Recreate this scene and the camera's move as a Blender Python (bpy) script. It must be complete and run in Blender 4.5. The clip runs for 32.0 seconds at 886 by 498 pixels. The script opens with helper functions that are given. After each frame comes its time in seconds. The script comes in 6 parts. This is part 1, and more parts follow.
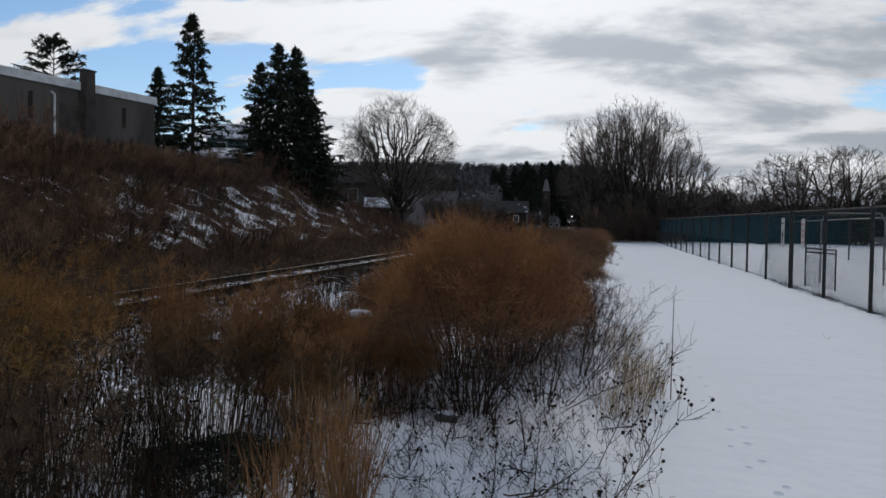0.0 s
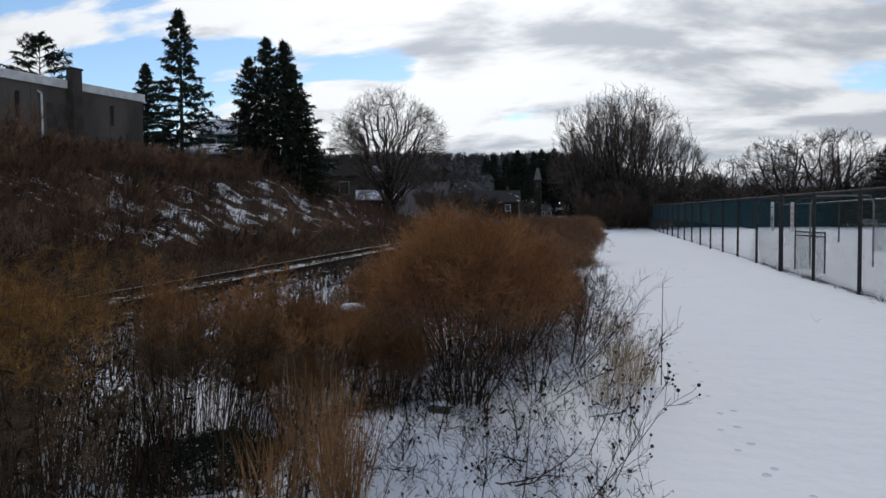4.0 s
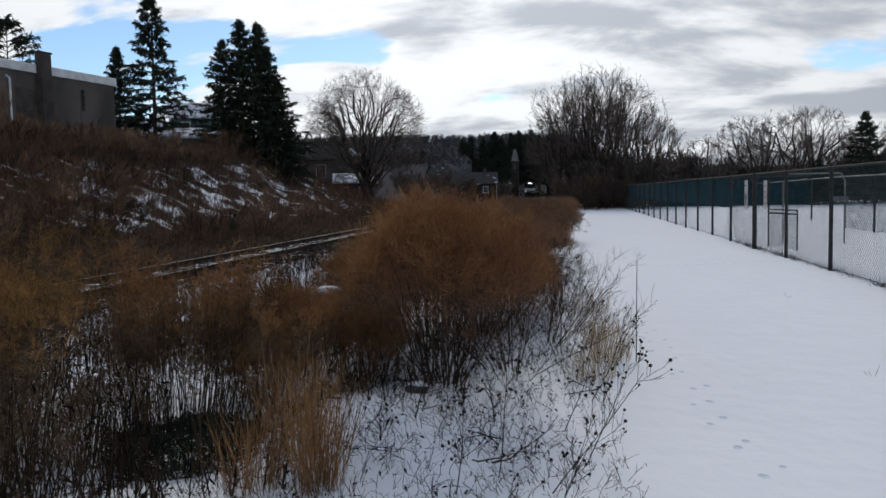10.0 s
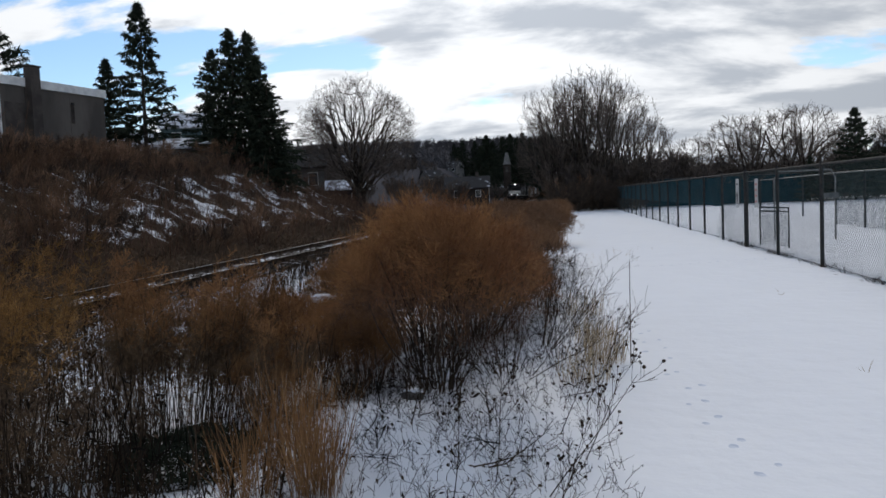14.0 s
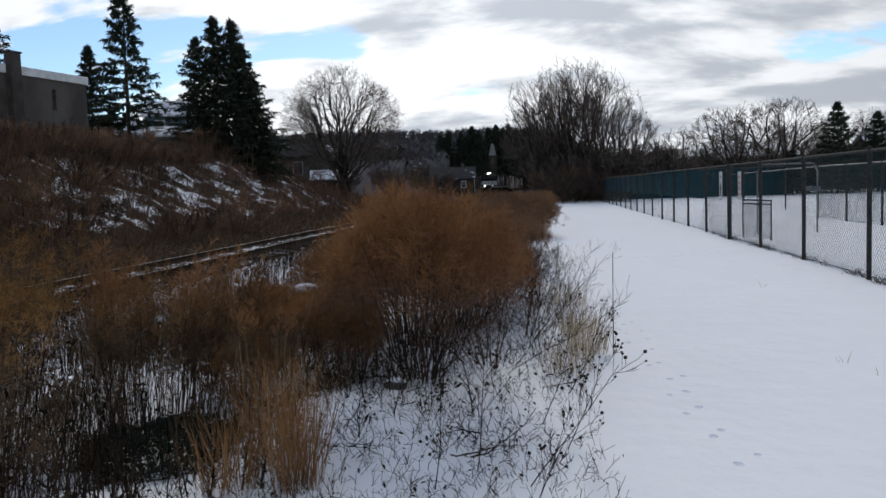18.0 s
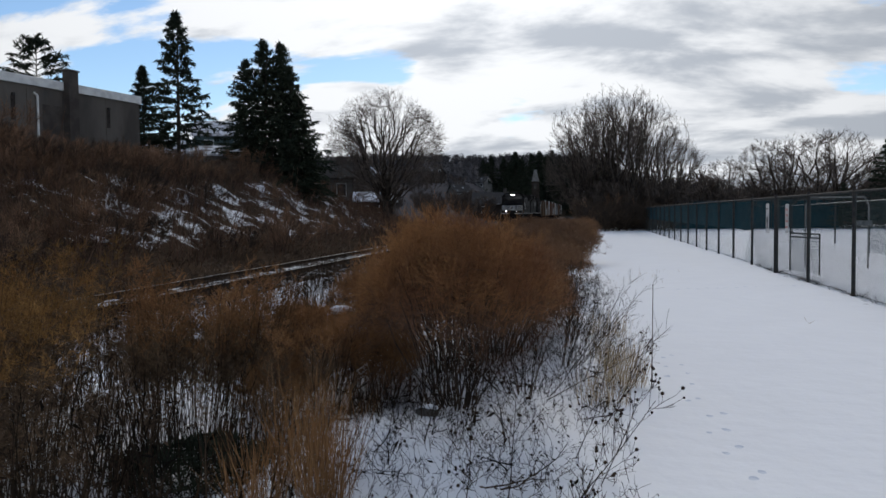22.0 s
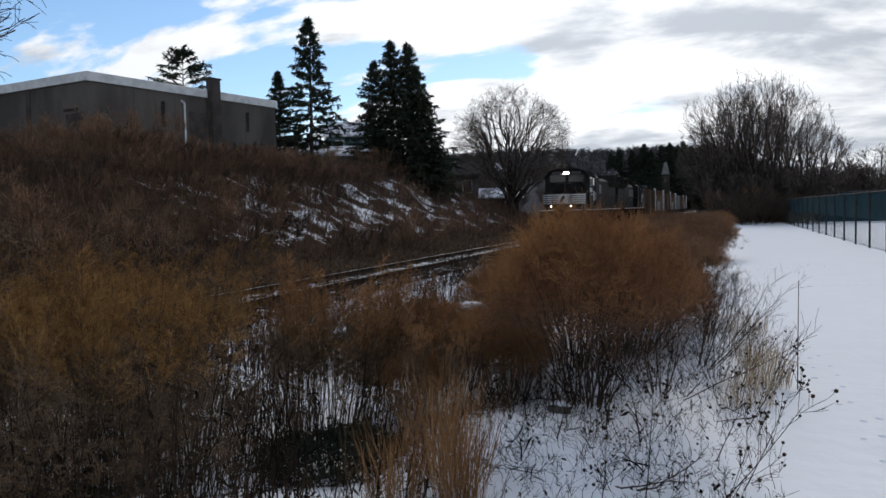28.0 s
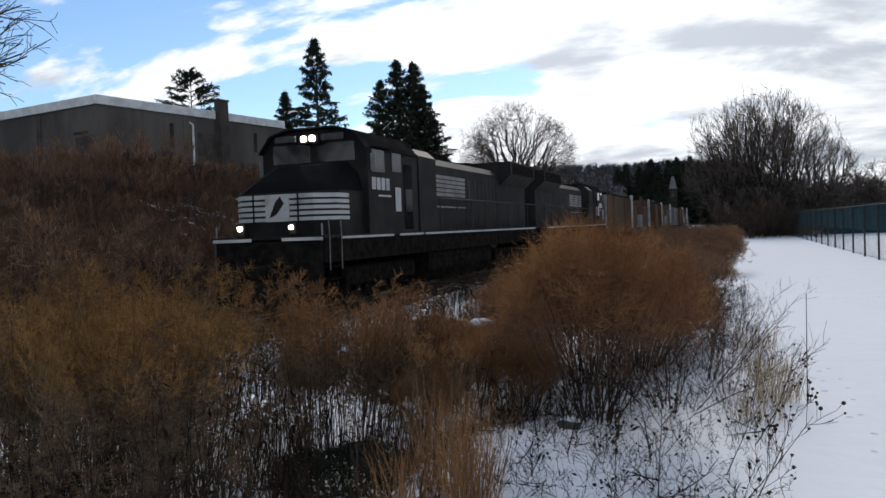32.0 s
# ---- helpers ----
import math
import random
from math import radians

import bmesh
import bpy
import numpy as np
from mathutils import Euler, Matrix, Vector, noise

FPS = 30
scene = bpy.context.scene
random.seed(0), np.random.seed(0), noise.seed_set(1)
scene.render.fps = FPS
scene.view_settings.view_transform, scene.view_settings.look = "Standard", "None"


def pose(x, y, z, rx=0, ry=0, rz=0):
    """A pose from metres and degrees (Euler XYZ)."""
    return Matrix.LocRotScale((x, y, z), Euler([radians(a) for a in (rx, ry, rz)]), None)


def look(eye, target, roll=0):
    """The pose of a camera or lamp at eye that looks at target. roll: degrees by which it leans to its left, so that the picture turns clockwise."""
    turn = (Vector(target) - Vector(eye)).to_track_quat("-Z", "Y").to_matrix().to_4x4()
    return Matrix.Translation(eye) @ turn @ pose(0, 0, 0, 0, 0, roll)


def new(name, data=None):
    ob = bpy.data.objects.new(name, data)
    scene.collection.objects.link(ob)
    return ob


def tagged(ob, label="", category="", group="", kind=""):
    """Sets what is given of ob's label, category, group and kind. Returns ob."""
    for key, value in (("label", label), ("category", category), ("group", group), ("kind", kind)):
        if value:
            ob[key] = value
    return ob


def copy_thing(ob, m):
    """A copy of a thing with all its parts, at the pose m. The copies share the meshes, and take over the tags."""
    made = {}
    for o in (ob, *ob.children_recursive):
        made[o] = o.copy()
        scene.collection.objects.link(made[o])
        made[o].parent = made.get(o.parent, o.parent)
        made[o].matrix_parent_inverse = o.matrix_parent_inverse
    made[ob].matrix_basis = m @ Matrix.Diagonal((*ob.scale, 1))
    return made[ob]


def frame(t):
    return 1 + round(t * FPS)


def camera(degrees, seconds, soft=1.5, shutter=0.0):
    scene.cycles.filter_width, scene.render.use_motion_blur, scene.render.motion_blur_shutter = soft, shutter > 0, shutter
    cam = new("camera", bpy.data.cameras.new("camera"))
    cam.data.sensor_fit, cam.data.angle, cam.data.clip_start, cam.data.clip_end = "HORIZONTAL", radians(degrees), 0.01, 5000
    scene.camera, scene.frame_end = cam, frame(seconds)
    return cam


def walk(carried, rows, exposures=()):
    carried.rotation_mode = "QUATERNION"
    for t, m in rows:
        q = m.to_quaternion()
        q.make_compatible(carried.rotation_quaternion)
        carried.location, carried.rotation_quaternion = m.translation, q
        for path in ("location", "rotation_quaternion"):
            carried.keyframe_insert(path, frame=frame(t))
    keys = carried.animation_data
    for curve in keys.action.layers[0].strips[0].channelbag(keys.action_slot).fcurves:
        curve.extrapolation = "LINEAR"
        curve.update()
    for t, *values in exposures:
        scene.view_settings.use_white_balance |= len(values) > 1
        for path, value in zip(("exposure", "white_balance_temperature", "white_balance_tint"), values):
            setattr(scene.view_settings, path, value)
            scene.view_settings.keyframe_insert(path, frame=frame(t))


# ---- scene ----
# World: y runs along the railway, x to the right of it, z up; the viewer stands at the origin.
YAW0 = 11.15
# seconds; the eye's drift in metres from its stand at 1.6 m; yaw, pitch and roll in degrees
PATH = [
    (0.0, -0.062, 0.041, -0.013, -0.09, -2.04, -0.77),
    (0.5, -0.036, 0.021, 0.003, -1.03, -1.29, -0.15),
    (1.0, -0.029, 0.025, 0.004, -1.16, -1.57, -0.18),
    (1.5, -0.035, 0.019, -0.008, -1.13, -1.77, 0.53),
    (2.0, -0.036, 0.024, -0.010, -1.39, -2.20, 0.38),
    (2.5, -0.045, 0.024, -0.013, -1.28, -2.84, -0.27),
    (3.0, -0.034, 0.022, -0.010, -0.96, -3.00, 0.14),
    (3.5, -0.028, 0.010, 0.001, -0.63, -2.58, 0.49),
    (5.5, -0.018, 0.000, 0.002, -1.05, -3.35, 0.74),
    (6.0, -0.016, -0.002, -0.003, -1.36, -3.15, 0.87),
    (6.5, -0.020, -0.008, -0.001, -1.54, -3.33, 1.02),
    (7.0, -0.012, -0.003, -0.001, -1.73, -3.32, 1.08),
    (7.5, -0.010, 0.001, -0.001, -2.13, -3.08, 1.51),
    (8.0, -0.003, -0.003, -0.000, -2.13, -2.80, 1.66),
    (8.5, 0.009, -0.015, 0.002, -2.30, -2.60, 1.59),
    (9.0, 0.005, -0.018, 0.004, -2.63, -3.02, 1.55),
    (9.5, -0.003, -0.014, -0.001, -2.31, -3.58, 1.31),
    (10.0, -0.000, -0.010, -0.009, -2.25, -4.00, 1.17),
    (10.5, 0.005, -0.018, -0.008, -2.32, -4.49, 1.43),
    (11.0, 0.005, -0.009, -0.008, -2.36, -4.39, 1.67),
    (11.5, 0.009, 0.001, -0.004, -2.66, -4.04, 1.90),
    (12.0, 0.015, -0.012, -0.007, -2.62, -4.27, 1.83),
    (12.5, 0.012, -0.014, -0.001, -2.39, -4.16, 1.85),
    (13.0, 0.020, -0.027, 0.001, -2.83, -3.72, 2.36),
    (13.5, 0.016, -0.009, -0.007, -2.96, -3.66, 2.61),
    (14.0, 0.013, -0.019, -0.000, -2.77, -3.68, 2.42),
    (14.5, 0.014, -0.007, -0.009, -2.60, -3.74, 2.21),
    (16.5, 0.018, -0.008, -0.007, -2.92, -4.08, 2.55),
    (17.0, 0.020, -0.016, -0.005, -2.94, -4.15, 2.99),
    (17.5, 0.035, -0.018, -0.004, -2.91, -3.83, 2.83),
    (18.0, 0.023, -0.010, -0.006, -3.82, -4.39, 2.00),
    (18.5, 0.037, -0.026, -0.002, -4.59, -2.24, 1.20),
    (19.0, 0.031, -0.021, 0.003, -5.11, -3.15, 1.01),
    (19.5, 0.047, -0.013, 0.010, -4.69, -3.41, 1.08),
    (20.0, 0.039, -0.000, 0.002, -4.00, -4.16, 0.28),
    (20.5, 0.052, 0.022, 0.008, -3.09, -4.46, -0.14),
    (21.0, 0.075, 0.034, 0.010, -2.81, -4.92, 0.33),
    (21.5, 0.073, 0.021, 0.006, -1.74, -4.73, 0.23),
    (22.0, 0.046, 0.040, 0.004, -0.79, -2.58, 0.56),
    (22.5, 0.060, 0.031, 0.012, 0.49, -2.91, 0.74),
    (23.0, 0.033, 0.081, 0.020, 0.62, -2.96, -0.09),
    (23.5, 0.051, 0.047, 0.007, 1.05, -3.01, 0.20),
    (24.0, 0.045, 0.049, 0.017, 1.74, -2.91, 0.29),
    (24.5, 0.044, 0.035, 0.011, 3.50, -1.38, 0.65),
    (26.5, 0.026, 0.013, 0.008, 3.81, -1.84, 0.71),
    (27.0, 0.017, 0.003, 0.002, 3.93, -1.83, 0.70),
    (27.5, 0.002, -0.001, -0.006, 5.16, -1.67, 0.81),
    (28.0, 0.012, 0.023, 0.007, 8.26, -2.72, 1.33),
    (28.5, 0.002, 0.004, 0.006, 8.97, -1.86, 1.60),
    (29.0, -0.003, -0.024, 0.009, 9.05, -1.85, 1.76),
    (29.5, 0.007, -0.028, 0.007, 9.26, -1.58, 1.48),
    (30.0, 0.017, -0.053, 0.018, 9.45, -1.55, 1.67),
    (30.5, 0.005, -0.023, 0.011, 9.93, -1.13, 1.77),
    (31.0, 0.024, -0.040, 0.018, 9.89, -1.72, 1.48),
    (31.5, 0.028, -0.036, 0.016, 9.52, -2.36, 1.95),
    (32.0, 0.030, -0.036, 0.013, 8.81, -1.45, 2.06),
]
cam = camera(58.5, 32.0, soft=1.55)
walk(cam, [(t, pose(dx, dy, 1.6 + dz, 90 + p, r, yaw + YAW0)) for t, dx, dy, dz, yaw, p, r in PATH], exposures=[(0.0, 0.10), (1.0, 0.20), (6.0, 0.30), (10.0, 0.32), (13.0, 0.36), (17.0, 0.42), (18.0, 0.42), (19.0, 0.2), (20.0, 0.26), (21.0, 0.42), (22.0, 0.28), (24.0, 0.38), (27.0, 0.28), (28.0, 0.46), (30.0, 0.68), (31.0, 0.54), (32.0, 0.58)])

# ---------------------------------------------------------------- world and sun
SUN_AZ, SUN_EL = -6.0, 30.0


def build_world():
    world = bpy.data.worlds.new("world")
    scene.world = world
    world.use_nodes = True
    nt = world.node_tree
    nt.nodes.clear()
    N, L = nt.nodes.new, nt.links.new

    def math_node(op, a, b=None, clamp=False):
        n = N("ShaderNodeMath")
        n.operation, n.use_clamp = op, clamp
        for i, v in enumerate((a, b)):
            if v is None:
                continue
            if isinstance(v, (int, float)):
                n.inputs[i].default_value = v
            else:
                L(v, n.inputs[i])
        return n.outputs[0]

    def dot(vec):
        n = N("ShaderNodeVectorMath")
        n.operation = "DOT_PRODUCT"
        L(co, n.inputs[0])
        n.inputs[1].default_value = vec
        return n.outputs["Value"]

    def heading(az, el):
        a, e = radians(az), radians(el)
        return (math.sin(a) * math.cos(e), math.cos(a) * math.cos(e), math.sin(e))

    co = N("ShaderNodeTexCoord").outputs["Generated"]
    sky = N("ShaderNodeTexSky")
    sky.sky_type, sky.sun_disc = "NISHITA", False
    sky.sun_elevation, sky.sun_rotation = radians(SUN_EL), radians(SUN_AZ)
    sky.air_density, sky.dust_density, sky.ozone_density = 1.0, 0.1, 3.0
    sep = N("ShaderNodeSeparateXYZ")
    L(co, sep.inputs[0])
    up = math_node("MAXIMUM", sep.outputs[2], 0.0)
    low = math_node("ADD", up, 0.30)
    px, py = math_node("DIVIDE", sep.outputs[0], low), math_node("DIVIDE", sep.outputs[1], low)
    plane = N("ShaderNodeCombineXYZ")
    L(px, plane.inputs[0]), L(py, plane.inputs[1])

    def cloud_noise(scale, detail, offset, rough=0.55, dist=0.0):
        m = N("ShaderNodeMapping")
        m.inputs["Location"].default_value = offset
        m.inputs["Scale"].default_value = (scale * 0.55, scale, 1)
        L(plane.outputs[0], m.inputs[0])
        n = N("ShaderNodeTexNoise")
        n.inputs["Scale"].default_value = 1.0
        n.inputs["Detail"].default_value = detail
        n.inputs["Roughness"].default_value = rough
        n.inputs["Distortion"].default_value = dist
        L(m.outputs[0], n.inputs["Vector"])
        return n.outputs["Fac"]

    big = cloud_noise(2.3, 10, CLOUD_OFF, 0.55, 0.2)
    belly = cloud_noise(3.9, 6, (7.3, 2.1, 0), 0.55, 0.25)
    # the gap of blue stands on the side away from the sun's cloud bank
    gap = math_node("POWER", math_node("MAXIMUM", dot(heading(-44, 15)), 0.0), 9.0)
    bank = math_node("POWER", math_node("MAXIMUM", dot(heading(SUN_AZ + 3, 13)), 0.0), 8.0)
    cover = math_node("ADD", big, math_node("MULTIPLY", bank, 0.19))
    cover = math_node("SUBTRACT", cover, math_node("MULTIPLY", gap, 0.12))
    for az, el, tight, much in ((19, 9, 150.0, 0.05), (-14, 9.6, 900.0, 0.10), (-6, 19, 200.0, 0.05)):
        hole = math_node("POWER", math_node("MAXIMUM", dot(heading(az, el)), 0.0), tight)
        cover = math_node("SUBTRACT", cover, math_node("MULTIPLY", hole, much))
    # clouds close up towards the horizon
    cover = math_node("ADD", cover, math_node("MULTIPLY", math_node("MAXIMUM", math_node("SUBTRACT", 0.15, up), 0.0), 0.9))
    ramp = N("ShaderNodeMapRange")
    ramp.interpolation_type = "SMOOTHSTEP"
    ramp.inputs["From Min"].default_value, ramp.inputs["From Max"].default_value = 0.475, 0.535
    L(cover, ramp.inputs["Value"])
    # thick parts are grey beneath, thin edges glow white towards the sun
    glow = math_node("POWER", math_node("MAXIMUM", dot(heading(SUN_AZ, SUN_EL)), 0.0), 9.0)
    lit = math_node("ADD", math_node("MULTIPLY", glow, CLOUD_GLOW), CLOUD_BASE)
    shade = N("ShaderNodeMapRange")
    shade.interpolation_type = "SMOOTHSTEP"
    shade.inputs["From Min"].default_value, shade.inputs["From Max"].default_value = 0.42, 0.62
    shade.inputs["To Min"].default_value, shade.inputs["To Max"].default_value = 0.0, 1.0
    # the deck is thin and white ahead, greyer to the right
    side = N("ShaderNodeMapRange")
    side.interpolation_type = "SMOOTHSTEP"
    side.inputs["From Min"].default_value, side.inputs["From Max"].default_value = -0.25, 0.22
    side.inputs["To Min"].default_value, side.inputs["To Max"].default_value = -0.075, 0.02
    L(dot((1.0, 0.0, 0.0)), side.inputs["Value"])
    L(math_node("ADD", belly, side.outputs[0]), shade.inputs["Value"])
    # the deck is thicker away to the right
    thick = math_node("POWER", math_node("MAXIMUM", dot(heading(32, 20)), 0.0), 9.0)
    lit = math_node("MULTIPLY", lit, math_node("SUBTRACT", 1.0, math_node("MULTIPLY", thick, 0.12)))
    cloud = N("ShaderNodeMix")
    cloud.data_type = "RGBA"
    cloud.blend_type = "MULTIPLY"
    cloud.inputs["Factor"].default_value = 1.0
    tone = N("ShaderNodeMix")
    tone.data_type = "RGBA"
    tone.inputs["A"].default_value, tone.inputs["B"].default_value = (1.01, 1.035, 1.07, 1), (0.53, 0.575, 0.645, 1)
    L(shade.outputs[0], tone.inputs["Factor"])
    L(tone.outputs["Result"], cloud.inputs["A"])
    lc = N("ShaderNodeCombineXYZ")
    for i in range(3):
        L(lit, lc.inputs[i])
    L(lc.outputs[0], cloud.inputs["B"])
    blue = N("ShaderNodeMix")
    blue.data_type, blue.blend_type = "RGBA", "MULTIPLY"
    blue.inputs["Factor"].default_value = 1.0
    blue.inputs["B"].default_value = (SKY_K * 0.92, SKY_K * 0.97, SKY_K * 1.02, 1)
    L(sky.outputs[0], blue.inputs["A"])
    mix = N("ShaderNodeMix")
    mix.data_type = "RGBA"
    L(ramp.outputs[0], mix.inputs["Factor"])
    L(blue.outputs["Result"], mix.inputs["A"])
    L(cloud.outputs["Result"], mix.inputs["B"])
    bg = N("ShaderNodeBackground")
    L(mix.outputs["Result"], bg.inputs["Color"])
    bg.inputs["Strength"].default_value = 1.0
    out = N("ShaderNodeOutputWorld")
    L(bg.outputs[0], out.inputs[0])


CLOUD_OFF = (0.0, 0.0, 0.0)
CLOUD_GLOW, CLOUD_BASE, SKY_K = 0.27, 0.665, 0.09
build_world()
sun_data = bpy.data.lights.new("sun", "SUN")
sun_data.energy, sun_data.angle, sun_data.color = 1.22, radians(16), (1.0, 0.95, 0.88)
sun = new("sun", sun_data)
sun.matrix_world = look((0, 0, 40), (-math.sin(radians(SUN_AZ)) * 50, -math.cos(radians(SUN_AZ)) * 50, 40 - 50 * math.tan(radians(SUN_EL))))

# ---------------------------------------------------------------- materials


def material(name, base, rough=0.8, metal=0.0, second=None, scale=6.0, detail=4.0, fine=0.0, bump=0.0, bump_scale=40.0,
             island=0.0, per_object=0.0, spec=0.03, ramp=(0.4, 0.62), stretch=(1, 1, 1)):
    """A surface with two colours mixed by noise, finer grain, and relief."""
    m = bpy.data.materials.new(name)
    m.use_nodes = True
    nt = m.node_tree
    N, L = nt.nodes.new, nt.links.new
    bsdf = nt.nodes["Principled BSDF"]
    bsdf.inputs["Roughness"].default_value = rough
    bsdf.inputs["Metallic"].default_value = metal
    bsdf.inputs["Specular IOR Level"].default_value = spec
    co = N("ShaderNodeTexCoord").outputs["Object"]
    mp = N("ShaderNodeMapping")
    mp.inputs["Scale"].default_value = stretch
    L(co, mp.inputs[0])
    co = mp.outputs[0]
    n1 = N("ShaderNodeTexNoise")
    n1.inputs["Scale"].default_value, n1.inputs["Detail"].default_value = scale, detail
    L(co, n1.inputs["Vector"])
    rg = N("ShaderNodeMapRange")
    rg.inputs["From Min"].default_value, rg.inputs["From Max"].default_value = ramp
    L(n1.outputs["Fac"], rg.inputs["Value"])
    mx = N("ShaderNodeMix")
    mx.data_type = "RGBA"
    mx.inputs["A"].default_value = (*base, 1)
    mx.inputs["B"].default_value = (*(second or [c * 0.75 for c in base]), 1)
    L(rg.outputs[0], mx.inputs["Factor"])
    col = mx.outputs["Result"]

    def vary(col, value, amount):
        r = N("ShaderNodeMapRange")
        r.inputs["To Min"].default_value, r.inputs["To Max"].default_value = 1 - amount, 1 + amount
        L(value, r.inputs["Value"])
        hs = N("ShaderNodeHueSaturation")
        L(r.outputs[0], hs.inputs["Value"])
        L(col, hs.inputs["Color"])
        return hs.outputs[0]

    if fine:
        n2 = N("ShaderNodeTexNoise")
        n2.inputs["Scale"].default_value, n2.inputs["Detail"].default_value = scale * 9, 3
        L(co, n2.inputs["Vector"])
        col = vary(col, n2.outputs["Fac"], fine)
    if island:
        col = vary(col, N("ShaderNodeNewGeometry").outputs["Random Per Island"], island)
    if per_object:
        col = vary(col, N("ShaderNodeObjectInfo").outputs["Random"], per_object)
    L(col, bsdf.inputs["Base Color"])
    if bump:
        n3 = N("ShaderNodeTexNoise")
        n3.inputs["Scale"].default_value, n3.inputs["Detail"].default_value = bump_scale, 4
        L(co, n3.inputs["Vector"])
        b = N("ShaderNodeBump")
        b.inputs["Strength"].default_value, b.inputs["Distance"].default_value = bump, 0.02
        L(n3.outputs["Fac"], b.inputs["Height"])
        L(b.outputs[0], bsdf.inputs["Normal"])
    return m


def glow_material(name, colour, strength):
    m = bpy.data.materials.new(name)
    m.use_nodes = True
    bsdf = m.node_tree.nodes["Principled BSDF"]
    bsdf.inputs["Base Color"].default_value = (*colour, 1)
    bsdf.inputs["Emission Color"].default_value = (*colour, 1)
    bsdf.inputs["Emission Strength"].default_value = strength
    return m


def ground_material():
    """Thin snow over frozen soil and matted grass; bare where the slope is steep or the brush is thick."""
    m = bpy.data.materials.new("snowy_ground")
    m.use_nodes = True
    nt = m.node_tree
    N, L = nt.nodes.new, nt.links.new
    bsdf = nt.nodes["Principled BSDF"]
    co = N("ShaderNodeTexCoord").outputs["Object"]
    att = N("ShaderNodeAttribute")
    att.attribute_name = "bare"
    n1 = N("ShaderNodeTexNoise")
    n1.inputs["Scale"].default_value, n1.inputs["Detail"].default_value = 1.1, 9
    n1.inputs["Roughness"].default_value = 0.65
    L(co, n1.inputs["Vector"])
    n2 = N("ShaderNodeTexNoise")
    n2.inputs["Scale"].default_value, n2.inputs["Detail"].default_value = 9.0, 6
    n2.inputs["Roughness"].default_value = 0.7
    L(co, n2.inputs["Vector"])
    add = N("ShaderNodeMath")
    add.operation = "MULTIPLY_ADD"
    L(n2.outputs["Fac"], add.inputs[0])
    add.inputs[1].default_value = 0.85
    L(n1.outputs["Fac"], add.inputs[2])
    s = N("ShaderNodeMath")
    s.operation = "ADD"
    L(add.outputs[0], s.inputs[0])
    L(att.outputs["Fac"], s.inputs[1])
    rg = N("ShaderNodeMapRange")
    rg.interpolation_type = "SMOOTHSTEP"
    rg.inputs["From Min"].default_value, rg.inputs["From Max"].default_value = 1.29, 1.38
    L(s.outputs[0], rg.inputs["Value"])
    soil = N("ShaderNodeMix")
    soil.data_type = "RGBA"
    soil.inputs["A"].default_value = (0.014, 0.010, 0.007, 1)
    soil.inputs["B"].default_value = (0.095, 0.064, 0.043, 1)
    L(n2.outputs["Fac"], soil.inputs["Factor"])
    wood = N("ShaderNodeMapRange")
    wood.inputs["From Min"].default_value, wood.inputs["From Max"].default_value = 1.5, 2.4
    L(att.outputs["Fac"], wood.inputs["Value"])
    litter = N("ShaderNodeMix")
    litter.data_type = "RGBA"
    L(wood.outputs[0], litter.inputs["Factor"])
    L(soil.outputs["Result"], litter.inputs["A"])
    litter.inputs["B"].default_value = (0.074, 0.071, 0.075, 1)
    snow = N("ShaderNodeMix")
    snow.data_type = "RGBA"
    snow.inputs["A"].default_value = (0.75, 0.755, 0.77, 1)
    snow.inputs["B"].default_value = (0.83, 0.835, 0.846, 1)
    L(n1.outputs["Fac"], snow.inputs["Factor"])
    mx = N("ShaderNodeMix")
    mx.data_type = "RGBA"
    L(rg.outputs[0], mx.inputs["Factor"])
    L(snow.outputs["Result"], mx.inputs["A"])
    L(litter.outputs["Result"], mx.inputs["B"])
    L(mx.outputs["Result"], bsdf.inputs["Base Color"])
    bsdf.inputs["Roughness"].default_value = 0.75
    bsdf.inputs["Specular IOR Level"].default_value = 0.0
    n3 = N("ShaderNodeTexNoise")
    n3.inputs["Scale"].default_value, n3.inputs["Detail"].default_value = 3.5, 8
    L(co, n3.inputs["Vector"])
    b = N("ShaderNodeBump")
    b.inputs["Strength"].default_value, b.inputs["Distance"].default_value = 0.35, 0.05
    L(n3.outputs["Fac"], b.inputs["Height"])
    L(b.outputs[0], bsdf.inputs["Normal"])
    return m


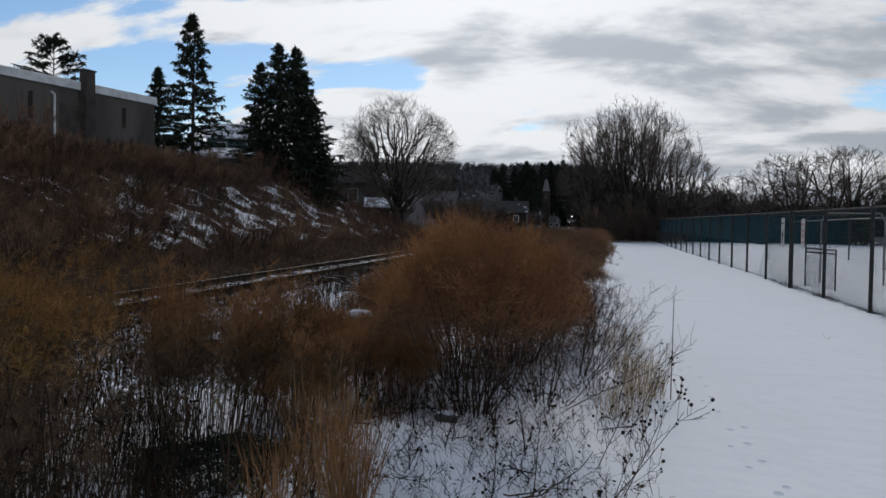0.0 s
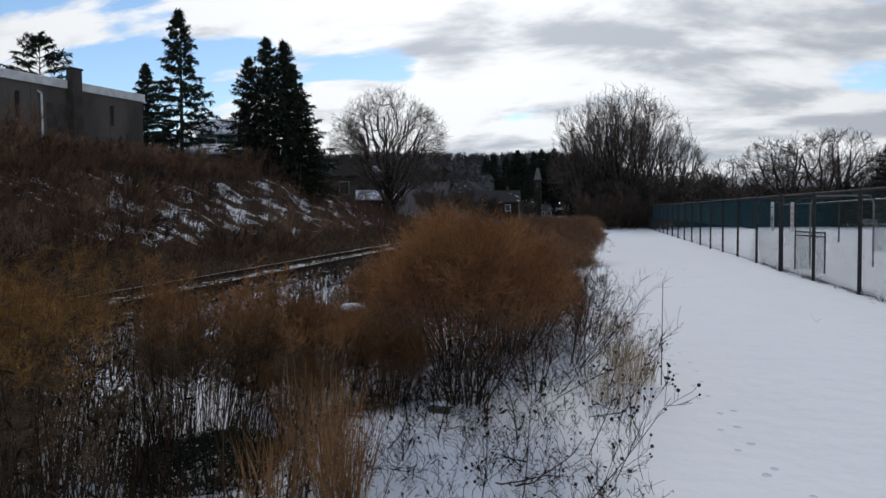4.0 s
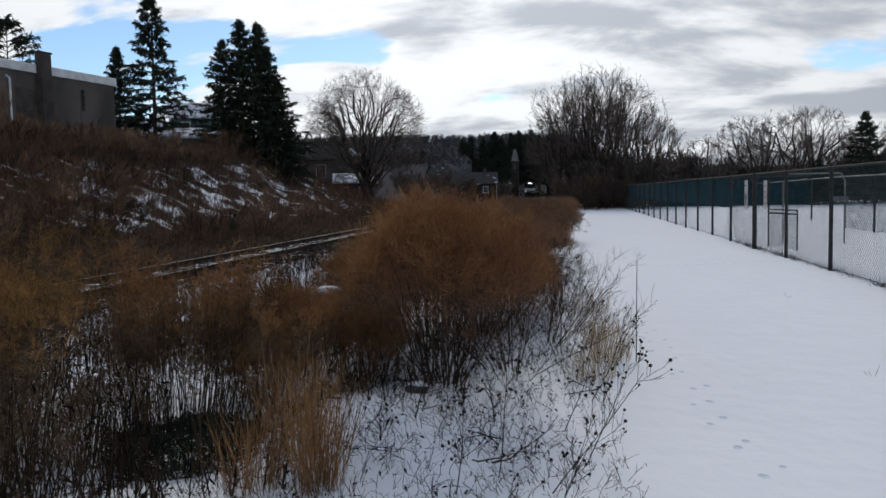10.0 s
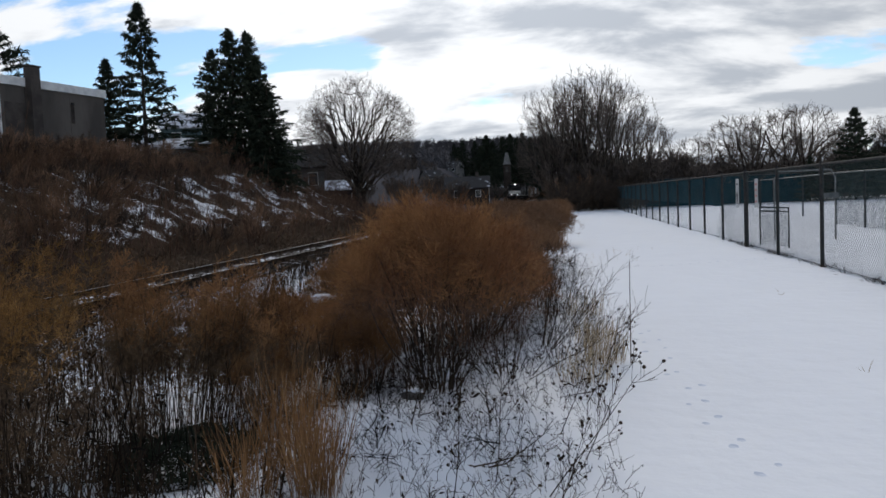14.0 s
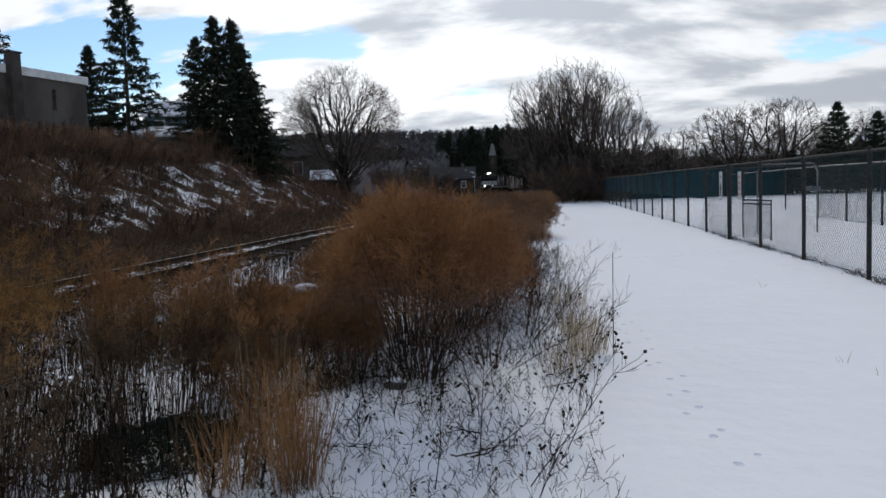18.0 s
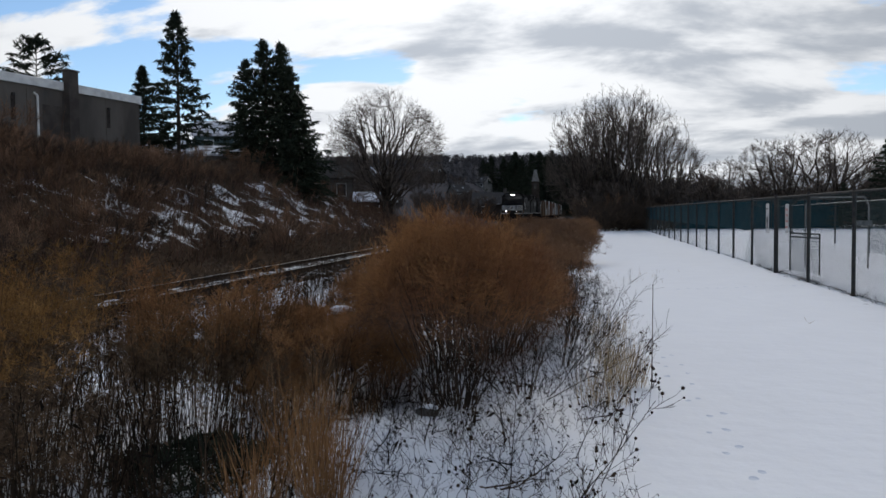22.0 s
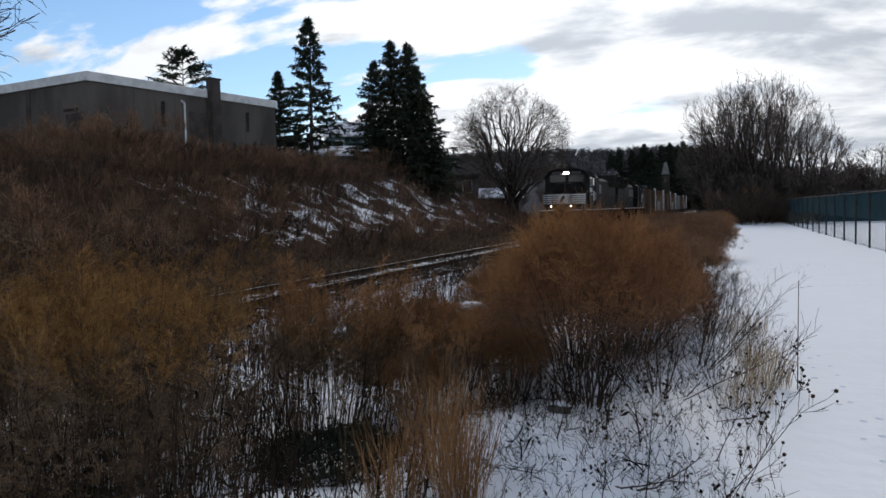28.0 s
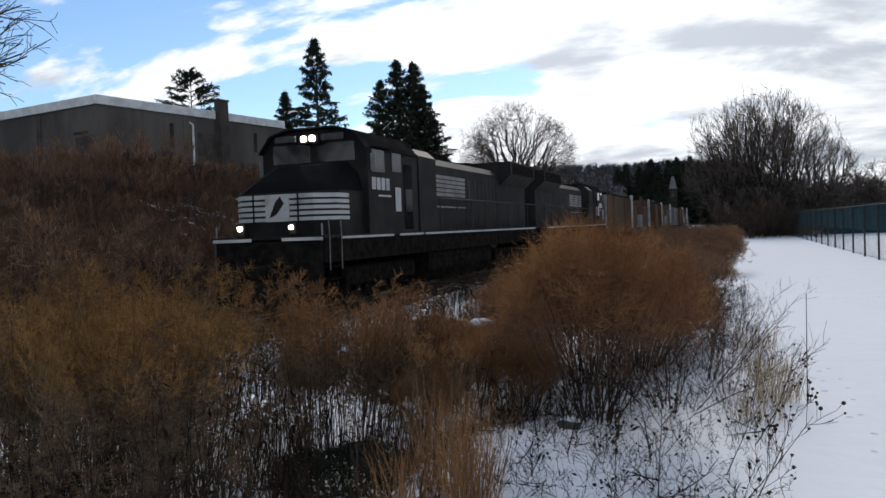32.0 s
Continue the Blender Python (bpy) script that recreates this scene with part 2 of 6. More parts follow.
M = {
    "ground": ground_material(),
    "snow": material("snow", (0.80, 0.82, 0.85), 0.7, second=(0.70, 0.72, 0.76), scale=2.0, bump=0.3, bump_scale=9),
    "dead_grass": material("dead_grass", (0.128, 0.094, 0.068), 0.95, second=(0.07, 0.05, 0.036), scale=0.5, island=0.55),
    "bark": material("bark", (0.035, 0.028, 0.023), 0.95, second=(0.075, 0.062, 0.05), scale=5, fine=0.4, bump=0.5, island=0.25),
    "bark_pale": material("bark_pale", (0.11, 0.085, 0.065), 0.95, second=(0.07, 0.055, 0.045), scale=5, fine=0.4, island=0.3),
    "twig_grey": material("twig_grey", (0.08, 0.065, 0.057), 0.95, second=(0.125, 0.102, 0.086), scale=3, island=0.35),
    "twig_red": material("twig_red", (0.185, 0.085, 0.042), 0.95, second=(0.38, 0.195, 0.08), scale=1.3, island=0.4),
    "twig_brown": material("twig_brown", (0.205, 0.124, 0.076), 0.95, second=(0.122, 0.073, 0.048), scale=0.7, island=0.5, per_object=0.35),
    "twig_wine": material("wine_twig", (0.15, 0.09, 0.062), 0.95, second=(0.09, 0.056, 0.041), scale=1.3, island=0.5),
    "twig_dun": material("dun_twig", (0.165, 0.098, 0.06), 0.95, second=(0.24, 0.135, 0.07), scale=1.1, island=0.3, per_object=0.3),
    "twig_umber": material("twig_umber", (0.27, 0.142, 0.062), 0.95, second=(0.155, 0.08, 0.038), scale=1.1, island=0.3, per_object=0.3),
    "twig_ochre": material("twig_ochre", (0.31, 0.172, 0.06), 0.9, second=(0.19, 0.10, 0.038), scale=1.1, island=0.3, per_object=0.3),
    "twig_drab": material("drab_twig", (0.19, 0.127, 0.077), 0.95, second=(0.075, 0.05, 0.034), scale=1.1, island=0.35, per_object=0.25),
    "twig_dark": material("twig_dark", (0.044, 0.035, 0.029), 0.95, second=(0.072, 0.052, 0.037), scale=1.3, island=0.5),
    "weed_dark": material("dead_weed", (0.013, 0.011, 0.009), 0.95, second=(0.06, 0.040, 0.026), scale=1.6, island=0.6),
    "straw_pale": material("straw_pale", (0.42, 0.33, 0.21), 0.85, second=(0.3, 0.21, 0.12), scale=2, island=0.4),
    "straw": material("straw", (0.30, 0.168, 0.078), 0.9, second=(0.18, 0.095, 0.045), scale=2, island=0.4),
    "needles": material("needles", (0.024, 0.030, 0.021), 0.95, second=(0.038, 0.046, 0.031), scale=2, island=0.5),
    "seed": material("seed", (0.022, 0.015, 0.012), 0.9, second=(0.045, 0.03, 0.02), scale=30, island=0.3),
    "wood_far": material("wood_far", (0.066, 0.063, 0.067), 0.95, second=(0.080, 0.076, 0.079), scale=0.03, island=0.08),
    "block": material("painted_block", (0.128, 0.114, 0.10), 0.85, second=(0.078, 0.07, 0.063), scale=0.45, fine=0.12, bump=0.2, bump_scale=20, stretch=(1, 1, 0.35)),
    "block_dark": material("weathered_block", (0.06, 0.052, 0.047), 0.9, second=(0.09, 0.078, 0.07), scale=1.2, fine=0.2, bump=0.25, bump_scale=18),
    "stain": material("rust_stain", (0.03, 0.026, 0.023), 0.95, second=(0.06, 0.05, 0.045), scale=3, fine=0.2),
    "white_trim": material("white_trim", (0.74, 0.74, 0.72), 0.6, second=(0.58, 0.58, 0.57), scale=1.5, fine=0.08),
    "white_paint": material("white_paint", (0.46, 0.455, 0.44), 0.6, second=(0.29, 0.275, 0.255), scale=2.5, fine=0.1, ramp=(0.5, 0.75)),
    "steel": material("galvanised_steel", (0.16, 0.165, 0.17), 0.55, 0.6, second=(0.10, 0.10, 0.10), scale=8, fine=0.2),
    "steel_dark": material("weathered_steel", (0.035, 0.035, 0.037), 0.8, 0.15, second=(0.06, 0.055, 0.05), scale=9, fine=0.2),
    "mesh_wire": material("mesh_wire", (0.05, 0.07, 0.07), 0.6, 0.2, second=(0.035, 0.05, 0.05), scale=3),
    "screen": material("windscreen_cloth", (0.006, 0.04, 0.055), 0.8, second=(0.004, 0.03, 0.042), scale=1.2, fine=0.25, bump=0.3, bump_scale=12),
    "rail": material("rail_steel", (0.03, 0.022, 0.017), 0.7, 0.2, second=(0.05, 0.03, 0.02), scale=3, fine=0.2),
    "rail_head": material("polished_rail_head", (0.45, 0.44, 0.43), 0.3, 1.0, second=(0.35, 0.34, 0.33), scale=2),
    "sleeper": material("creosoted_sleeper", (0.04, 0.03, 0.024), 0.9, second=(0.08, 0.06, 0.045), scale=4, fine=0.3, per_object=0.3),
    "ballast": material("ballast", (0.045, 0.037, 0.032), 0.95, second=(0.70, 0.71, 0.74), scale=2.2, fine=0.5, bump=1.0, bump_scale=16, ramp=(0.54, 0.60)),
    "ballast_snow": material("snowy_ballast", (0.07, 0.06, 0.053), 0.95, second=(0.70, 0.71, 0.74), scale=2.6, fine=0.4, bump=0.8, bump_scale=16, ramp=(0.50, 0.58)),
    "loco_black": material("locomotive_black", (0.015, 0.0135, 0.0128), 0.65, second=(0.025, 0.0225, 0.020), scale=1.3, fine=0.2, spec=0.08),
    "matte_black": material("anti_glare_black", (0.005, 0.005, 0.0055), 0.85, second=(0.009, 0.0085, 0.008), scale=2, fine=0.2, spec=0.05),
    "loco_roof": material("dusty_roof", (0.012, 0.011, 0.011), 0.9, second=(0.024, 0.022, 0.021), scale=1.5, fine=0.2, spec=0.0),
    "loco_under": material("grimy_running_gear", (0.010, 0.009, 0.0085), 0.9, second=(0.022, 0.018, 0.015), scale=5, fine=0.3, spec=0.0),
    "glass": material("dark_glass", (0.012, 0.016, 0.02), 0.08, second=(0.01, 0.012, 0.014), scale=1, spec=0.45),
    "rust": material("rusty_panel", (0.105, 0.06, 0.042), 0.85, second=(0.15, 0.09, 0.062), scale=1.2, fine=0.25, stretch=(1, 1, 0.3)),
    "tan_panel": material("tan_panel", (0.13, 0.09, 0.06), 0.8, second=(0.085, 0.055, 0.036), scale=1.0, fine=0.2, stretch=(1, 1, 0.3)),
    "grey_panel": material("grey_panel", (0.25, 0.245, 0.24), 0.7, second=(0.16, 0.15, 0.14), scale=1.0, fine=0.2),
    "number_glass": material("dim_number_glass", (0.05, 0.05, 0.05), 0.5, second=(0.08, 0.08, 0.075), scale=6),
    "siding_teal": material("siding_teal", (0.10, 0.15, 0.16), 0.75, second=(0.085, 0.12, 0.13), scale=1.5, fine=0.1),
    "siding_pale": material("siding_pale", (0.19, 0.185, 0.175), 0.75, second=(0.14, 0.136, 0.13), scale=1.5, fine=0.1),
    "siding_brown": material("siding_brown", (0.05, 0.04, 0.033), 0.8, second=(0.035, 0.028, 0.024), scale=1.5, fine=0.15),
    "shingle": material("snowy_shingle", (0.62, 0.64, 0.68), 0.8, second=(0.16, 0.15, 0.15), scale=1.1, fine=0.2, ramp=(0.46, 0.62)),
    "roof_dark": material("dark_roof", (0.05, 0.048, 0.047), 0.85, second=(0.5, 0.51, 0.54), scale=0.9, fine=0.2, ramp=(0.60, 0.72)),
    "lamp": glow_material("headlamp", (1.0, 0.96, 0.88), 30.0),
    "red_sign": material("red_sign", (0.45, 0.2, 0.18), 0.6, second=(0.38, 0.16, 0.15), scale=4),
    "stone": material("field_stone", (0.06, 0.055, 0.05), 0.9, second=(0.12, 0.11, 0.10), scale=6, fine=0.3, bump=0.5),
    "print": material("trodden_snow", (0.50, 0.54, 0.62), 0.9, second=(0.66, 0.69, 0.74), scale=14),
}

# ---------------------------------------------------------------- mesh helpers


def mesh_of(name, verts, faces, mats, smooth=False, indices=None):
    """A mesh from arrays; faces is an (n, 3) or (n, 4) array or a list of lists."""
    me = bpy.data.meshes.new(name)
    if isinstance(faces, np.ndarray):
        n, k = faces.shape
        me.vertices.add(len(verts))
        me.vertices.foreach_set("co", np.asarray(verts, np.float32).ravel())
        me.loops.add(n * k)
        me.loops.foreach_set("vertex_index", faces.astype(np.int32).ravel())
        me.polygons.add(n)
        me.polygons.foreach_set("loop_start", np.arange(0, n * k, k, dtype=np.int32))
        me.update(calc_edges=True)
    else:
        me.from_pydata([tuple(v) for v in verts], [], faces)
        me.update()
    for m in (mats if isinstance(mats, (list, tuple)) else [mats]):
        me.materials.append(m)
    if indices is not None:
        me.polygons.foreach_set("material_index", np.asarray(indices, np.int32))
    me.polygons.foreach_set("use_smooth", np.full(len(me.polygons), smooth, dtype=bool))
    return me


def put(name, me, parent=None, label="", m=None):
    ob = new(name, me)
    if parent is not None:
        ob.parent = parent
    if m is not None:
        ob.matrix_basis = m
    if label:
        ob["label"] = label
    return ob


def part(name, bm, mat, parent, label="", smooth=False):
    me = bpy.data.meshes.new(name)
    bmesh.ops.recalc_face_normals(bm, faces=bm.faces)
    bm.to_mesh(me)
    bm.free()
    for m in (mat if isinstance(mat, (list, tuple)) else [mat]):
        me.materials.append(m)
    if smooth:
        me.polygons.foreach_set("use_smooth", np.ones(len(me.polygons), dtype=bool))
    return put(name, me, parent, label)


def thing(name, m, label, category, group="", kind=""):
    ob = new(name)
    ob.empty_display_size = 0.2
    ob.matrix_basis = m
    return tagged(ob, label, category, group, kind)


def bm_box(bm, lo, hi, bevel=0.0, mat=0):
    c = [(a + b) / 2 for a, b in zip(lo, hi)]
    d = [max(abs(b - a), 1e-4) for a, b in zip(lo, hi)]
    r = bmesh.ops.create_cube(bm, size=1, matrix=Matrix.Translation(c) @ Matrix.Diagonal((*d, 1)))
    vs = r["verts"]
    fs = set(f for v in vs for f in v.link_faces)
    for f in fs:
        f.material_index = mat
    if bevel:
        es = list(set(e for v in vs for e in v.link_edges))
        bmesh.ops.bevel(bm, geom=es, offset=bevel, segments=1, affect="EDGES", profile=0.5)


def box(lo, hi, bevel=0.0):
    bm = bmesh.new()
    bm_box(bm, lo, hi, bevel)
    return bm


def bm_rod(bm, a, b, r, sides=8, r2=None):
    a, b = Vector(a), Vector(b)
    d = b - a
    if d.length < 1e-6:
        return
    q = d.to_track_quat("Z", "Y").to_matrix().to_4x4()
    bmesh.ops.create_cone(bm, cap_ends=True, segments=sides, radius1=r, radius2=r if r2 is None else r2, depth=d.length,
                          matrix=Matrix.Translation((a + b) / 2) @ q)


def rod(a, b, r, sides=8, r2=None):
    bm = bmesh.new()
    bm_rod(bm, a, b, r, sides, r2)
    return bm


def bm_prism(bm, outline, axis, lo, hi, mat=0):
    """A prism of a 2D outline, drawn out along an axis (0, 1 or 2) from lo to hi."""
    def point(p, w):
        return {0: (w, p[0], p[1]), 1: (p[0], w, p[1]), 2: (p[0], p[1], w)}[axis]
    a = [bm.verts.new(point(p, lo)) for p in outline]
    b = [bm.verts.new(point(p, hi)) for p in outline]
    n = len(outline)
    fs = [bm.faces.new(a), bm.faces.new(b[::-1])]
    for i in range(n):
        fs.append(bm.faces.new((a[i], a[(i + 1) % n], b[(i + 1) % n], b[i])))
    for f in fs:
        f.material_index = mat


def prism(outline, axis, lo, hi):
    bm = bmesh.new()
    bm_prism(bm, outline, axis, lo, hi)
    return bm


# ---------------------------------------------------------------- branching growth


def unit(v):
    return v / np.maximum(np.linalg.norm(v, axis=-1, keepdims=True), 1e-9)


def strokes(start, head, length, k, rng, wobble=0.08, lift=0.0):
    """Curved polylines (n, k, 3) from start points along headings; lift bends them up (or down, if negative)."""
    n = len(start)
    pts = np.zeros((n, k, 3))
    pts[:, 0] = start
    d = unit(head)
    step = (np.asarray(length) / (k - 1))[:, None]
    for i in range(1, k):
        d = unit(d + rng.normal(0, wobble, (n, 3)) + np.array([0, 0, lift]) / (k - 1))
        pts[:, i] = pts[:, i - 1] + d * step
    return pts


def taper(r0, r1, k):
    f = np.linspace(0, 1, k)[None]
    return np.asarray(r0)[:, None] * (1 - f) + np.asarray(r1)[:, None] * f


def sprout(rng, pts, rad, n, span, angle, length, k, wobble=0.1, lift=0.0, shrink=0.6, tip=0.3, fall=0.5):
    """n children on every parent polyline: where they start, which way and how long."""
    N_, K = pts.shape[:2]
    t = rng.uniform(span[0], span[1], (N_, n))
    seg = np.minimum((t * (K - 1)).astype(int), K - 2)
    f = (t * (K - 1) - seg)[..., None]
    i = np.arange(N_)[:, None]
    a, b = pts[i, seg], pts[i, seg + 1]
    start = a * (1 - f) + b * f
    along = unit(b - a)
    side = rng.normal(0, 1, (N_, n, 3))
    side = unit(side - along * (side * along).sum(-1, keepdims=True))
    ang = np.radians(rng.uniform(angle[0], angle[1], (N_, n)))[..., None]
    head = along * np.cos(ang) + side * np.sin(ang)
    ln = rng.uniform(length[0], length[1], (N_, n)) * (1 - fall * (t - span[0]) / max(span[1] - span[0], 1e-6))
    r = (rad[i, seg] * (1 - f[..., 0]) + rad[i, seg + 1] * f[..., 0]) * shrink
    start, head, ln, r = start.reshape(-1, 3), head.reshape(-1, 3), ln.ravel(), r.ravel()
    return strokes(start, head, ln, k, rng, wobble, lift), taper(r, r * tip, k)


def arcs(rng, p0, h0, p2, k, wob, pull=0.32):
    """Polylines that leave p0 along h0 and bend to end at p2."""
    f = np.linspace(0, 1, k)[None, :, None]
    dist = np.linalg.norm(p2 - p0, axis=-1, keepdims=True)
    p1 = p0 + unit(h0) * dist * pull
    p = p0[:, None] * (1 - f) ** 2 + 2 * p1[:, None] * f * (1 - f) + p2[:, None] * f * f
    return p + rng.normal(0, wob, p.shape) * dist[:, None] * np.sin(f * np.pi)


def along(rng, pts, rad, m, lo):
    """m places on every polyline, the first at its tip: point, heading, radius."""
    n, k = pts.shape[:2]
    t = rng.uniform(lo, 1.0, (n, m))
    t[:, 0] = 1.0
    seg = np.minimum((t * (k - 1)).astype(int), k - 2)
    f = (t * (k - 1) - seg)[..., None]
    j = np.arange(n)[:, None]
    p = (pts[j, seg] * (1 - f) + pts[j, seg + 1] * f).reshape(-1, 3)
    return p, (pts[j, seg + 1] - pts[j, seg]).reshape(-1, 3), rad[j, seg].ravel()


def tubes(pts, rad, sides=3):
    """Vertices and quads of tubes round polylines."""
    n, k = pts.shape[:2]
    d = np.zeros_like(pts)
    d[:, 1:-1] = pts[:, 2:] - pts[:, :-2]
    d[:, 0], d[:, -1] = pts[:, 1] - pts[:, 0], pts[:, -1] - pts[:, -2]
    d = unit(d)
    ref = np.where(np.abs(d[..., 2:3]) > 0.9, np.array([1.0, 0, 0]), np.array([0, 0, 1.0]))
    u = unit(np.cross(d, ref))
    v = np.cross(d, u)
    a = np.arange(sides) * 2 * np.pi / sides
    ring = u[:, :, None] * np.cos(a)[:, None] + v[:, :, None] * np.sin(a)[:, None]
    verts = (pts[:, :, None] + ring * rad[:, :, None, None]).reshape(-1, 3)
    base = (np.arange(n)[:, None, None] * k + np.arange(k - 1)[None, :, None]) * sides
    j = np.arange(sides)[None, None]
    jn = (j + 1) % sides
    q = np.stack([base + j, base + jn, base + sides + jn, base + sides + j], -1).reshape(-1, 4)
    return verts, q


def joined(pieces):
    vs, qs, o = [], [], 0
    for v, q in pieces:
        vs.append(v), qs.append(q + o)
        o += len(v)
    return np.concatenate(vs), np.concatenate(qs)


def blades(start, head, length, width, rng, k=3, droop=0.0, wobble=0.05):
    """Flat tapered leaves: ribbons of k cross-lines."""
    pts = strokes(start, head, length, k, rng, wobble, droop)
    d = unit(pts[:, -1] - pts[:, 0])
    side = unit(np.cross(d, rng.normal(0, 1, d.shape)))
    f = np.linspace(0, 1, k)
    w = np.sin(np.pi * np.clip(f * 0.85 + 0.12, 0, 1))
    off = side[:, None] * (w[None, :, None] * np.asarray(width)[:, None, None] / 2)
    verts = np.stack([pts - off, pts + off], 2).reshape(-1, 3)
    n = len(start)
    b = (np.arange(n)[:, None] * k + np.arange(k - 1)[None]) * 2
    return verts, np.stack([b, b + 1, b + 3, b + 2], -1).reshape(-1, 4)

# ---------------------------------------------------------------- ground


def smooth(a, b, v):
    t = np.clip((np.asarray(v, float) - a) / (b - a), 0, 1)
    return t * t * (3 - 2 * t)


def ground_z(x, y):
    x, y = np.asarray(x, float), np.asarray(y, float)
    z = -0.55 * smooth(-0.2, -6.5, x)
    z = z + 0.12 * smooth(-7.6, -8.6, x) * smooth(-14.0, -12.6, x)
    rise = 4.5 * smooth(-13.2, -25.5, x) + 0.7 * smooth(-25, -60, x)
    z = z + (rise + 0.55 * smooth(-12.5, -14.5, x)) * (1 - 0.6 * smooth(46, 96, y) * (1 - 0.75 * smooth(-30, -40, x)))
    z = z + 8.5 * smooth(120, 280, y) * smooth(-20, -44, x) * (1 - smooth(300, 620, y))
    z = z + 0.9 * smooth(-19, -23.5, x) * smooth(43, 52, y) * smooth(82, 64, y)
    wave = 0.10 * np.sin(x * 1.7 + 0.6 * y) + 0.12 * np.sin(0.9 * y - 1.1 * x + 2) + 0.06 * np.sin(2.9 * x + 2.3 * y)
    z = z + wave * smooth(-0.2, -2.0, x) * (1 - smooth(-7.0, -8.2, x) * smooth(-14.2, -13.0, x)) * (1 - smooth(70, 110, y))
    z = z + 0.018 * np.sin(1.3 * x + 0.5 * y) * smooth(0.2, 1, x)
    far = smooth(330, 640, y) * (1 + 0.12 * np.sin(x * 0.011 + 1.0) + 0.06 * np.sin(x * 0.031)) * (1 - 0.72 * smooth(-15, 70, x))
    return z + 38.5 * far + 16 * smooth(70, 420, -x) * smooth(60, 300, y)


def ground_bare(x, y):
    b = np.full(np.shape(x), -0.6)
    b = np.where(x < 0.75, b + 0.75 * smooth(0.75, -0.1, x), b)
    b = b + 0.13 * smooth(-0.5, -2.5, x) * smooth(16, 4, y) + 0.11 * smooth(-1.8, -2.8, x) * smooth(9.5, 7, y) - 0.6 * smooth(-5.2, -6.2, x) * smooth(-8.6, -8.1, x) * smooth(8, 12, y) + 0.42 * smooth(-8.0, -8.5, x) * smooth(-12.4, -12.0, x)
    patch = np.sin(1.1 * y + 1.9 * x) + np.sin(0.8 * y - 1.7 * x + 2) + np.sin(2.1 * y + 0.6 * x) + np.sin(3.1 * y - 3.3 * x + 1) + np.sin(4.7 * x + 1.9 * y)
    b = b + 0.75 * smooth(-11.9, -12.5, x) - (0.40 + 0.07 * patch) * smooth(-14.6, -16.0, x) * smooth(-23.0, -21.0, x) * smooth(19.5, 26, y)
    b = b - 0.35 * np.exp(-((x + 3.4) ** 2 + (y - 6.5) ** 2) / 0.35) - 0.34 * np.exp(-((x + 4.1) ** 2 / 1.6 + (y - 6.9) ** 2 / 1.9)) - 0.04 * np.exp(-((x + 3.6) ** 2 / 2.0 + (y - 4.4) ** 2 / 1.2)) - 0.25 * np.exp(-((x + 5.6) ** 2 + (y - 9.0) ** 2) / 1.6) + 0.06 * smooth(5.2, 4.4, y) * smooth(-2.0, -2.8, x) * smooth(1.5, 3.0, y) - 0.2 * smooth(2.0, 0.5, y) * smooth(-8, -7, x)
    b = b + 0.55 * smooth(64, 74, y) * smooth(5, 3.5, x)
    return b + 1.3 * smooth(80, 92, y) + 1.5 * smooth(150, 260, y)


def steps(*runs):
    out = []
    for lo, hi, n in runs:
        out += list(np.linspace(lo, hi, n))
    return np.unique(np.round(out, 3))


def build_ground():
    xs = steps((-2200, -300, 14), (-300, -60, 14), (-60, -28, 18), (-28, -9, 50), (-9, 1.6, 64), (1.6, 8, 14), (8, 60, 18), (60, 300, 10), (300, 2200, 10))
    ys = steps((-2200, -60, 14), (-60, -4, 16), (-4, 20, 110), (20, 80, 120), (80, 330, 40), (330, 760, 40), (760, 2800, 12))
    X, Y = np.meshgrid(xs, ys)
    Z = ground_z(X, Y)
    v = np.stack([X, Y, Z], -1).reshape(-1, 3)
    nx, ny = len(xs), len(ys)
    b = (np.arange(ny - 1)[:, None] * nx + np.arange(nx - 1)[None])
    q = np.stack([b, b + 1, b + nx + 1, b + nx], -1).reshape(-1, 4)
    me = mesh_of("ground", v, q, M["ground"], smooth=True)
    a = me.attributes.new("bare", "FLOAT", "POINT")
    a.data.foreach_set("value", ground_bare(X, Y).ravel().astype(np.float32))
    tagged(put("ground", me), "thin snow over frozen soil and matted dead grass", "ground", kind="structure")


build_ground()

# ---------------------------------------------------------------- railway
TRACK_X, RAIL_Z = -10.3, -0.2


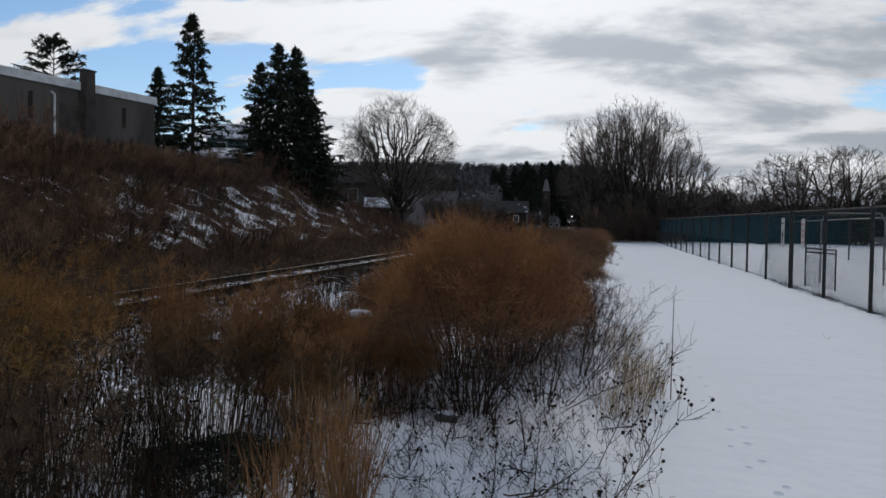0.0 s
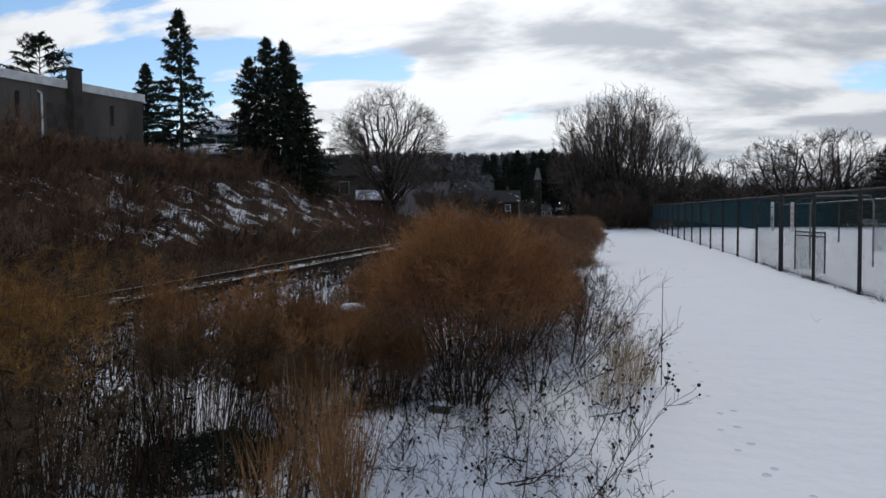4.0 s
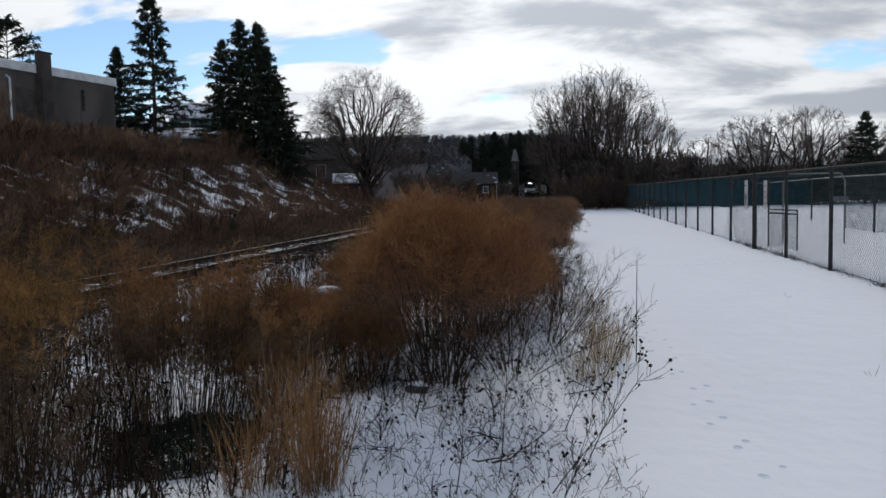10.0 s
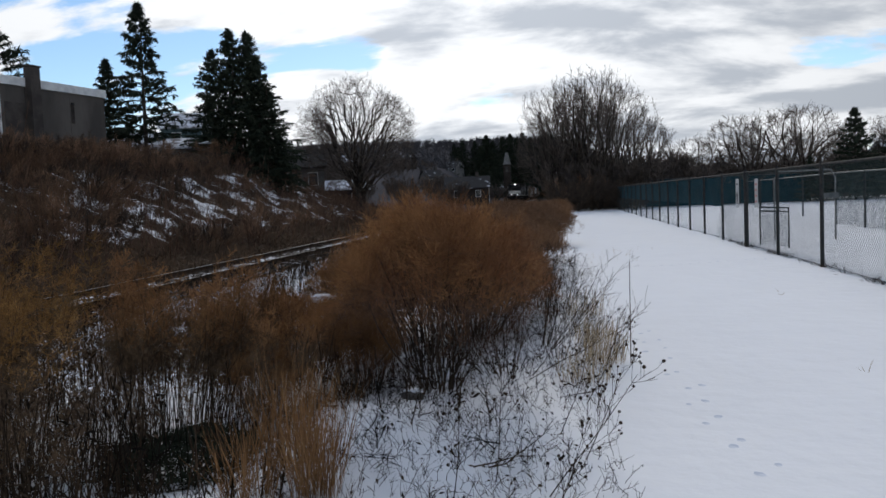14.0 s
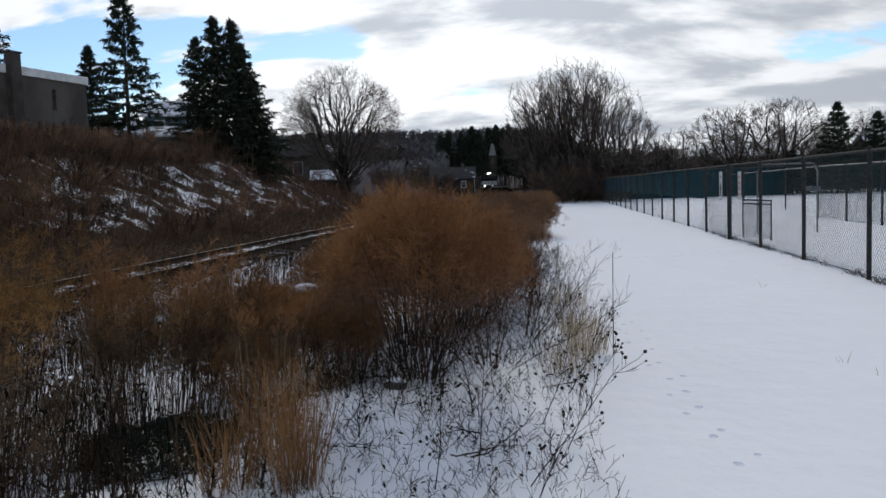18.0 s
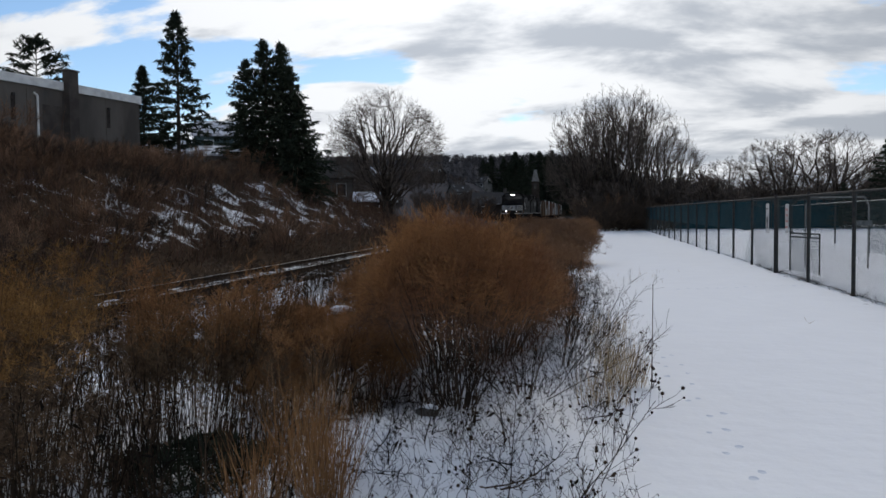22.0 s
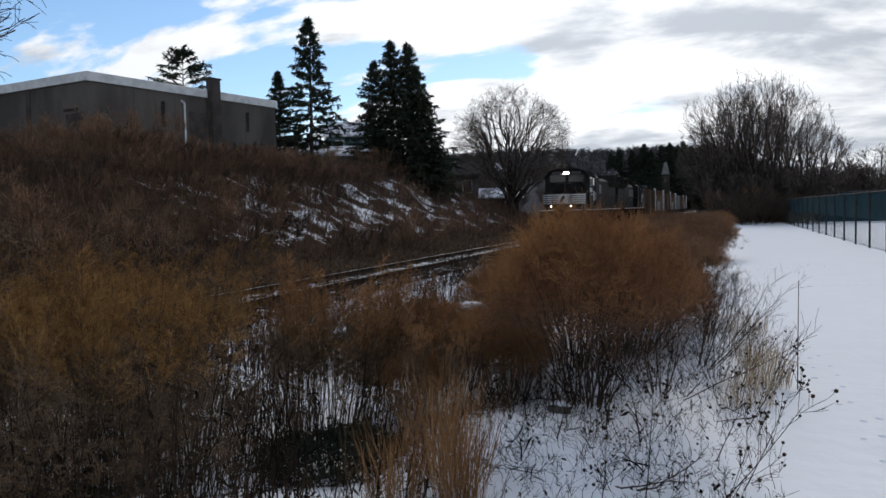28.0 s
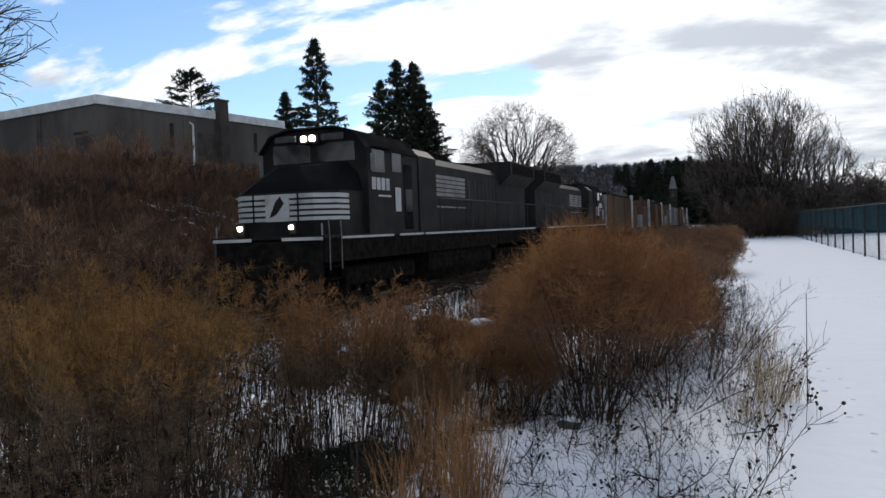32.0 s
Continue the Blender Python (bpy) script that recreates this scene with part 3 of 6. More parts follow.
def build_track():
    track = thing("railway_track", pose(TRACK_X, 0, 0), "single railway track with rusty rails on snowy ballast", "railway track", kind="structure")
    bm = prism([(-2.1, -0.62), (-1.45, RAIL_Z - 0.19), (1.45, RAIL_Z - 0.19), (2.1, -0.62)], 1, -60, 330)
    part("ballast_bed", bm, M["ballast"], track)
    for side in (-0.755, 0.755):
        prof = [(-0.07, 0), (0.07, 0), (0.07, 0.02), (0.012, 0.04), (0.012, 0.12), (0.036, 0.13), (0.036, 0.155), (-0.036, 0.155), (-0.036, 0.13), (-0.012, 0.12), (-0.012, 0.04), (-0.07, 0.02)]
        r = part("rail", prism([(side + a, RAIL_Z - 0.158 + b) for a, b in prof], 1, -60, 330), M["rail"], track)
        part("rail_head", box((side - 0.03, -60, RAIL_Z - 0.004), (side + 0.03, 330, RAIL_Z + 0.002)), M["rail_head"], r, "worn bright running surface")
    # snow lying between and beyond the rails
    ys = np.linspace(-2, 150, 420)
    for nm, x0, x1 in (("snow_bed", -0.675, 0.675), ("snow_shoulder", -1.5, -0.84)):
        xs = np.linspace(x0, x1, 7)
        X, Y = np.meshgrid(xs, ys)
        edge = np.minimum(X - x0, x1 - X)
        Z = RAIL_Z - 0.20 + 0.045 * smooth(0.0, 0.16, edge) + 0.022 * np.sin(Y * 5.9 + X * 3) + 0.02 * np.sin(Y * 11.9) + 0.02 * np.sin(Y * 2.3 + 1)
        v = np.stack([X, Y, Z], -1).reshape(-1, 3)
        b = (np.arange(len(ys) - 1)[:, None] * 7 + np.arange(6)[None])
        put(nm, mesh_of(nm, v, np.stack([b, b + 1, b + 8, b + 7], -1).reshape(-1, 4), M["ballast_snow"], True), track, "patchy snow lying along the rails")
    bm = box((-1.3, -0.115, 0), (1.3, 0.115, 0.1), 0.012)
    me = bpy.data.meshes.new("sleeper")
    bm.to_mesh(me)
    bm.free()
    me.materials.append(M["sleeper"])
    rng = random.Random(3)
    for i in range(160):
        put("sleeper", me, track, m=pose(rng.uniform(-0.04, 0.04), 2 + i * 0.53, RAIL_Z - 0.29 + rng.uniform(0, 0.012), 0, 0, rng.uniform(-1.2, 1.2)))


build_track()

# ---------------------------------------------------------------- fence beside the path
FENCE_X, FENCE_H = 4.82, 1.93


def build_fence():
    posts = [3.45 + 3.03 * i for i in range(-4, 23)]
    fence = thing("chain_link_fence", pose(FENCE_X, 0, 0), "long chain-link fence with dark posts beside the path", "fence")
    for i, y in enumerate(posts):
        big = i == 10
        bm = rod((0, y, -0.3), (0, y, FENCE_H + 0.03), 0.055 if big else 0.036, 10)
        bm_rod(bm, (0, y, FENCE_H + 0.03), (0, y, FENCE_H + 0.075), 0.06 if big else 0.042, 10, 0.015)
        part("post", bm, M["steel_dark"], fence)
    part("top_rail", rod((0, posts[0] - 3, FENCE_H), (0, posts[-1], FENCE_H), 0.024, 8), M["steel_dark"], fence)
    part("tension_wire", rod((0, posts[0] - 3, 0.06), (0, posts[-1], 0.06), 0.006, 5), M["steel_dark"], fence)
    rng = np.random.default_rng(5)
    pitch, y0, y1 = 0.085, posts[0] - 3, posts[-1]
    n = int((y1 - y0 + 2) / pitch)
    ya = y0 - 1.9 + np.arange(n) * pitch
    pieces = []
    for sgn in (1, -1):
        a = np.stack([np.full(n, 0.012 * sgn), ya if sgn > 0 else ya + 1.9, np.full(n, 0.02)], -1)
        b = np.stack([np.full(n, 0.012 * sgn), ya + 1.9 if sgn > 0 else ya, np.full(n, FENCE_H)], -1)
        f = np.linspace(0, 1, 3)[None, :, None]
        pts = a[:, None] * (1 - f) + b[:, None] * f
        pts[:, 1, 0] += 0.02 * np.sin(ya * 1.3)
        keep = (ya > y0) & (ya < y1 - 1.9) & ((ya < 24) | (np.arange(n) % 3 == 0))
        pieces.append(tubes(pts[keep], np.full((keep.sum(), 3), 0.0024), 3))
    v, q = joined(pieces)
    ob = put("wire_mesh", mesh_of("wire_mesh", v, q, M["mesh_wire"]), fence, "woven diamond wire mesh")
    ob["kind"] = "stuff"
    # green screen cloth tied to the far bays
    for i in range(11, len(posts) - 1):
        ya, yb = posts[i] + 0.05, posts[i + 1] - 0.05
        k = 9
        ys = np.linspace(ya, yb, k)
        zs = np.linspace(1.02, FENCE_H - 0.05, 5)
        Y, Z = np.meshgrid(ys, zs)
        sag = 0.03 * np.sin((Y - ya) / (yb - ya) * np.pi) * (FENCE_H - Z)
        X = 0.035 + 0.02 * np.sin(Y * 4 + i) * np.cos(Z * 3) + sag * 0.4
        Z = Z - sag
        v = np.concatenate([np.stack([X, Y, Z], -1).reshape(-1, 3), np.stack([X + 0.004, Y, Z], -1).reshape(-1, 3)])
        b = np.arange(4)[:, None] * k + np.arange(k - 1)[None]
        q1 = np.stack([b, b + 1, b + k + 1, b + k], -1).reshape(-1, 4)
        put("windscreen", mesh_of("windscreen", v, np.concatenate([q1, q1[:, ::-1] + 5 * k]), M["screen"], True), fence, "teal windscreen cloth")
    rng2 = np.random.default_rng(8)
    n = 1900
    yy = rng2.uniform(2, 24, n)
    st = np.stack([rng2.normal(0.02, 0.05, n), yy, np.full(n, -0.02)], -1)
    keep = np.sin(yy * 2.1) + np.sin(yy * 5.3 + 1) + rng2.normal(0, 0.6, n) > 0.1
    st = st[keep]
    hd = np.stack([rng2.normal(-0.1, 0.5, len(st)), rng2.normal(0, 0.5, len(st)), np.ones(len(st))], -1)
    v, q = blades(st, hd, rng2.uniform(0.06, 0.24, len(st)), rng2.uniform(0.006, 0.012, len(st)), rng2, 3, -0.5)
    tagged(put("fence_grass", mesh_of("fence_grass", v, q, M["twig_dark"]), m=pose(FENCE_X, 0, 0)), "dark dead grass caught along the fence's foot", "grass", kind="stuff")
    # signs wired to the mesh
    for y, mat, w, lo, hi, nm in ((22.4, "white_paint", 0.17, 1.0, 1.78, "narrow white sign with a dark arrow"), (20.3, "white_paint", 0.15, 1.05, 1.75, "narrow faded red and white sign")):
        s = thing("fence_sign", pose(FENCE_X - 0.05, y, 0), nm + " wired to the fence", "sign")
        part("board", box((-0.006, -w, lo), (0.006, w, hi), 0.004), M[mat], s)
        if y > 21:
            bm = box((-0.010, -0.05, lo + 0.1), (-0.0065, 0.05, lo + 0.30))
            bm_prism(bm, [(-0.11, lo + 0.30), (0.11, lo + 0.30), (0, lo + 0.46)], 0, -0.010, -0.0065)
            part("arrow", bm, M["steel_dark"], s)
            part("lettering_bar", box((-0.010, -0.09, hi - 0.16), (-0.0065, 0.09, hi - 0.12)), M["steel_dark"], s)
        else:
            for j in range(4):
                part("lettering_bar", box((-0.010, -0.10, lo + 0.12 + 0.14 * j), (-0.0065, 0.10, lo + 0.17 + 0.14 * j)), M["red_sign"], s)
    # gate leaf standing ajar
    gate = thing("fence_gate", pose(FENCE_X + 0.05, 20.4, 0.03, 0, 0, 192), "chain-link gate leaf on a pipe frame, standing ajar", "gate")
    bm = bmesh.new()
    W_, H_ = 1.42, 1.02
    for a, b in (((0, 0, 0.1), (0, 0, H_ + 0.75)), ((0, W_, 0.1), (0, W_, H_)), ((0, 0, H_ - 0.09), (0, W_, H_ - 0.09)), ((0, 0, H_), (0, W_, H_))):
        bm_rod(bm, a, b, 0.017, 8)
    part("gate_frame", bm, M["steel_dark"], gate)
    n = 24
    f = np.linspace(0, 1, 2)[None, :, None]
    ya = np.linspace(-0.8, W_, 30)
    pieces = []
    for sgn in (1, -1):
        a = np.stack([np.full(30, 0.004 * sgn), ya, np.full(30, 0.12)], -1)
        b = np.stack([np.full(30, 0.004 * sgn), ya + 0.9, np.full(30, H_)], -1)
        if sgn < 0:
            a[:, 1], b[:, 1] = b[:, 1].copy(), a[:, 1].copy()
        d = b - a
        t0, t1 = np.clip(np.minimum(-a[:, 1] / d[:, 1], (W_ - a[:, 1]) / d[:, 1]), 0, 1), np.clip(np.maximum(-a[:, 1] / d[:, 1], (W_ - a[:, 1]) / d[:, 1]), 0, 1)
        ok = t1 - t0 > 0.02
        pts = np.stack([a + d * t0[:, None], a + d * t1[:, None]], 1)[ok]
        pieces.append(tubes(pts, np.full((len(pts), 2), 0.003), 3))
    v, q = joined(pieces)
    put("wire_mesh", mesh_of("gate_mesh", v, q, M["mesh_wire"]), gate)["kind"] = "stuff"


build_fence()


def build_yard():
    # court fence with screen cloth across the far side of the snow field
    cf = thing("court_fence", pose(0, 73, 0), "teal screened sports court fence across the snow field", "fence")
    for i in range(6):
        part("post", rod((7.5 + 2.75 * i, 0, -0.2), (7.5 + 2.75 * i, 0, 2.5), 0.05, 8), M["steel_dark"], cf)
    for i in range(5):
        xs = np.linspace(7.55 + 2.75 * i, 10.2 + 2.75 * i, 7)
        zs = np.linspace(0.03, 2.42, 5)
        X, Z = np.meshgrid(xs, zs)
        Y = -0.06 + 0.03 * np.sin(X * 3 + Z)
        v = np.concatenate([np.stack([X, Y, Z], -1).reshape(-1, 3), np.stack([X, Y + 0.006, Z], -1).reshape(-1, 3)])
        b = np.arange(4)[:, None] * 7 + np.arange(6)[None]
        q = np.stack([b, b + 1, b + 8, b + 7], -1).reshape(-1, 4)
        put("windscreen", mesh_of("court_screen", v, np.concatenate([q, q[:, ::-1] + 35]), M["screen"], True), cf)
    part("top_rail", rod((7.5, 0, 2.47), (21.25, 0, 2.47), 0.03, 8), M["steel"], cf)
    # pipe frame: an upturned U with a crossbar
    fr = thing("goal_frame", pose(6.72, 23.2, 0, 0, 0, -14), "weathered grey pipe frame like an upturned U in the snow", "frame")
    for x in (-0.77, 0.77):
        part("upright", rod((x, 0, -0.1), (x, 0, 1.72), 0.022, 8), M["grey_panel"], fr)
        part("corner_bend", rod((x, 0, 1.72), (x * 0.86, 0, 1.94), 0.022, 8), M["grey_panel"], fr)
    part("crossbar", rod((-0.662, 0, 1.94), (0.662, 0, 1.94), 0.022, 8), M["grey_panel"], fr)
    part("seat_board", box((0.45, -0.05, 1.16), (0.86, 0.05, 1.30), 0.01), M["steel"], fr)
    # older wire fence across the field, turning away beyond its corner post
    ff = thing("field_fence", pose(0, 0, 0), "older wire fence with a pipe rail crossing the snow field", "fence")
    line = [(9.4, 7.4), (9.52, 10.4), (9.64, 13.4), (9.76, 16.4), (9.88, 19.4), (10.0, 22.4), (10.1, 25.4), (10.15, 28.4), (10.2, 31.4), (11.5, 40), (13.0, 50), (14.6, 61), (16.2, 72)]
    for x, y in line:
        part("post", rod((x, y, -0.2), (x, y, 1.97), 0.036, 8), M["steel_dark"], ff)
    for (x0, y0), (x1, y1) in zip(line[:-1], line[1:]):
        part("rail", rod((x0, y0, 1.92), (x1, y1, 1.92), 0.024, 6), M["steel"], ff)
        if y1 < 32:
            n = 34
            u = (np.arange(-18, n) + 0.5) / n
            pcs = []
            for a0, a1 in ((0.0, 0.53), (0.53, 0.0)):
                lo, hi = u + a0, u + a1
                t0 = np.clip((0 - lo) / (hi - lo), 0, 1) if a1 > a0 else np.clip((1 - lo) / (hi - lo), 0, 1)
                t1 = np.clip((1 - lo) / (hi - lo), 0, 1) if a1 > a0 else np.clip((0 - lo) / (hi - lo), 0, 1)
                ends = []
                for t in (t0, t1):
                    w = lo + (hi - lo) * t
                    ends.append(np.stack([x0 + (x1 - x0) * w, y0 + (y1 - y0) * w, 0.03 + 1.87 * t], -1))
                ok = t1 - t0 > 0.02
                pcs.append(tubes(np.stack(ends, 1)[ok], np.full((ok.sum(), 2), 0.0032), 3))
            put("wire_mesh", mesh_of("field_mesh", *joined(pcs), M["mesh_wire"]), ff)["kind"] = "stuff"


build_yard()

# ---------------------------------------------------------------- buildings


def build_hall():
    """Flat-roofed painted block building above the cutting."""
    ax, ay, bx, by = -32.8, 34.9, -30.0, 49.7
    ang = math.degrees(math.atan2(by - ay, bx - ax))
    L_ = math.hypot(bx - ax, by - ay)
    D_, z0, z1 = 17.0, 3.2, 9.45
    hall = thing("block_building", pose(ax, ay, 0, 0, 0, ang), "flat-roofed grey painted block building with a white fascia above the cutting", "building")
    t = 0.25
    part("wall_front", box((0, 0, z0), (L_, t, z1)), M["block"], hall)
    part("wall_side", box((0, t, z0), (t, D_, z1)), M["block"], hall)
    part("wall_side", box((L_ - t, t, z0), (L_, D_, z1)), M["block"], hall)
    part("wall_back", box((t, D_ - t, z0), (L_ - t, D_, z1)), M["block"], hall)
    part("roof", box((0.02, 0.02, z1), (L_ - 0.02, D_ - 0.02, z1 + 0.12)), M["loco_roof"], hall, "flat dark roof")
    part("fascia", box((-0.12, -0.12, z1 - 0.22), (L_ + 0.12, 0.0, z1 + 0.30), 0.02), M["white_trim"], hall, "white metal fascia")
    part("fascia", box((-0.12, 0.0, z1 - 0.22), (0.0, D_, z1 + 0.30), 0.02), M["white_trim"], hall, "white metal fascia")
    part("fascia", box((L_, 0.0, z1 - 0.22), (L_ + 0.12, D_, z1 + 0.30), 0.02), M["white_trim"], hall, "white metal fascia")
    part("chimney", box((8.6, -0.55, z0), (9.35, -0.003, z1 + 0.95), 0.03), M["block_dark"], hall, "dark brick chimney stack")
    part("chimney_cap", box((8.53, -0.6, z1 + 0.95), (9.42, 0.05, z1 + 1.05), 0.02), M["block_dark"], hall)
    bm = rod((6.7, -0.09, z0), (6.7, -0.09, z1 - 0.75), 0.065, 8)
    bm_rod(bm, (6.7, -0.09, z1 - 0.75), (6.5, -0.01, z1 - 0.6), 0.065, 8)
    part("downpipe", bm, M["white_trim"], hall, "white downpipe")
    part("patch", box((7.1, -0.012, z0), (8.58, -0.003, z1 - 1.2)), M["block_dark"], hall, "bricked-up doorway")
    for x, lo, hi in ((4.95, -2.3, -0.9), (12.1, -2.1, -0.85)):
        part("scupper_stain", box((x, -0.010, z1 + lo), (x + 0.3, -0.003, z1 + hi), 0.0), M["stain"], hall, "dark rust streak under a scupper")
        part("scupper", box((x + 0.05, -0.11, z1 - 0.95), (x + 0.25, -0.003, z1 - 0.8), 0.01), M["steel_dark"], hall)
    part("corner_pier", box((-0.05, 5.2, z0), (-0.003, 5.6, z1 - 0.25)), M["block_dark"], hall)
    part("side_door_lintel", box((-0.08, 0.9, z1 - 1.75), (-0.003, 2.1, z1 - 1.62)), M["steel_dark"], hall)
    part("side_patch", box((-0.012, 0.35, z0), (-0.003, 2.0, z1 - 1.9)), M["block_dark"], hall)
    for i in range(1, 5):
        part("control_joint", box((L_ * i / 5 - 0.01, -0.006, z0), (L_ * i / 5 + 0.01, -0.002, z1 - 0.23)), M["stain"], hall)
    part("vent", rod((11.2, 3.0, z1 + 0.1), (11.2, 3.0, z1 + 0.75), 0.12, 10), M["steel"], hall)


build_hall()


def house(x, y, z, rz, w, d, h, roof_h, wall, label, roof="shingle", end=None, win=2):
    hs = thing("house", pose(x, y, z, 0, 0, rz), label, "house", "houses beyond the railway")
    part("wall", box((-w / 2, -d / 2, -2.4), (w / 2, d / 2, h)), M[wall], hs)
    for s in (-1, 1):
        part("gable", prism([(-d / 2, h), (d / 2, h), (0, h + roof_h)], 0, s * (w / 2 - 0.1) - 0.1, s * (w / 2 - 0.1) + 0.1), M[end or wall], hs)
        k = 0.45
        sl = roof_h / (d / 2)
        bm = prism([(s * (d / 2 + k), h - sl * k), (s * (d / 2 + k), h - sl * k + 0.16), (0, h + roof_h + 0.16), (0, h + roof_h)], 0, -w / 2 - 0.35, w / 2 + 0.35)
        part("roof", bm, M[roof], hs, "snow-dusted shingle roof" if roof == "shingle" else "dark shingle roof")
    if end:
        part("end_wall", box((w / 2 + 0.004, -d / 2, -1.2), (w / 2 + 0.05, d / 2, h)), M[end], hs, "white painted end wall")
    for i in range(win):
        cx = -w / 2 + w * (i + 0.5) / win
        wn = part("window", box((cx - 0.5, -d / 2 - 0.05, h - 1.9), (cx + 0.5, -d / 2 - 0.003, h - 0.6), 0.01), M["white_trim"], hs)
        part("pane", box((cx - 0.42, -d / 2 - 0.06, h - 1.82), (cx + 0.42, -d / 2 - 0.052, h - 0.68)), M["glass"], wn)
    wn = part("window", box((w / 2 + 0.003, -0.45, h + 0.1), (w / 2 + 0.053, 0.45, h + 1.0), 0.01), M["white_trim"], hs)
    part("pane", box((w / 2 + 0.055, -0.38, h - 0.03), (w / 2 + 0.06, 0.38, h + 0.93)), M["glass"], wn)
    part("house_chimney", box((w * 0.2, -0.3, h + roof_h * 0.4), (w * 0.2 + 0.6, 0.3, h + roof_h + 0.9), 0.02), M["block_dark"], hs)
    return hs


def gz(x, y):
    return float(ground_z(x, y))


for x, y, rz, w, d, h, rh, wall, label, *finish in (
    (-39.6, 83, 20, 6.2, 6.0, 5.0, 1.6, "siding_teal", "two-storey grey-blue house with a snowy gable roof behind spruces"),
    (-47, 82, 20, 7.0, 6.5, 3.4, 2.2, "siding_brown", "small brown house with a shallow snowy roof"),
    (-27.6, 58.5, 14, 5.5, 4.5, 1.3, 0.7, "siding_pale", "low pale garage with a snowy roof"),
    (-25.9, 77, 25, 4.4, 4.8, 2.6, 1.3, "siding_pale", "pale grey house with thin snow on a dark roof", "roof_dark"),
    (-25, 92, 10, 4.5, 4.0, 1.7, 0.9, "siding_brown", "low shed with a bright snow-covered roof"),
    (-17.3, 150, 6, 8.0, 6.0, 3.3, 1.9, "siding_brown", "low brown building with a dark roof and white end wall", "roof_dark", "white_trim"),
    (-33, 205, 32, 4.6, 4.6, 2.6, 1.7, "siding_pale", "pale house among leafless trees on the slope", "roof_dark"),
    (-45, 232, -38, 5.0, 4.6, 2.8, 1.8, "siding_brown", "brown house with a dark roof on the slope", "roof_dark"),
    (-27, 246, 44, 5.2, 4.2, 2.4, 1.6, "siding_pale", "pale house with a dark roof on the slope", "roof_dark"),
    (-57, 262, 38, 5.0, 4.6, 2.8, 1.8, "siding_teal", "grey-blue house under the wooded hill", "roof_dark"),
    (-37, 282, -30, 5.2, 4.6, 2.6, 1.8, "siding_pale", "pale house under the wooded hill", "roof_dark"),
    (-24, 276, 14, 8.5, 4.6, 2.0, 1.4, "siding_brown", "long low building with a snowy roof under the hill"),
    (-67, 240, 50, 5.0, 4.6, 2.8, 1.8, "siding_pale", "pale house half hidden by trees on the slope"),
    (-15.5, 265, 34, 4.6, 4.6, 2.2, 1.5, "siding_pale", "pale house near the track's far end", "roof_dark"),
    (52, 86, 35, 10.0, 8.0, 4.6, 3.2, "siding_pale", "pale house beyond the snow field"),
    (38, 92, 20, 9.0, 7.5, 3.0, 2.6, "siding_brown", "dark gabled house beyond the snow field"),
    (66, 78, 30, 9.0, 7.5, 4.5, 3.0, "siding_pale", "pale two-storey house beyond the snow field"),
    (3, 118, 4, 9.0, 7.0, 3.0, 1.6, "siding_brown", "dim house behind the trees at the path's end"),
):
    house(x, y, gz(x, y) + (1.1 if y == 83 else 0), rz, w, d, h, rh, wall, label, *finish)


def steeple(x, y, top):
    st = thing("church_steeple", pose(x, y, 0), "small pale steeple above the distant rooftops", "steeple")
    z = gz(x, y)
    part("tower", box((-1.0, -1.0, z - 0.5), (1.0, 1.0, top - 3.4), 0.05), M["siding_brown"], st)
    part("belfry_cornice", box((-1.1, -1.1, top - 3.4), (1.1, 1.1, top - 3.15), 0.04), M["siding_pale"], st)
    part("spire", rod((0, 0, top - 3.15), (0, 0, top), 1.05, 8, 0.35), M["siding_pale"], st, "pale pointed spire")
    for s in (-1, 1):
        part("louvre", box((-0.4, s * 1.0, top - 5.6), (0.4, s * 1.02, top - 4.0)), M["block_dark"], st)


steeple(-14.8, 230, 13.9)

# ---------------------------------------------------------------- trees


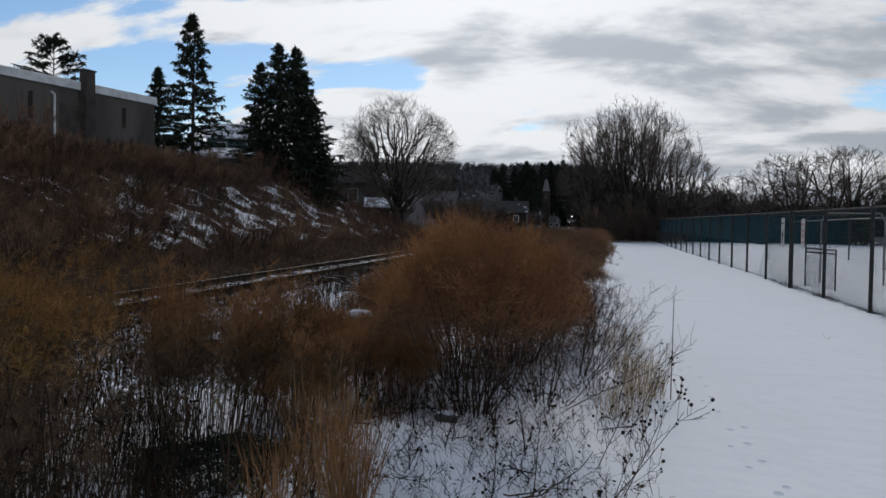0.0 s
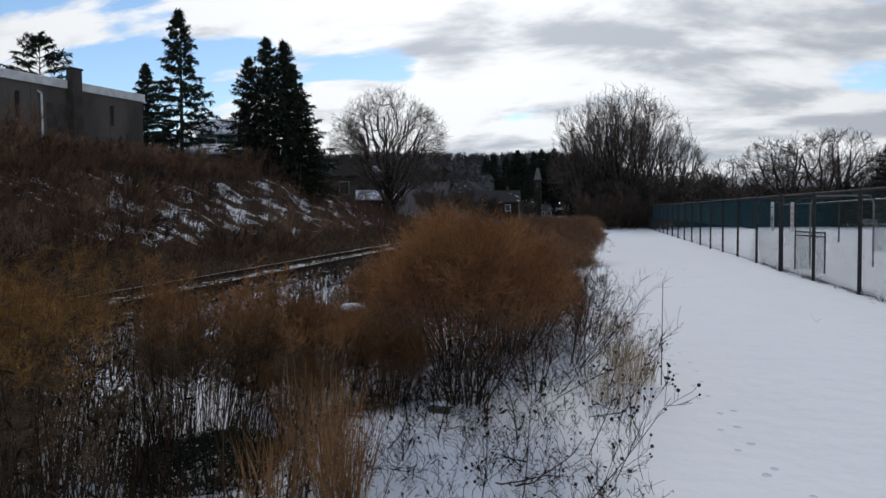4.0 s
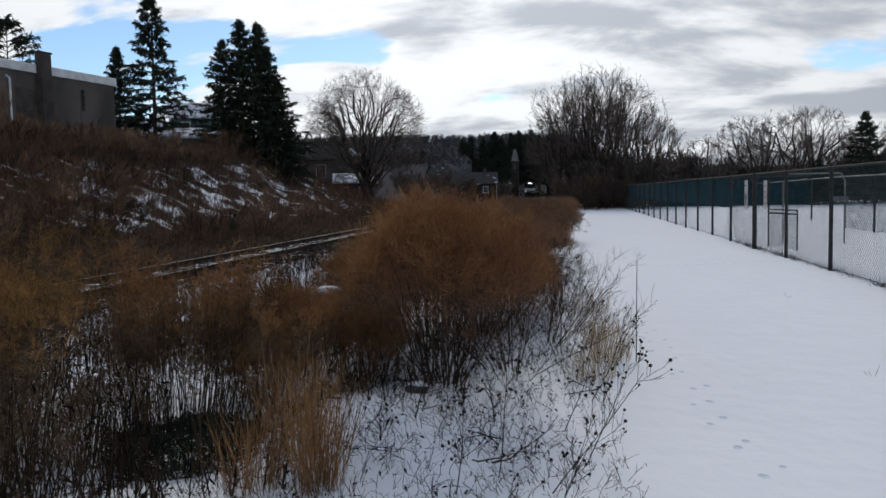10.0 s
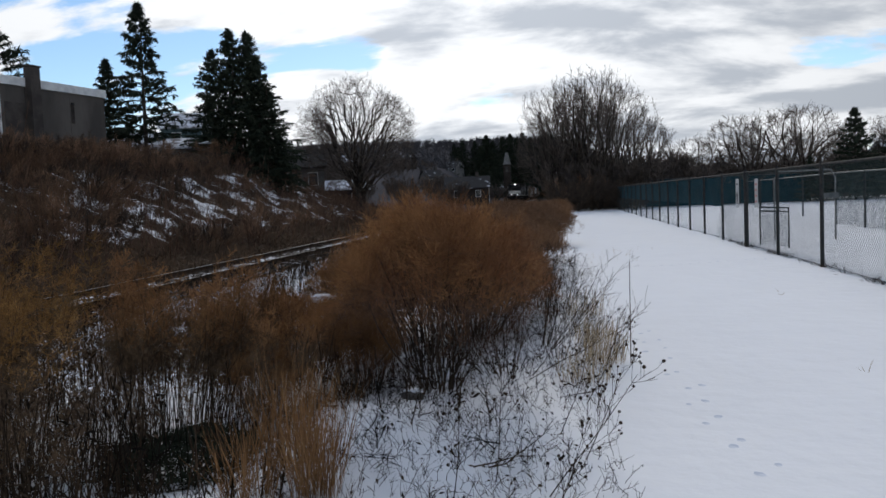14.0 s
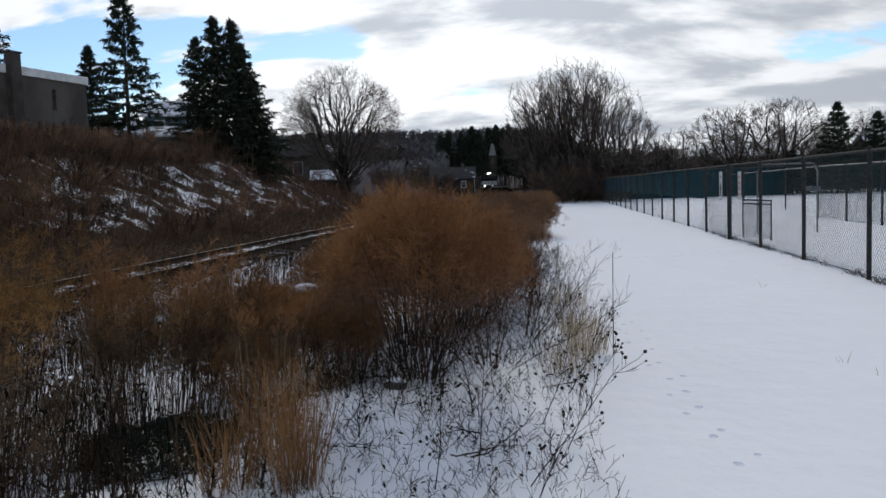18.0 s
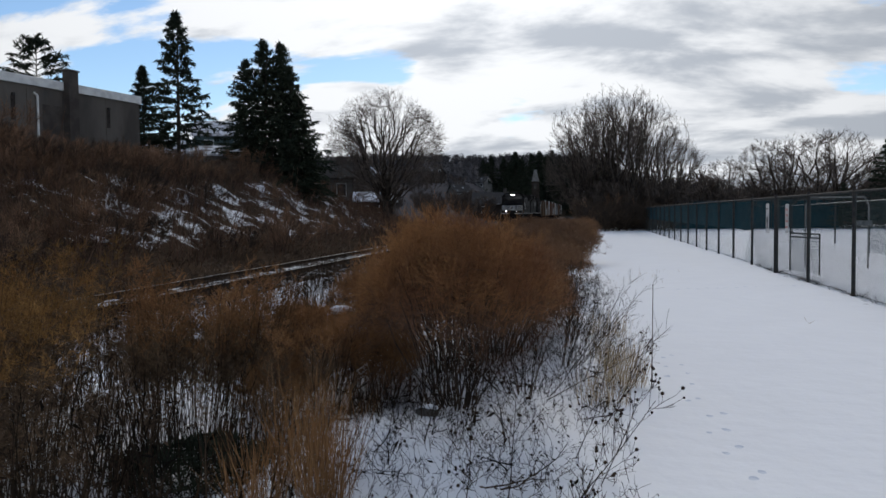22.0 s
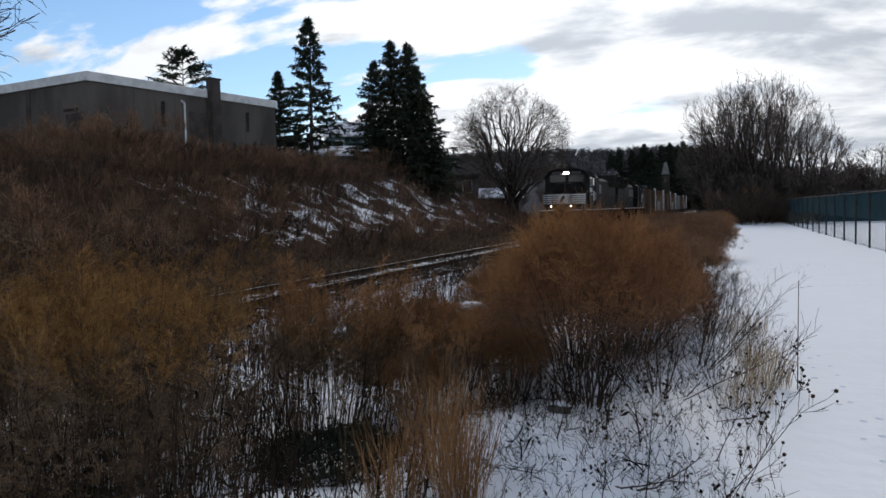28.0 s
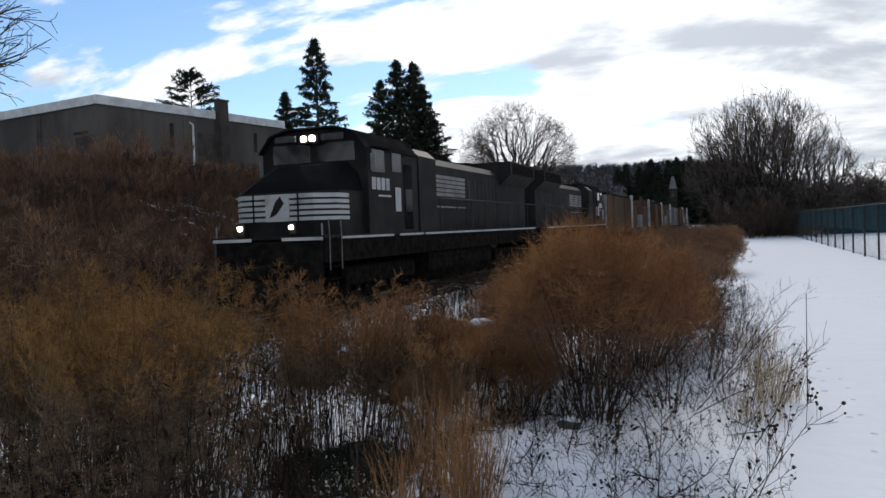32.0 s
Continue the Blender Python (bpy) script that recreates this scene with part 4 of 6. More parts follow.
def bare_tree(name, seed, height, spread, trunk_r, label, limbs=9, stems=1, fork=0.22, fine=7, up=0.5, twig=0.018):
    """Leafless tree: trunk and limbs in one part, the crown of branches and twigs in another."""
    rng = np.random.default_rng(seed)
    tree = thing(name, Matrix.Identity(4), label, "tree")
    st = np.zeros((stems, 3))
    if stems > 1:
        a = rng.uniform(0, 6.28, stems)
        st[:, 0], st[:, 1] = np.cos(a) * 0.3, np.sin(a) * 0.3
    head = np.stack([rng.normal(0, 0.06 if stems == 1 else 0.22, stems), rng.normal(0, 0.06 if stems == 1 else 0.22, stems), np.ones(stems)], -1)
    tp = strokes(st - [0, 0, 0.3], head, np.full(stems, height * 0.8), 8, rng, 0.05, 0.1)
    tr = taper(np.full(stems, trunk_r), np.full(stems, trunk_r * 0.18), 8)
    lp, lr = sprout(rng, tp, tr, limbs, (fork, 0.9), (28, 58), (spread * 0.75, spread * 1.15), 7, 0.09, up, 0.62, 0.28, 0.45)
    bp, br = sprout(rng, lp, lr, 7, (0.22, 1.0), (22, 52), (spread * 0.28, spread * 0.55), 5, 0.12, up * 0.8, 0.62, 0.35, 0.4)
    tw, wr = sprout(rng, bp, br, fine, (0.15, 1.0), (18, 55), (spread * 0.14, spread * 0.28), 4, 0.16, up * 0.7, 0.6, 0.5, 0.3)
    t2, r2 = sprout(rng, tw, wr, 3, (0.3, 1.0), (18, 55), (spread * 0.06, spread * 0.13), 3, 0.2, up * 0.5, 0.7, 0.6, 0.3)
    br, wr, r2 = np.maximum(br, twig * 0.8), np.maximum(wr, twig * 0.5), np.maximum(r2, twig * 0.36)
    v, q = joined([tubes(tp, tr, 8), tubes(lp, lr, 5)])
    put("trunk", mesh_of("trunk", v, q, M["bark"], True), tree)
    v, q = joined([tubes(bp, br, 4), tubes(tw, wr, 3), tubes(t2, r2, 3)])
    put("crown", mesh_of("crown", v, q, M["twig_grey"]), tree)
    return tree


def crown_tree(name, seed, bole, trunk_r, crown, label, forks=(12, 5, 5, 5), twigs=4, fan=105, stems=1, fine=0.0125, rise=0.25, rough=0.05):
    """Round-crowned leafless tree: limbs fork towards an ellipsoid crown (radius, half-height, centre height)."""
    rng = np.random.default_rng(seed)
    tree = thing(name, Matrix.Identity(4), label, "tree")
    c, rad = np.array([0, 0, crown[2]]), np.array([crown[0], crown[0], crown[1]])
    a = rng.uniform(0, 6.28) + np.arange(stems) * 6.28 / stems
    off = np.stack([np.cos(a), np.sin(a), np.zeros(stems)], -1) * (0.35 if stems > 1 else 0)
    tp = strokes(off - [0, 0, 0.3], np.array([0, 0, 1.0]) + off * 0.5, np.full(stems, bole + 0.3), 6, rng, 0.03)
    tr = taper(np.full(stems, trunk_r), np.full(stems, trunk_r * 0.7), 6)

    n = forks[0] * stems
    az = np.arange(n) * 2.39996 + rng.normal(0, 0.2, n)
    tilt = np.radians(fan) * np.sqrt((np.arange(n) + 0.4) / n)
    d = np.stack([np.cos(az) * np.sin(tilt), np.sin(az) * np.sin(tilt), np.cos(tilt)], -1)
    i = np.arange(n) % stems
    p0 = tp[i, 2 + (np.arange(n) // stems) % 4]
    pts = arcs(rng, p0, d + np.array([0, 0, 0.9]), c + d * rad * 0.62, 8, 0.03)
    thick = trunk_r * 0.58 * (12 / max(n, 12)) ** 0.5
    r = taper(np.full(n, thick), np.full(n, thick * 0.42), 8)
    woody, fine_parts = [tubes(tp, tr, 8), tubes(pts, r, 5)], []
    for lev, (m, sig, ext) in enumerate(zip(forks[1:], (0.34, 0.34, 0.2), (0.72, 0.8, 0.95))):
        p0, h0, r0 = along(rng, pts, r, m, 0.25)
        d = unit(np.repeat(d, m, 0) + rng.normal(0, sig, (len(p0), 3)))
        rim = 1 + rough * np.sin(d[:, 0] * 5 + seed) + rough * np.sin(d[:, 1] * 7 + d[:, 2] * 4)
        # every fork goes on outwards to a spot of its own on the crown's rim and stops somewhat short of it
        out = (p0 - c) / rad
        if lev < 2:
            aim = unit(out * 0.5 + d * 0.62 + np.array([0, 0, rise * 0.5]))
        else:
            aim = unit(unit(out) + rng.normal(0, 0.13, out.shape) + np.array([0, 0, rise * 0.3]))
        goal = c + aim * rad * np.maximum(rim, np.linalg.norm(out, axis=-1) + (0.06, 0.08, 0.12)[lev])[:, None]
        p2 = p0 + (goal - p0) * (rng.uniform(0.6, 1.0, len(p0)) * ext)[:, None]
        k = (6, 5, 4)[lev]
        pts = arcs(rng, p0, unit(h0) + aim * 0.6, p2, k, 0.045, 0.24)
        r = taper(np.maximum(r0 * 0.62, fine), np.maximum(r0 * 0.25, fine * 0.7), k)
        fine_parts.append(tubes(pts, r, 3))
    x, xr = sprout(rng, pts, r, twigs, (0.3, 1.0), (22, 60), (crown[0] * 0.05, crown[0] * 0.13), 2, 0.1, 0.25, 0.8, 0.7, 0.3)
    fine_parts.append(tubes(x, np.full(xr.shape, fine * 0.6), 3))
    put("trunk", mesh_of("trunk", *joined(woody), M["bark"], True), tree)
    put("crown", mesh_of("crown", *joined(fine_parts), M["twig_grey"]), tree)
    return tree


def spruce(name, seed, height, radius, label, tiers=26, bare=0.06, per=9, mat="needles", dense=1.0, inner=0.12, pine=False):
    """Conifer: trunk, and whorls of drooping boughs hung with needle sprays."""
    rng = np.random.default_rng(seed)
    tree = thing(name, Matrix.Identity(4), label, "tree")
    tp = strokes(np.array([[0, 0, -0.3]]), np.array([[0.01, 0, 1.0]]), np.array([height + 0.3]), 9, rng, 0.008)
    tr = taper(np.array([height * 0.016]), np.array([0.02]), 9)
    put("trunk", mesh_of("trunk", *tubes(tp, tr, 7), M["bark"], True), tree)
    st, hd, ln = [], [], []
    for i in range(tiers):
        f = bare + (1 - bare) * (i / (tiers - 1)) ** 0.92
        z = f * height * 0.985
        reach = radius * (1 - f) ** 0.86 * (0.55 + 0.45 * min(1, (f - bare) * 8 + 0.5)) + 0.12
        if pine:
            reach = radius * max(0.25, 1 - ((f - 0.72) / 0.33) ** 2)
        n = max(4, int(per * (1 - 0.45 * f)))
        a = rng.uniform(0, 6.28) + np.arange(n) * 6.283 / n + rng.normal(0, 0.22, n)
        for k in range(n):
            st.append((0, 0, z + rng.normal(0, height * 0.008)))
            hd.append((math.cos(a[k]), math.sin(a[k]), 0.1 + 0.7 * f * f + rng.normal(0, 0.08)))
            ln.append(reach * rng.uniform(0.62, 1.12))
    bp = strokes(np.array(st), np.array(hd), np.array(ln), 6, rng, 0.05, -0.32)
    bp[:, 4:, 2] += np.array(ln)[:, None] * 0.03
    br = taper(np.full(len(st), 0.035), np.full(len(st), 0.012), 6)
    pieces = []
    n = int(22 * dense)
    sp, sr = sprout(rng, bp, br, n, (inner, 1.0), (30, 75), (height * 0.035, height * 0.06), 3, 0.1, -0.5, 0.5, 0.5, 0.35)
    for rep in range(3):
        hd2 = unit(sp[:, 1] - sp[:, 0]) + rng.normal(0, 0.35, (len(sp), 3)) + np.array([0, 0, -0.25])
        pieces.append(blades(sp[:, 0] + rng.normal(0, 0.04, (len(sp), 3)), hd2, rng.uniform(0.022, 0.042, len(sp)) * height, rng.uniform(0.005, 0.009, len(sp)) * height, rng, 3, -0.5))
    for w in range(1 if inner > 0.2 else 0, 5):
        s = bp[:, w]
        d = bp[:, w + 1] - bp[:, w]
        for rep in range(2):
            pieces.append(blades(s + rng.normal(0, 0.03, s.shape), d + rng.normal(0, 0.1, d.shape), np.linalg.norm(d, axis=1) * 1.4, np.full(len(s), height * 0.013), rng, 3, -0.1))
    pieces.append(tubes(bp, br, 3))
    v, q = joined(pieces)
    put("crown", mesh_of("crown", v, q, M[mat]), tree)
    return tree


def place(tree, x, y, rz=0.0, s=1.0, dz=0.0):
    tree.matrix_basis = pose(x, y, gz(x, y) + dz, 0, 0, rz) @ Matrix.Scale(s, 4)
    return tree


# spruces on the bank
place(spruce("spruce_tree", 11, 12.6, 4.2, "tall dark spruce with open drooping boughs", tiers=22, bare=0.12, per=8, dense=0.85, inner=0.26), -32.0, 58.5)
place(spruce("spruce_tree", 12, 8.4, 3.0, "smaller dark spruce beside a taller one", tiers=22, bare=0.05, per=9, dense=1.1), -35.6, 59.5)
sb = spruce("spruce_tree", 13, 9.5, 3.9, "broad dense dark spruce in a tight group", tiers=21, bare=0.03, per=9, dense=0.9)
place(sb, -23.4, 55.4)
for x, y, rz, s in ((-22.2, 55.8, 100, 1.02), (-24.6, 55.0, 200, 0.84), (-20.6, 55.2, 300, 0.76), (-21.3, 54.8, 40, 0.92), (-20.0, 55.4, 140, 0.5)):
    c = copy_thing(sb, Matrix.Identity(4))
    place(c, x, y, rz, s)
tall = spruce("spruce_tree", 14, 20.0, 8.6, "broad dark spruce in a dense stand under the far hill", tiers=22, bare=0.02, per=11, dense=0.9)
for i in range(20):
    x, y = -37.5 + 2.15 * i + 1.2 * math.sin(i * 5.1), 288 + 5 * math.sin(i * 2.7)
    if -22 < x < 1.4:
        # the stand steps back behind the track's end
        x, y = x * 1.21, y + 64
    top = y * 0.073 + 1.6 + 1.3 * math.sin(i * 4.3) - 2.4 * (i > 17) - 1.5 * (i < 5)
    place(tall if i == 0 else copy_thing(tall, Matrix.Identity(4)), x, y, i * 77, (top - gz(x, y)) / 20.0)
place(spruce("pine_tree", 15, 11.2, 2.9, "dark irregular pine behind the flat-roofed building", tiers=14, bare=0.42, per=7, dense=1.2, inner=0.3, pine=True), -45.4, 59.7, dz=-0.45)
# conifers beyond the snow field
fir = place(spruce("fir_tree", 16, 7.6, 3.3, "spreading dark conifer with layered boughs beyond the field", tiers=15, bare=0.10, per=9, dense=1.6, inner=0.12), 24.6, 71)
for x, y, s, rz in ((28.6, 73, 0.9, 50), (31.0, 73, 0.85, 120), (21.0, 71, 0.5, 10), (13.0, 90, 0.6, 200), (8.5, 92, 0.65, 80), (-17.6, 219, 1.3, 10), (-20.4, 222, 1.4, 130)):
    place(copy_thing(fir, Matrix.Identity(4)), x, y, rz, s)

# bare trees
place(crown_tree("maple_tree", 26, 2.4, 0.36, (5.8, 5.6, 6.6), "round-crowned leafless maple on the bank", forks=(22, 5, 4, 4), twigs=5, fan=94, fine=0.0085, rise=0.14), -18.6, 72.5)
big = crown_tree("ash_tree", 22, 3.0, 0.26, (4.7, 5.9, 6.8), "tall leafless tree with upswept branches at the path's end", forks=(8, 4, 3, 4), twigs=3, fan=82, stems=2, rise=0.35, rough=0.09)
place(big, 3.3, 74, 0, 1.0)
for x, y, rz, s in ((0.6, 77, 70, 0.95), (-0.9, 76, 140, 0.72), (5.8, 78, 220, 0.86), (8.6, 82, 30, 0.7), (2.2, 82, 110, 1.0)):
    place(copy_thing(big, Matrix.Identity(4)), x, y, rz, s)
apple = crown_tree("apple_tree", 23, 1.8, 0.24, (4.4, 3.7, 4.6), "spreading leafless orchard-like tree beyond the field", forks=(6, 4, 4, 4), twigs=3, fan=100, stems=2)
place(apple, 17.2, 75, 0, 1.0)
for x, y, rz, s in ((20.6, 74, 90, 1.05), (23.5, 80, 190, 0.85), (13.4, 78, 260, 0.8), (29.5, 80, 20, 0.95), (33, 86, 140, 0.9), (44, 88, 60, 1.2), (-29, 96, 40, 0.9), (-47.5, 68, 10, 1.0)):
    place(copy_thing(apple, Matrix.Identity(4)), x, y, rz, s)
# a bough that hangs into view over the cutting
bough = bare_tree("oak_tree", 25, 8.5, 4.4, 0.2, "leafless tree whose long crooked boughs reach over the bank", limbs=14, fork=0.35, up=0.1, fine=4, stems=1)
place(bough, -15.4, 9.6, 40, 1.0)


def far_woods():
    """Leafless woods on the hill: many uneven rounded crowns of upswept twigs."""
    rng = np.random.default_rng(31)
    n = 8400
    x = rng.uniform(-420, 330, n)
    y = 150 + 540 * rng.uniform(0, 1, n) ** 0.7
    keep = (np.abs(x - TRACK_X) > 12 + 0.0 * y) | (y > 345)
    keep &= ~((x > -70) & (x < 0) & (y < 300) & (rng.uniform(0, 1, n) < 0.8))
    keep &= (np.abs(x) < y * 0.75 + 30)
    x, y = x[keep], y[keep]
    n = len(x)
    h = rng.uniform(3.2, 5.6, n) * (1 + 0.35 * (rng.uniform(0, 1, n) < 0.08))
    base = np.stack([x, y, ground_z(x, y) - 0.3], -1)
    tp = strokes(base, np.tile([0, 0, 1.0], (n, 1)) + rng.normal(0, 0.05, (n, 3)), h, 4, rng, 0.04)
    tr = taper(h * 0.02, h * 0.006, 4)
    bp, br = sprout(rng, tp, tr, 6, (0.04, 0.85), (25, 65), (1.8, 3.2), 3, 0.12, 0.6, 0.9, 0.6, 0.35)
    pc = [tubes(tp, tr * 0.8, 3)]
    for j, k in ((0, 0.95), (0, 0.9), (1, 1.05), (1, 1.0), (2, 0.85), (2, 0.8)):
        d = unit(bp[:, 2] - bp[:, 0]) * 0.6 + rng.normal(0, 0.8, (len(bp), 3))
        pc.append(blades(bp[:, j], d, rng.uniform(1.0, 2.2, len(bp)) * k, rng.uniform(0.5, 1.3, len(bp)), rng, 2))
    v, q = joined(pc)
    tagged(put("hill_woods", mesh_of("hill_woods", v, q, M["wood_far"])), "dark leafless woods covering the hillside", "woods", kind="stuff")


far_woods()

# ---------------------------------------------------------------- shrubs and weeds


def shrub(name, seed, height, width, stems, mat, label, second=7, twigs=9, lean=30, r=0.010, twig_r=0.0032, droop=0.35, base=0.12, tl=(0.10, 0.24), t3=0, light=False, lo=0.3):
    """Many-stemmed leafless shrub: stems, and a crown of fine twigs."""
    rng = np.random.default_rng(seed)
    ob = thing(name, Matrix.Identity(4), label, "shrub")
    a = rng.uniform(0, 6.283, stems)
    out = np.sqrt(rng.uniform(0, 1, stems))
    st = np.stack([np.cos(a) * out * width * base, np.sin(a) * out * width * base, np.full(stems, -0.06)], -1)
    tilt = np.radians(lean) * out
    hd = np.stack([np.cos(a) * np.sin(tilt), np.sin(a) * np.sin(tilt), np.cos(tilt)], -1)
    ln = height * rng.uniform(0.68, 1.0, stems) / np.cos(tilt * 0.8)
    sp = strokes(st, hd, ln, 6, rng, 0.06, 0.1)
    sr = taper(np.full(stems, r), np.full(stems, r * 0.35), 6)
    bp, br = sprout(rng, sp, sr, second, (lo, 1.0), (14, 48), (height * 0.22, height * 0.42), 3 if light else 4, 0.12, droop, 0.6, 0.5, 0.55)
    tp, tr = sprout(rng, bp, br, twigs, (0.1, 1.0), (15, 60), (height * tl[0], height * tl[1]), 2 if light else 3, 0.16, droop * 0.6, 0.6, 0.6, 0.3)
    br, tr = np.maximum(br, twig_r * 1.2), np.maximum(tr, twig_r)
    put("stem_growth", mesh_of("stem_growth", *tubes(sp, sr, 5), M["twig_dark"], True), ob)["kind"] = "stuff"
    pc = [tubes(bp, br, 3), tubes(tp, tr, 3)]
    if t3:
        xp, xr = sprout(rng, tp, tr, t3, (0.2, 1.0), (20, 70), (height * 0.03, height * 0.09), 2, 0.1, 0.2, 0.8, 0.7, 0.2)
        pc.append(tubes(xp, np.maximum(xr, twig_r * 0.75), 3))
    v, q = joined(pc)
    put("twig_crown", mesh_of("twig_crown", v, q, M[mat]), ob)["kind"] = "stuff"
    return ob


def round_shrub(name, seed, height, radius, stems, mat, label, base=0.18, forks=(6, 6), twigs=6, fuzz=4, fine=0.001, low=0.34, tilt=68, stem_r=0.008,
                stem_mat="twig_dark", branch_mat="twig_wine", shade_cut=0.0):
    """Many-stemmed leafless shrub whose stems fan out to a round, finely twigged crown."""
    rng = np.random.default_rng(seed)
    ob = thing(name, Matrix.Identity(4), label, "shrub")
    c, rad = np.array([0, 0, height * 0.46]), np.array([radius, radius, height * 0.54])
    az = np.arange(stems) * 2.39996 + rng.normal(0, 0.25, stems)
    q = np.sqrt((np.arange(stems) + 0.5) / stems)
    lean = np.radians(tilt) * q
    d = np.stack([np.cos(az) * np.sin(lean), np.sin(az) * np.sin(lean), np.cos(lean)], -1)
    p0 = np.stack([np.cos(az) * q * base, np.sin(az) * q * base, np.full(stems, -0.05)], -1)
    pts = arcs(rng, p0, d * 0.6 + np.array([0, 0, 1.0]), c + d * rad * rng.uniform(0.66, 0.92, (stems, 1)), 7, 0.022)
    r = taper(stem_r * rng.uniform(0.7, 1.1, stems), np.full(stems, stem_r * 0.35), 7)
    put("stem_growth", mesh_of("stem_growth", *tubes(pts, r, 5), M[stem_mat], True), ob)["kind"] = "stuff"
    crown, inner = [], []

    def split_by_shade(p, w):
        # crown shade put into colour: low and inner twigs take the darker branch material
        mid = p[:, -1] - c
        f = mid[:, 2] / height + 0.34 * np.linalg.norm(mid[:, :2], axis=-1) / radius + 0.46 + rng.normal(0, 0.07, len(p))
        sunlit = f > shade_cut
        for group, k in ((crown, sunlit), (inner, ~sunlit)):
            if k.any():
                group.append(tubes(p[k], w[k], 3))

    for lev, m in enumerate(forks):
        p0, h0, r0 = along(rng, pts, r, m, low)
        d = unit(np.repeat(d, m, 0) + rng.normal(0, (0.30, 0.24)[lev], (len(p0), 3)) + np.array([0, 0, 0.05]))
        ext = rng.uniform(0.70, 1.0, len(p0)) if lev == 0 else rng.uniform(0.66, 1.06, len(p0)) * (1 + 0.06 * np.sin(d[:, 0] * 6 + seed) + 0.05 * np.sin(d[:, 1] * 9 + d[:, 2] * 5))
        pts = arcs(rng, p0, unit(h0) + d * 0.5, c + d * rad * ext[:, None], (5, 4)[lev], 0.05)
        r = taper(np.maximum(r0 * 0.5, fine * 1.4), np.maximum(r0 * 0.25, fine), (5, 4)[lev])
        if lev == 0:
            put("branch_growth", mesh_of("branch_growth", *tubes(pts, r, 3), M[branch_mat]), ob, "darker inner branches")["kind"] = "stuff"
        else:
            split_by_shade(pts, r)
    tp, tr = sprout(rng, pts, r, twigs, (0.15, 1.0), (15, 55), (height * 0.06, height * 0.17), 3, 0.14, 0.25, 0.8, 0.7, 0.3)
    split_by_shade(tp, np.maximum(tr, fine))
    if fuzz:
        fp, fr = sprout(rng, tp, tr, fuzz, (0.2, 1.0), (20, 65), (height * 0.025, height * 0.075), 2, 0.12, 0.2, 0.9, 0.8, 0.2)
        split_by_shade(fp, np.full(fr.shape, fine * 0.8))
    put("twig_crown", mesh_of("twig_crown", *joined(crown), M[mat]), ob)["kind"] = "stuff"
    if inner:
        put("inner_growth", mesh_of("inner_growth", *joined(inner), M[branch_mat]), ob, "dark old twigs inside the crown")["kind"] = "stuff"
    return ob


def plume(name, seed, height, width, stems, mat, label, lo=0.42, fine=0.0013, arch=0.45):
    """Dead feathery clump: thin upright stalks whose upper part is hung with arching, finely fringed side shoots."""
    rng = np.random.default_rng(seed)
    ob = thing(name, Matrix.Identity(4), label, "weeds")
    a, out = rng.uniform(0, 6.283, stems), np.sqrt(rng.uniform(0, 1, stems))
    st = np.stack([np.cos(a) * out * width * 0.42, np.sin(a) * out * width * 0.42, np.full(stems, -0.05)], -1)
    hd = np.stack([np.cos(a) * out * 0.16 + 0.05, np.sin(a) * out * 0.14, np.ones(stems)], -1)
    ln = height * rng.uniform(0.66, 1.05, stems)
    sp = strokes(st, hd, ln, 7, rng, 0.035, -0.05)
    sr = taper(np.full(stems, 0.0042), np.full(stems, 0.0012), 7)
    bp, br = sprout(rng, sp, sr, 20, (lo, 1.0), (38, 82), (height * 0.12, height * 0.24), 4, 0.10, arch, 0.7, 0.6, 0.72)
    tp, tr = sprout(rng, bp, br, 9, (0.1, 1.0), (25, 75), (height * 0.018, height * 0.055), 2, 0.12, 0.1, 0.8, 0.8, 0.35)
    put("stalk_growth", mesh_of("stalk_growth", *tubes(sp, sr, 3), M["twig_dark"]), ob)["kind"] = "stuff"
    # side shoots that start low are grey-brown, the upper ones take mat
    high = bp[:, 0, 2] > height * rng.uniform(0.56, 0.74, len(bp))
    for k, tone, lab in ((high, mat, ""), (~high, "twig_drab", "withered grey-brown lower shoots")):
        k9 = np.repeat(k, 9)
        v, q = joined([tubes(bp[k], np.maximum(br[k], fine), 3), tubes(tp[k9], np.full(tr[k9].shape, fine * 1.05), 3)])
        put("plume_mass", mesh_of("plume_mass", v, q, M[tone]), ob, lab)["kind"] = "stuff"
    return ob


SWAY = []


def plant(ob, x, y, rz=0.0, s=1.0, dz=0.0, sway=0.0):
    place(ob, x, y, rz, s, dz)
    if sway:
        SWAY.append((ob, x, y, gz(x, y) + dz, rz, s, sway))
    return ob


G_RED = "brown shrubs along the path"
rr = random.Random(7)
plant(tagged(round_shrub("red_twig_shrub", 41, 1.56, 0.92, 36, "twig_red", "big round red-brown leafless shrub standing in thin snow", base=0.17, forks=(7, 6), twigs=6, fuzz=4, fine=0.0009, low=0.34, shade_cut=0.83), group=G_RED), -1.02, 6.38, 0, 0.985, sway=1.0)
red_a = tagged(round_shrub("red_twig_shrub", 42, 1.2, 0.9, 26, "twig_red", "red-brown leafless shrub in a dense row", base=0.25, forks=(6, 6), twigs=5, fuzz=4, fine=0.0013, low=0.40, tilt=68, shade_cut=0.78), group=G_RED)
